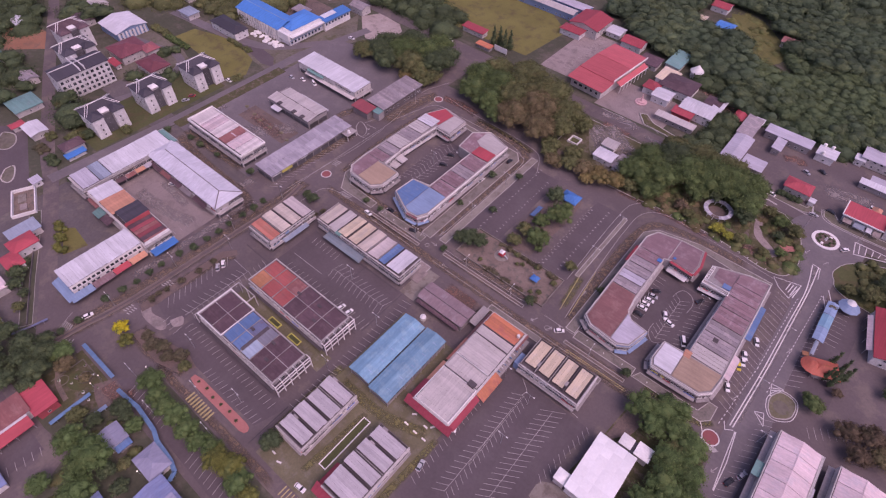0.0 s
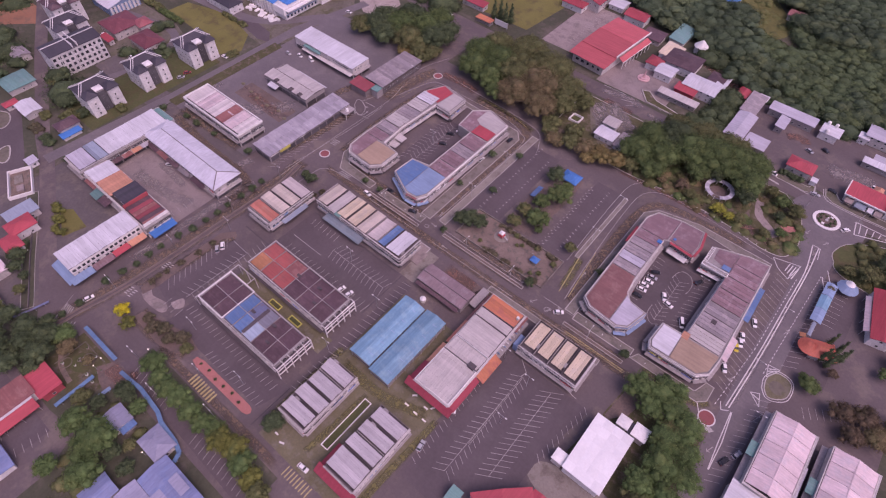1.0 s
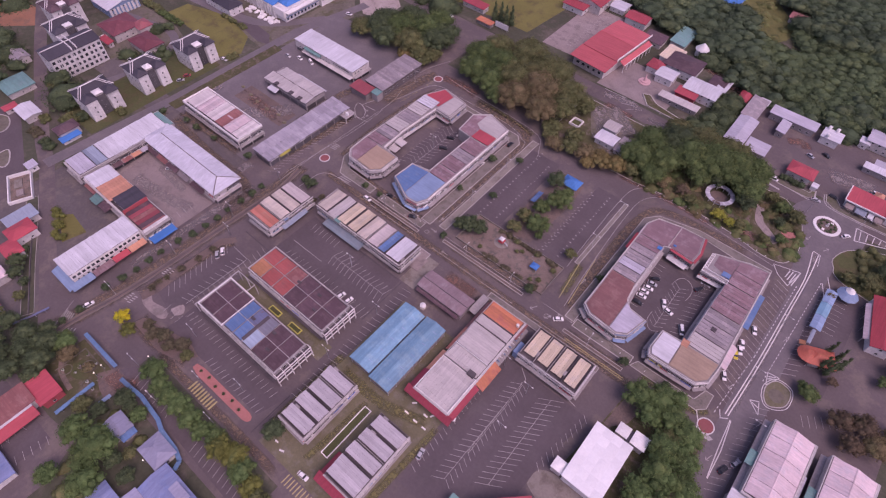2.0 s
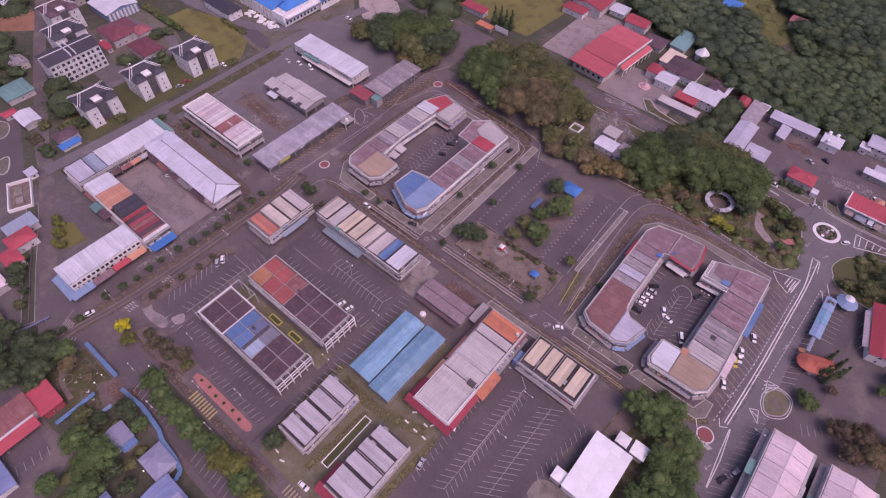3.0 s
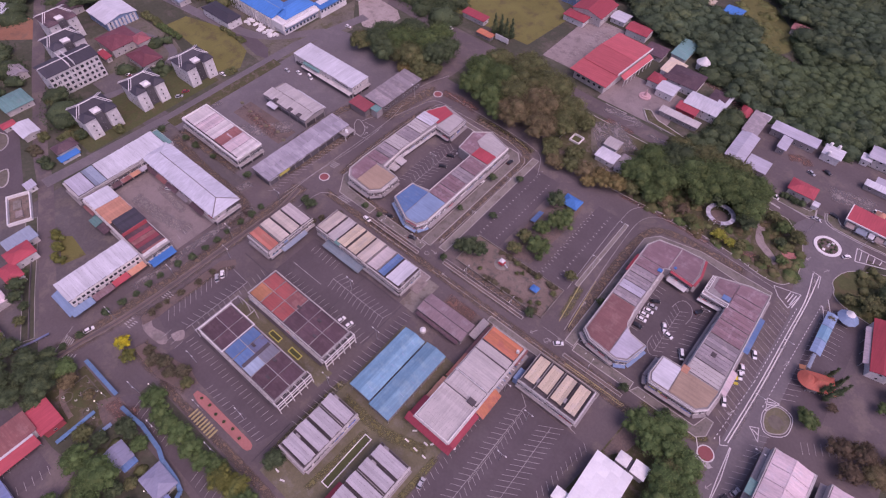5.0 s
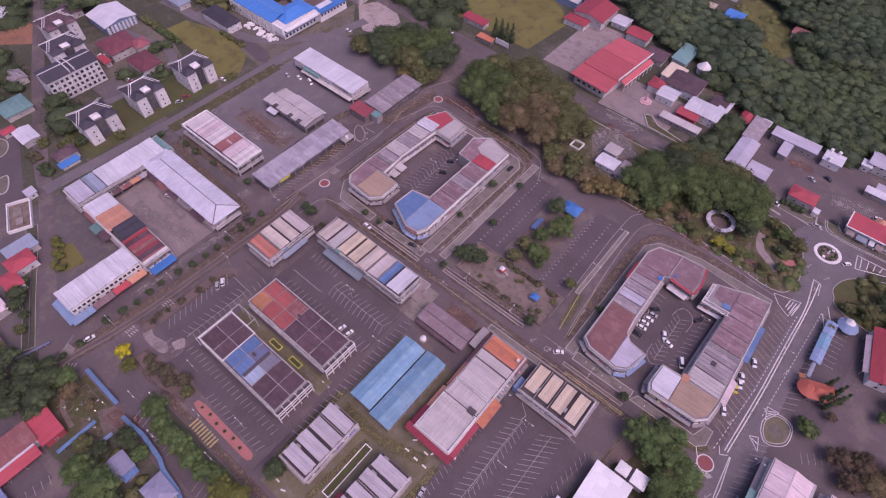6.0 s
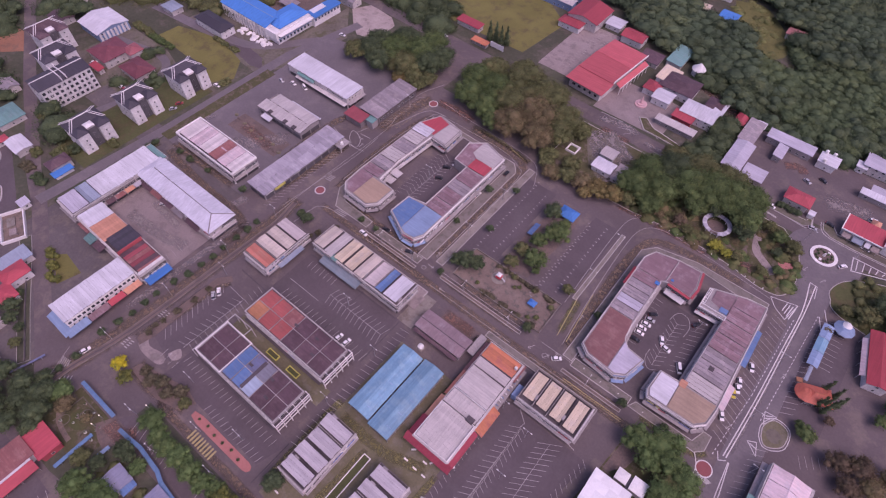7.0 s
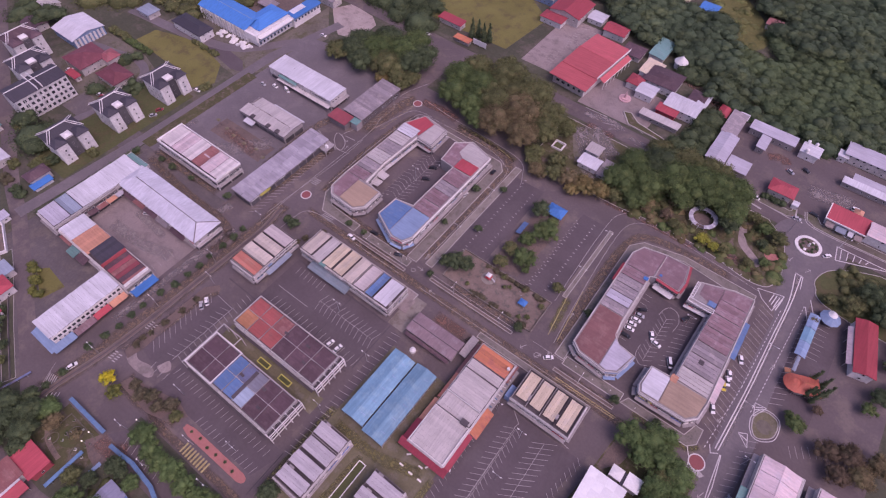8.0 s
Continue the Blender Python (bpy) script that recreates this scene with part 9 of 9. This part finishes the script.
L_SCRUB = material("creeper_scrub_leaves", (0.070, 0.104, 0.048), 0.8, 0.15, 0, 0.45, 0.2, 0.05, 0.5, None, (0.094, 0.128, 0.054), 0, 0.16, True)
forest("hill_scrub", scrub, -70, 110, 322, 412, 5.6, 4.5, 6.2, L_SCRUB, 17, "smooth green scrub and creepers on the hillside", 0.8, 1.2, 0.0, 0.28)
forest("hill_forest", lambda x, y: hill_a(x, y) and not clear(x, y) and not scrub(x, y) and y > 333, -150, 110, 330, 470, 6.2, 7, 9.4, L_HILL, 7, "dense dark green hillside forest", 0.9, 0.9, 0.0, 0.34)
forest("far_forest", lambda x, y: y > 470 or x > 110, -190, 200, 330, 560, 12, 9, 13, L_HILL, 8, "far dark green hillside forest", 1.4, 0.45, 0.0, 0.36)
forest("shrub_belt", lambda x, y: clear(x, y), -92, -20, 374, 446, 6, 0.8, 2.2, L_HILLO, 9, "olive shrubs on a half-cleared slope", 0.8, 1.0, 0.5)
forest("temple_thicket", lambda x, y: (y > 327 and x < -28 and x > -66) or (x > -45 and y < 308 and x < -29) or (-46 < x < -30 and 268 < y < 278), -72, -28, 268, 352, 6.5, 4, 8, L_DARK, 10, "dark thicket behind the temple houses", 0.9, 1.0)
forest("depot_thicket", lambda x, y: y > 318 + 0.1 * max(0, x - 64) and not (26 < x < 68 and y < 332), -44, 110, 316, 350, 5.4, 3, 8, L_HILL, 16, "green thicket behind the depot sheds", 0.8, 1.0, 0.12)
forest("field_trees", lambda x, y: (y < 298 and x < -222) or (x < -258), -300, -214, 276, 345, 9, 5, 9, L_DARK, 11, "dark trees along the far road", 1.0, 0.9)
forest("west_wood", lambda x, y: abs(y - (55 - 0.5 * (x + 330))) > 7 and not (-426 < x < -382 and 66 < y < 94) and not (-396 < x < -348 and 78 < y < 114) and not (-420 < x < -404 and 60 < y < 110) and (x < -400 or y < 66) and y > 36 and not (-352 < x < -334 and 38 < y < 58) and not (-326 < x < -280 and y < 58) and x < -306, -480, -306, 36, 130, 9, 5, 10, L_DARK, 12, "dark trees round outlying houses", 1.0, 0.8, 0.25)
forest("north_west_trees", lambda x, y: (-362 < x < -352 and 140 < y < 166) or (-400 < x < -330 and 184 < y < 260) or (-420 < x < -392 and 140 < y < 240), -420, -262, 140, 262, 10, 4, 8, L_OLIVE, 13, "scattered trees between far houses", 1.0, 0.9, 0.35)
forest("house_trees", lambda x, y: (-340 < x < -332 and 130 < y < 140) or (-315 < x < -309 and 104 < y < 124) or (-330 < x < -318 and 98 < y < 106), -345, -300, 94, 142, 5, 2.6, 5, L_DARK, 14, "dark trees between flats", 0.8, 1.2, 0.2)
forest("far_west_trees", lambda x, y: True, -540, -480, -20, 300, 13, 5, 10, L_DARK, 15, "far trees beyond the town", 1.8, 0.4, 0.2)


def park_ground(x, y):
    return math.hypot(x + 12.4, y - 231.4) > 8.5 and y > 215 + 0.03 * abs(x) and min(math.dist((x, y), p) for p in ((6, 240), (7.4, 235), (10, 229.6), (14, 226.6), (18.5, 223.4), (22, 231))) > 3.4 and (x < 14 or math.hypot(x - 14, y - 226) < 15)


for nm, m, sd, sk in (("park_shrubs", L_OLIVE, 31, 0.5), ("park_bushes", L_BROWN, 32, 0.62), ("park_plants", L_GREEN, 33, 0.72)):
    forest(nm, park_ground, -62, 30, 214, 246, 3.8, 0.8, 1.7, m, sd, "low mixed shrubs and plants on the park lawn", 0.5, 1.6, sk, 0.36)
forest("island_shrubs", lambda x, y: x > 50 + 0.2 * abs(y - 236), 50, 84, 221, 250, 4.2, 1.4, 3.0, L_OLIVE, 34, "low shrubs on the grass island", 0.6, 1.4, 0.35)
forest("garden_shrubs", lambda x, y: not (x < -133 and y < -24) and not (-135 < x < -122 and y > -22) and not (-117 < x < -83 and y > -40) and not (-152 < x < -138 and y < -45), -145, -84, -60, -11, 4, 0.8, 2.4, L_OLIVE, 35, "low green garden shrubs between houses", 0.5, 1.4, 0.58)


# ---- vehicles ----
def car_mesh(paint, length=4.3, van=False):
    """A car of parts, nose towards +x: body, glasshouse, wheels, lamps."""
    ob = thing("car", 0, 0, "parked car", "car")
    L, W = length, 1.72
    hz = 1.0 if van else 0.86
    bm = solid(bmesh.new(), [(-L / 2, -W / 2, 0.3), (L / 2, -W / 2, 0.3), (L / 2, W / 2, 0.3), (-L / 2, W / 2, 0.3),
                             (-L / 2, -W / 2, hz - 0.02), (L / 2, -W / 2, hz - 0.18), (L / 2, W / 2, hz - 0.18), (-L / 2, W / 2, hz - 0.02)],
               ((3, 2, 1, 0), (4, 5, 6, 7), (0, 1, 5, 4), (1, 2, 6, 5), (2, 3, 7, 6), (3, 0, 4, 7)))
    bmesh.ops.bevel(bm, geom=bm.edges[:], offset=0.12, segments=2, affect="EDGES")
    part("body", bm, paint, ob)
    a, b, c, e, zt = (-L * 0.48, -L * 0.44, L * 0.2, L * 0.36, 1.9) if van else (-L * 0.42, -L * 0.28, L * 0.1, L * 0.25, 1.44)
    y0, y1 = W / 2 - 0.08, W / 2 - 0.24
    vs = [(a, -y0, hz - 0.06), (e, -y0, hz - 0.1), (e, y0, hz - 0.1), (a, y0, hz - 0.06), (b, -y1, zt - 0.06), (c, -y1, zt - 0.06), (c, y1, zt - 0.06), (b, y1, zt - 0.06)]
    part("glasshouse", solid(bmesh.new(), vs, ((4, 5, 6, 7), (0, 1, 5, 4), (1, 2, 6, 5), (2, 3, 7, 6), (3, 0, 4, 7))), M_GLASS, ob)
    bm = boxes((b - 0.05, c + 0.05, -y1 - 0.02, y1 + 0.02, zt - 0.07, zt))
    bmesh.ops.bevel(bm, geom=bm.edges[:], offset=0.03, segments=1, affect="EDGES")
    part("roof", bm, paint, ob)
    wheel = bmesh.new()
    tube(wheel, 0, 0, -0.11, 0.11, 0.31, 0.31, 12)
    wheel = mesh_of("wheel", wheel, M_TYRE)
    rim = mesh_of("rim", tube(bmesh.new(), 0, 0, -0.025, 0.025, 0.2, 0.2, 10), M_STEEL)
    for x in (-L * 0.31, L * 0.31):
        for y in (-W / 2 + 0.08, W / 2 - 0.08):
            o = piece("wheel", wheel, ob, pose(x, y, 0.31, 90, 0, 0))
            piece("rim", rim, o, pose(0, 0, 0.1 if y < 0 else -0.1))
    for y in (-0.58, 0.58):
        part("headlight", boxes((L / 2 - 0.06, L / 2 + 0.01, y - 0.2, y + 0.2, 0.55, 0.68)), M_LAMP, ob)
        part("tail_light", boxes((-L / 2 - 0.01, -L / 2 + 0.06, y - 0.2, y + 0.2, 0.62, 0.78)), M_TAIL, ob)
    return ob


PAINTS = {k: material("car_paint_" + k, c, 0.3, 0.5, 0.0, vary=0, bump=0, big=0.05, fine=0.05) for k, c in
          (("white", (0.78, 0.76, 0.75)), ("silver", (0.4, 0.4, 0.42)), ("black", (0.02, 0.02, 0.024)), ("red", (0.3, 0.03, 0.04)), ("yellow", (0.6, 0.48, 0.04)), ("blue", (0.05, 0.09, 0.25)))}
CARS = [("white", -14.3, 155.6, 8), ("white", -14.6, 158.4, 10), ("white", -13.9, 161.2, 8), ("black", -13.8, 167.4, 40), ("white", -5.1, 158.4, -62), ("white", -2.1, 156, -8), 
        ("white", 27.4, 144, -62), ("yellow", 27.4, 155.6, -64), ("white", 28, 158.6, -64), ("white", 27.6, 161.8, -64), ("white", 29, 171.2, -64), ("white", -140.4, 118.2, -4), ("white", -68, 14.2, 4), ("silver", -42.4, 45.6, 100), ("white", -110.3, 72.3, 84), ("white", -106.2, 72.7, 84),
        ("white", -113.6, 172.6, 86), ("black", -111, 194, 86), ("black", -133.6, 126.6, 10), ("black", -116.6, 124, 20), ("white", -42.6, 62, 30), ("silver", -166.4, 51.4, 145), ("white", -166.2, 54.1, 145), ("white", -35, 122.8, 40), ("black", -137.4, 177, 30), ("black", -135.6, 168.6, 30), ("white", -184.8, 2.2, 80), ("white", 43, 248, 50), ("silver", 44, 115, 70), ("black", 30.6, 270, -4), ("silver", 12.4, 292, -20), ("black", 18.8, 298, -20), ("black", 41.4, 110, 70),
        ("white", -227, 68, 30), ("red", -192.6, 186, 88), ("silver", -198, 172, 10), ("white", -249, 171, -10), ("silver", -256, 168, -10), ("white", -320.6, 104, 20), ("silver", -316, 108, 60), ("red", -313, 112, 30), ("white", -262, 224, 10), ("white", -212, 267, 2), ("black", 3, 175, 60), ("silver", -13.6, 164.2, 10), ("black", -14.2, 151.8, 4), ("white", -281, 140.6, 10), ("silver", 24.6, 262, 10), ("white", -325, 106.6, 30), ("red", -284, 117, 60), ("silver", -283, 112, 60), ("red", -318, 104, 20), ("white", -297, 136.4, 20), ("silver", -301, 138, 20), ("white", -354, 106, 70)]
made = {}
for i, (k, x, y, a) in enumerate(CARS):
    lab = {"white": "white parked car on asphalt", "silver": "silver parked car on asphalt", "black": "black parked car on asphalt", "red": "dark red parked car", "yellow": "bright yellow parked car", "blue": "dark blue parked car"}[k]
    if k not in made:
        made[k] = tagged(car_mesh(PAINTS[k]), lab, "car", "parked cars")
        made[k].matrix_basis = pose(x, y, Z1 + 0.01, 0, 0, a)
    else:
        copy_thing(made[k], pose(x, y, Z1 + 0.01, 0, 0, a))
van = tagged(car_mesh(PAINTS["white"], 4.9, True), "white van parked on asphalt", "van", "parked vans")
van.matrix_basis = pose(6, 151.4, Z1 + 0.01, 0, 0, -60)
van.name = "van"
for x, y, a in ((-241, 172.6, -20), (47, 286, 10), (3.4, 262.4, 0)):
    copy_thing(van, pose(x, y, Z1 + 0.01, 0, 0, a))

# ---- playground ----
ob = thing("play_frame", -76.4, 139.6, "small play frame with pale roof and slide", "play equipment")
for x in (-1.2, 1.2):
    for y in (-1.2, 1.2):
        part("post", tube(bmesh.new(), x, y, 0, 2.8, 0.1, 0.1, 6), M_STEEL, ob)
part("deck", boxes((-1.4, 1.4, -1.4, 1.4, 1.3, 1.45)), SIGNS[1], ob)
part("roof", hip(bmesh.new(), -1.1, 1.1, -1.1, 1.1, 2.8, 3.6), M_TANK, ob)
part("slide", shed(bmesh.new(), 1.5, 3.4, -0.3, 0.3, 0.2, 1.5, "w", 0.12), M_STEEL, ob)
part("pad", prism(disc(0, 0, 3.4, 20), 0.0, 0.09), M_CONC, ob)
ob = thing("tarpaulin", -57, 137.4, "blue tarpaulin over a stall frame", "tarpaulin")
part("sheet", hip(bmesh.new(), -1.8, 1.8, -1.6, 1.6, 2.2, 2.9), R_BLUEV, ob)
for x in (-1.6, 1.6):
    for y in (-1.4, 1.4):
        part("post", tube(bmesh.new(), x, y, 0, 2.2, 0.06, 0.06, 6), M_STEEL, ob)
ob = thing("tarpaulin", -71.4, 190.4, "large blue tarpaulin tent beside trees", "tarpaulin")
part("sheet", hip(bmesh.new(), -4.6, 4.6, -3.6, 3.6, 2.6, 4.4), R_BLUEV, ob)
for x in (-4, 4):
    for y in (-3, 3):
        part("post", tube(bmesh.new(), x, y, 0, 2.6, 0.08, 0.08, 6), M_STEEL, ob)
ob = thing("tarpaulin", -80, 172, "blue tarpaulin sheet between trees", "tarpaulin")
part("sheet", shed(bmesh.new(), -0.6, 2, -4, 4, 1.6, 2.2, "e", 0.08), R_BLUED, ob)
for y in (-3, 3):
    part("post", tube(bmesh.new(), 1.6, y, 0, 2.5, 0.06, 0.06, 6), M_STEEL, ob)
ob = thing("playground_wall", -94, 128, "low pale wall round the playground", "wall")
part("wall", ring(bmesh.new(), 0, 47, 0, 18, 0, 0.8, 0.35), M_CONC, ob)
for x, y, r, s in ((-66, 141, 1.4, 1), (-68, 139.6, 1.2, 2), (-52, 133, 1.6, 3), (-55, 131, 1.3, 4), (-82, 131, 1.3, 5), (-49.6, 141, 1.8, 6), (-71, 143.6, 1.6, 7), (-60, 143.6, 1.4, 8)):
    tree(x, y, r, r * 1.4, L_OLIVE, "low shrub in the playground", 500 + s, leaf=0.35, density=4, group="playground shrubs", base=0.2, name="shrub")

# ---- earth heaps and rubble in the soil yard ----
rnd = random.Random(3)
for i in range(16):
    x = -252 + i * 2.7 + rnd.uniform(-1, 1)
    y = 132 - i * 0.25 + rnd.uniform(-2, 2)
    bm = bmesh.new()
    bmesh.ops.create_icosphere(bm, subdivisions=2, radius=1.0)
    for v in bm.verts:
        v.co *= 1 + 0.35 * noise.noise(v.co * 1.7 + Vector((i * 3.1, 0, 0)))
        v.co.x *= rnd.uniform(1.2, 1.25) * 1.1
        v.co.z = max(v.co.z, -0.1) * 0.55
    o2 = whole("earth_mound", bm, M_SOIL if i % 3 else M_MOSS, "small heap of reddish earth", "earth heap", group="earth heaps")
    o2.location = (x, y, 0.08)

# ---- lamp posts: one built, the rest copied ----
lamp = thing("street_lamp", -112.4, 121.2, "tall grey street lamp with two arms", "street lamp", "street lamps")
part("pole", tube(bmesh.new(), 0, 0, 0, 8.4, 0.11, 0.07, 8), M_STEEL, lamp)
for s in (-1, 1):
    part("arm", boxes((min(0, 1.6 * s), max(0, 1.6 * s), -0.04, 0.04, 8.3, 8.4)), M_STEEL, lamp)
    part("lamp_head", boxes((1.6 * s - 0.35, 1.6 * s + 0.35, -0.16, 0.16, 8.24, 8.4)), M_TANK, lamp)
for x, y, a in ((-130, 119.6, 90), (-84, 123, 90), (-60, 123, 90), (-20, 120.2, 90), (-181.4, 12, 0), (-180.6, 40, 0), (-180, 70, 0), (-179.6, 98, 0), (-102, 150, 0), (-102, 178, 0), (-44, 165, 0), (-44, 190, 0), (36.2, 180, 0), (36, 150, 0), (24, 252, 0), (46, 256, 0), (-93, 76, 0), (-94, 50, 0), (-108, 20, 0), (-122, 12, 0), (-26, 70, 0), (-27, 88, 0), (-118, 86, 0), (-171, 62, 0), (-140, 22, 0), (-183, 200, 0), (-146, 0.6, 0), (-128, -3, 0), (-106, 5.6, 0), (4, 172, 0), (-140, 166, 0), (43.6, 130, 0), (-40, 92, 0)):
    copy_thing(lamp, pose(x, y, 0, 0, 0, a))

# lit globe lamps of the garden and lane
M_GLOBE = material("lit_lamp_globe", (0.8, 0.76, 0.66), 0.3, 0.4, vary=0, bump=0)
M_GLOBE.node_tree.nodes["Principled BSDF"].inputs["Emission Color"].default_value = (1.0, 0.92, 0.72, 1)
M_GLOBE.node_tree.nodes["Principled BSDF"].inputs["Emission Strength"].default_value = 1.6
gl = thing("garden_lamp", -154.4, -8.4, "short garden lamp with a lit white globe", "garden lamp", "garden lamps")
part("pole", tube(bmesh.new(), 0, 0, 0, 3.2, 0.07, 0.05, 8), M_STEEL, gl)
part("globe", tube(tube(tube(bmesh.new(), 0, 0, 3.2, 3.34, 0.09, 0.2, 10), 0, 0, 3.34, 3.52, 0.2, 0.2, 10), 0, 0, 3.52, 3.66, 0.2, 0.06, 10), M_GLOBE, gl, "lit white globe")
for x, y in ((-153.6, -11.8), (-125.4, -9.8), (-144.4, 5.0), (-112, -17.6)):
    copy_thing(gl, pose(x, y, 0))

# ---- drains: dark open channels with pale lips ----
for x0, x1, y0, y1 in ((-118.4, -117.9, 70, 95), (-96.2, -95.7, 70, 94), (-150, -98, 93.8, 94.3), (-39.8, -39.4, 60, 96), (-93.6, -93.1, 12, 30)):
    whole("drain", boxes((x0, x1, y0, y1, 0.05, 0.1)), M_DECK, "dark drain channel across the car park", "drain", "structure")

# bollards along the park kerb and pale clutter of the garden
bol = thing("bollard", -46, 212.6, "short white bollard on the kerb", "bollard", "kerb bollards")
part("shaft", tube(bmesh.new(), 0, 0, 0, 0.75, 0.16, 0.14, 8), M_TRIMW, bol)
part("cap", tube(bmesh.new(), 0, 0, 0.75, 0.9, 0.18, 0.05, 8), M_TRIMW, bol)
for i in range(1, 16):
    x = -46 + i * 4.3
    copy_thing(bol, pose(x, 212.9 + 2.2 * math.sin((x + 46) * 0.055), 0.0))
for x, y in ((-28.6, 130), (-24, 126.4), (-16, 125.6), (-8, 126), (3, 125.4), (12, 125.8), (20, 126), (-112, 124.4), (-120, 122.6), (-128, 123), (-134, 124)):
    copy_thing(bol, pose(x, y, 0.15))
rnd = random.Random(91)
for i in range(12):
    ob = thing("garden_pot", -167 + rnd.random() * 17, -21 + rnd.random() * 12, "pale stone garden pot on bare ground", "pot", "garden pots", Z2)
    r = rnd.uniform(0.35, 0.6)
    part("pot", tube(bmesh.new(), 0, 0, 0, r * 1.3, r * 0.7, r, 9), M_SAND if i % 2 else M_TRIMW, ob)
    c = new("plant", leaf_mesh("plant", [(0, 0, r * 1.6, r * 0.9, r * 0.7)], 0.3, 6, L_GREEN, 900 + i))
    c.parent = ob
for i in range(6):
    x = -126 + i * 4.6
    tree(x, 14.6 + 0.4 * math.sin(i * 2), 0.7, 1.3, L_DARK, "small dark shrub on the pink island", 920 + i, leaf=0.3, density=6, group="island shrubs", base=0.17, name="shrub")
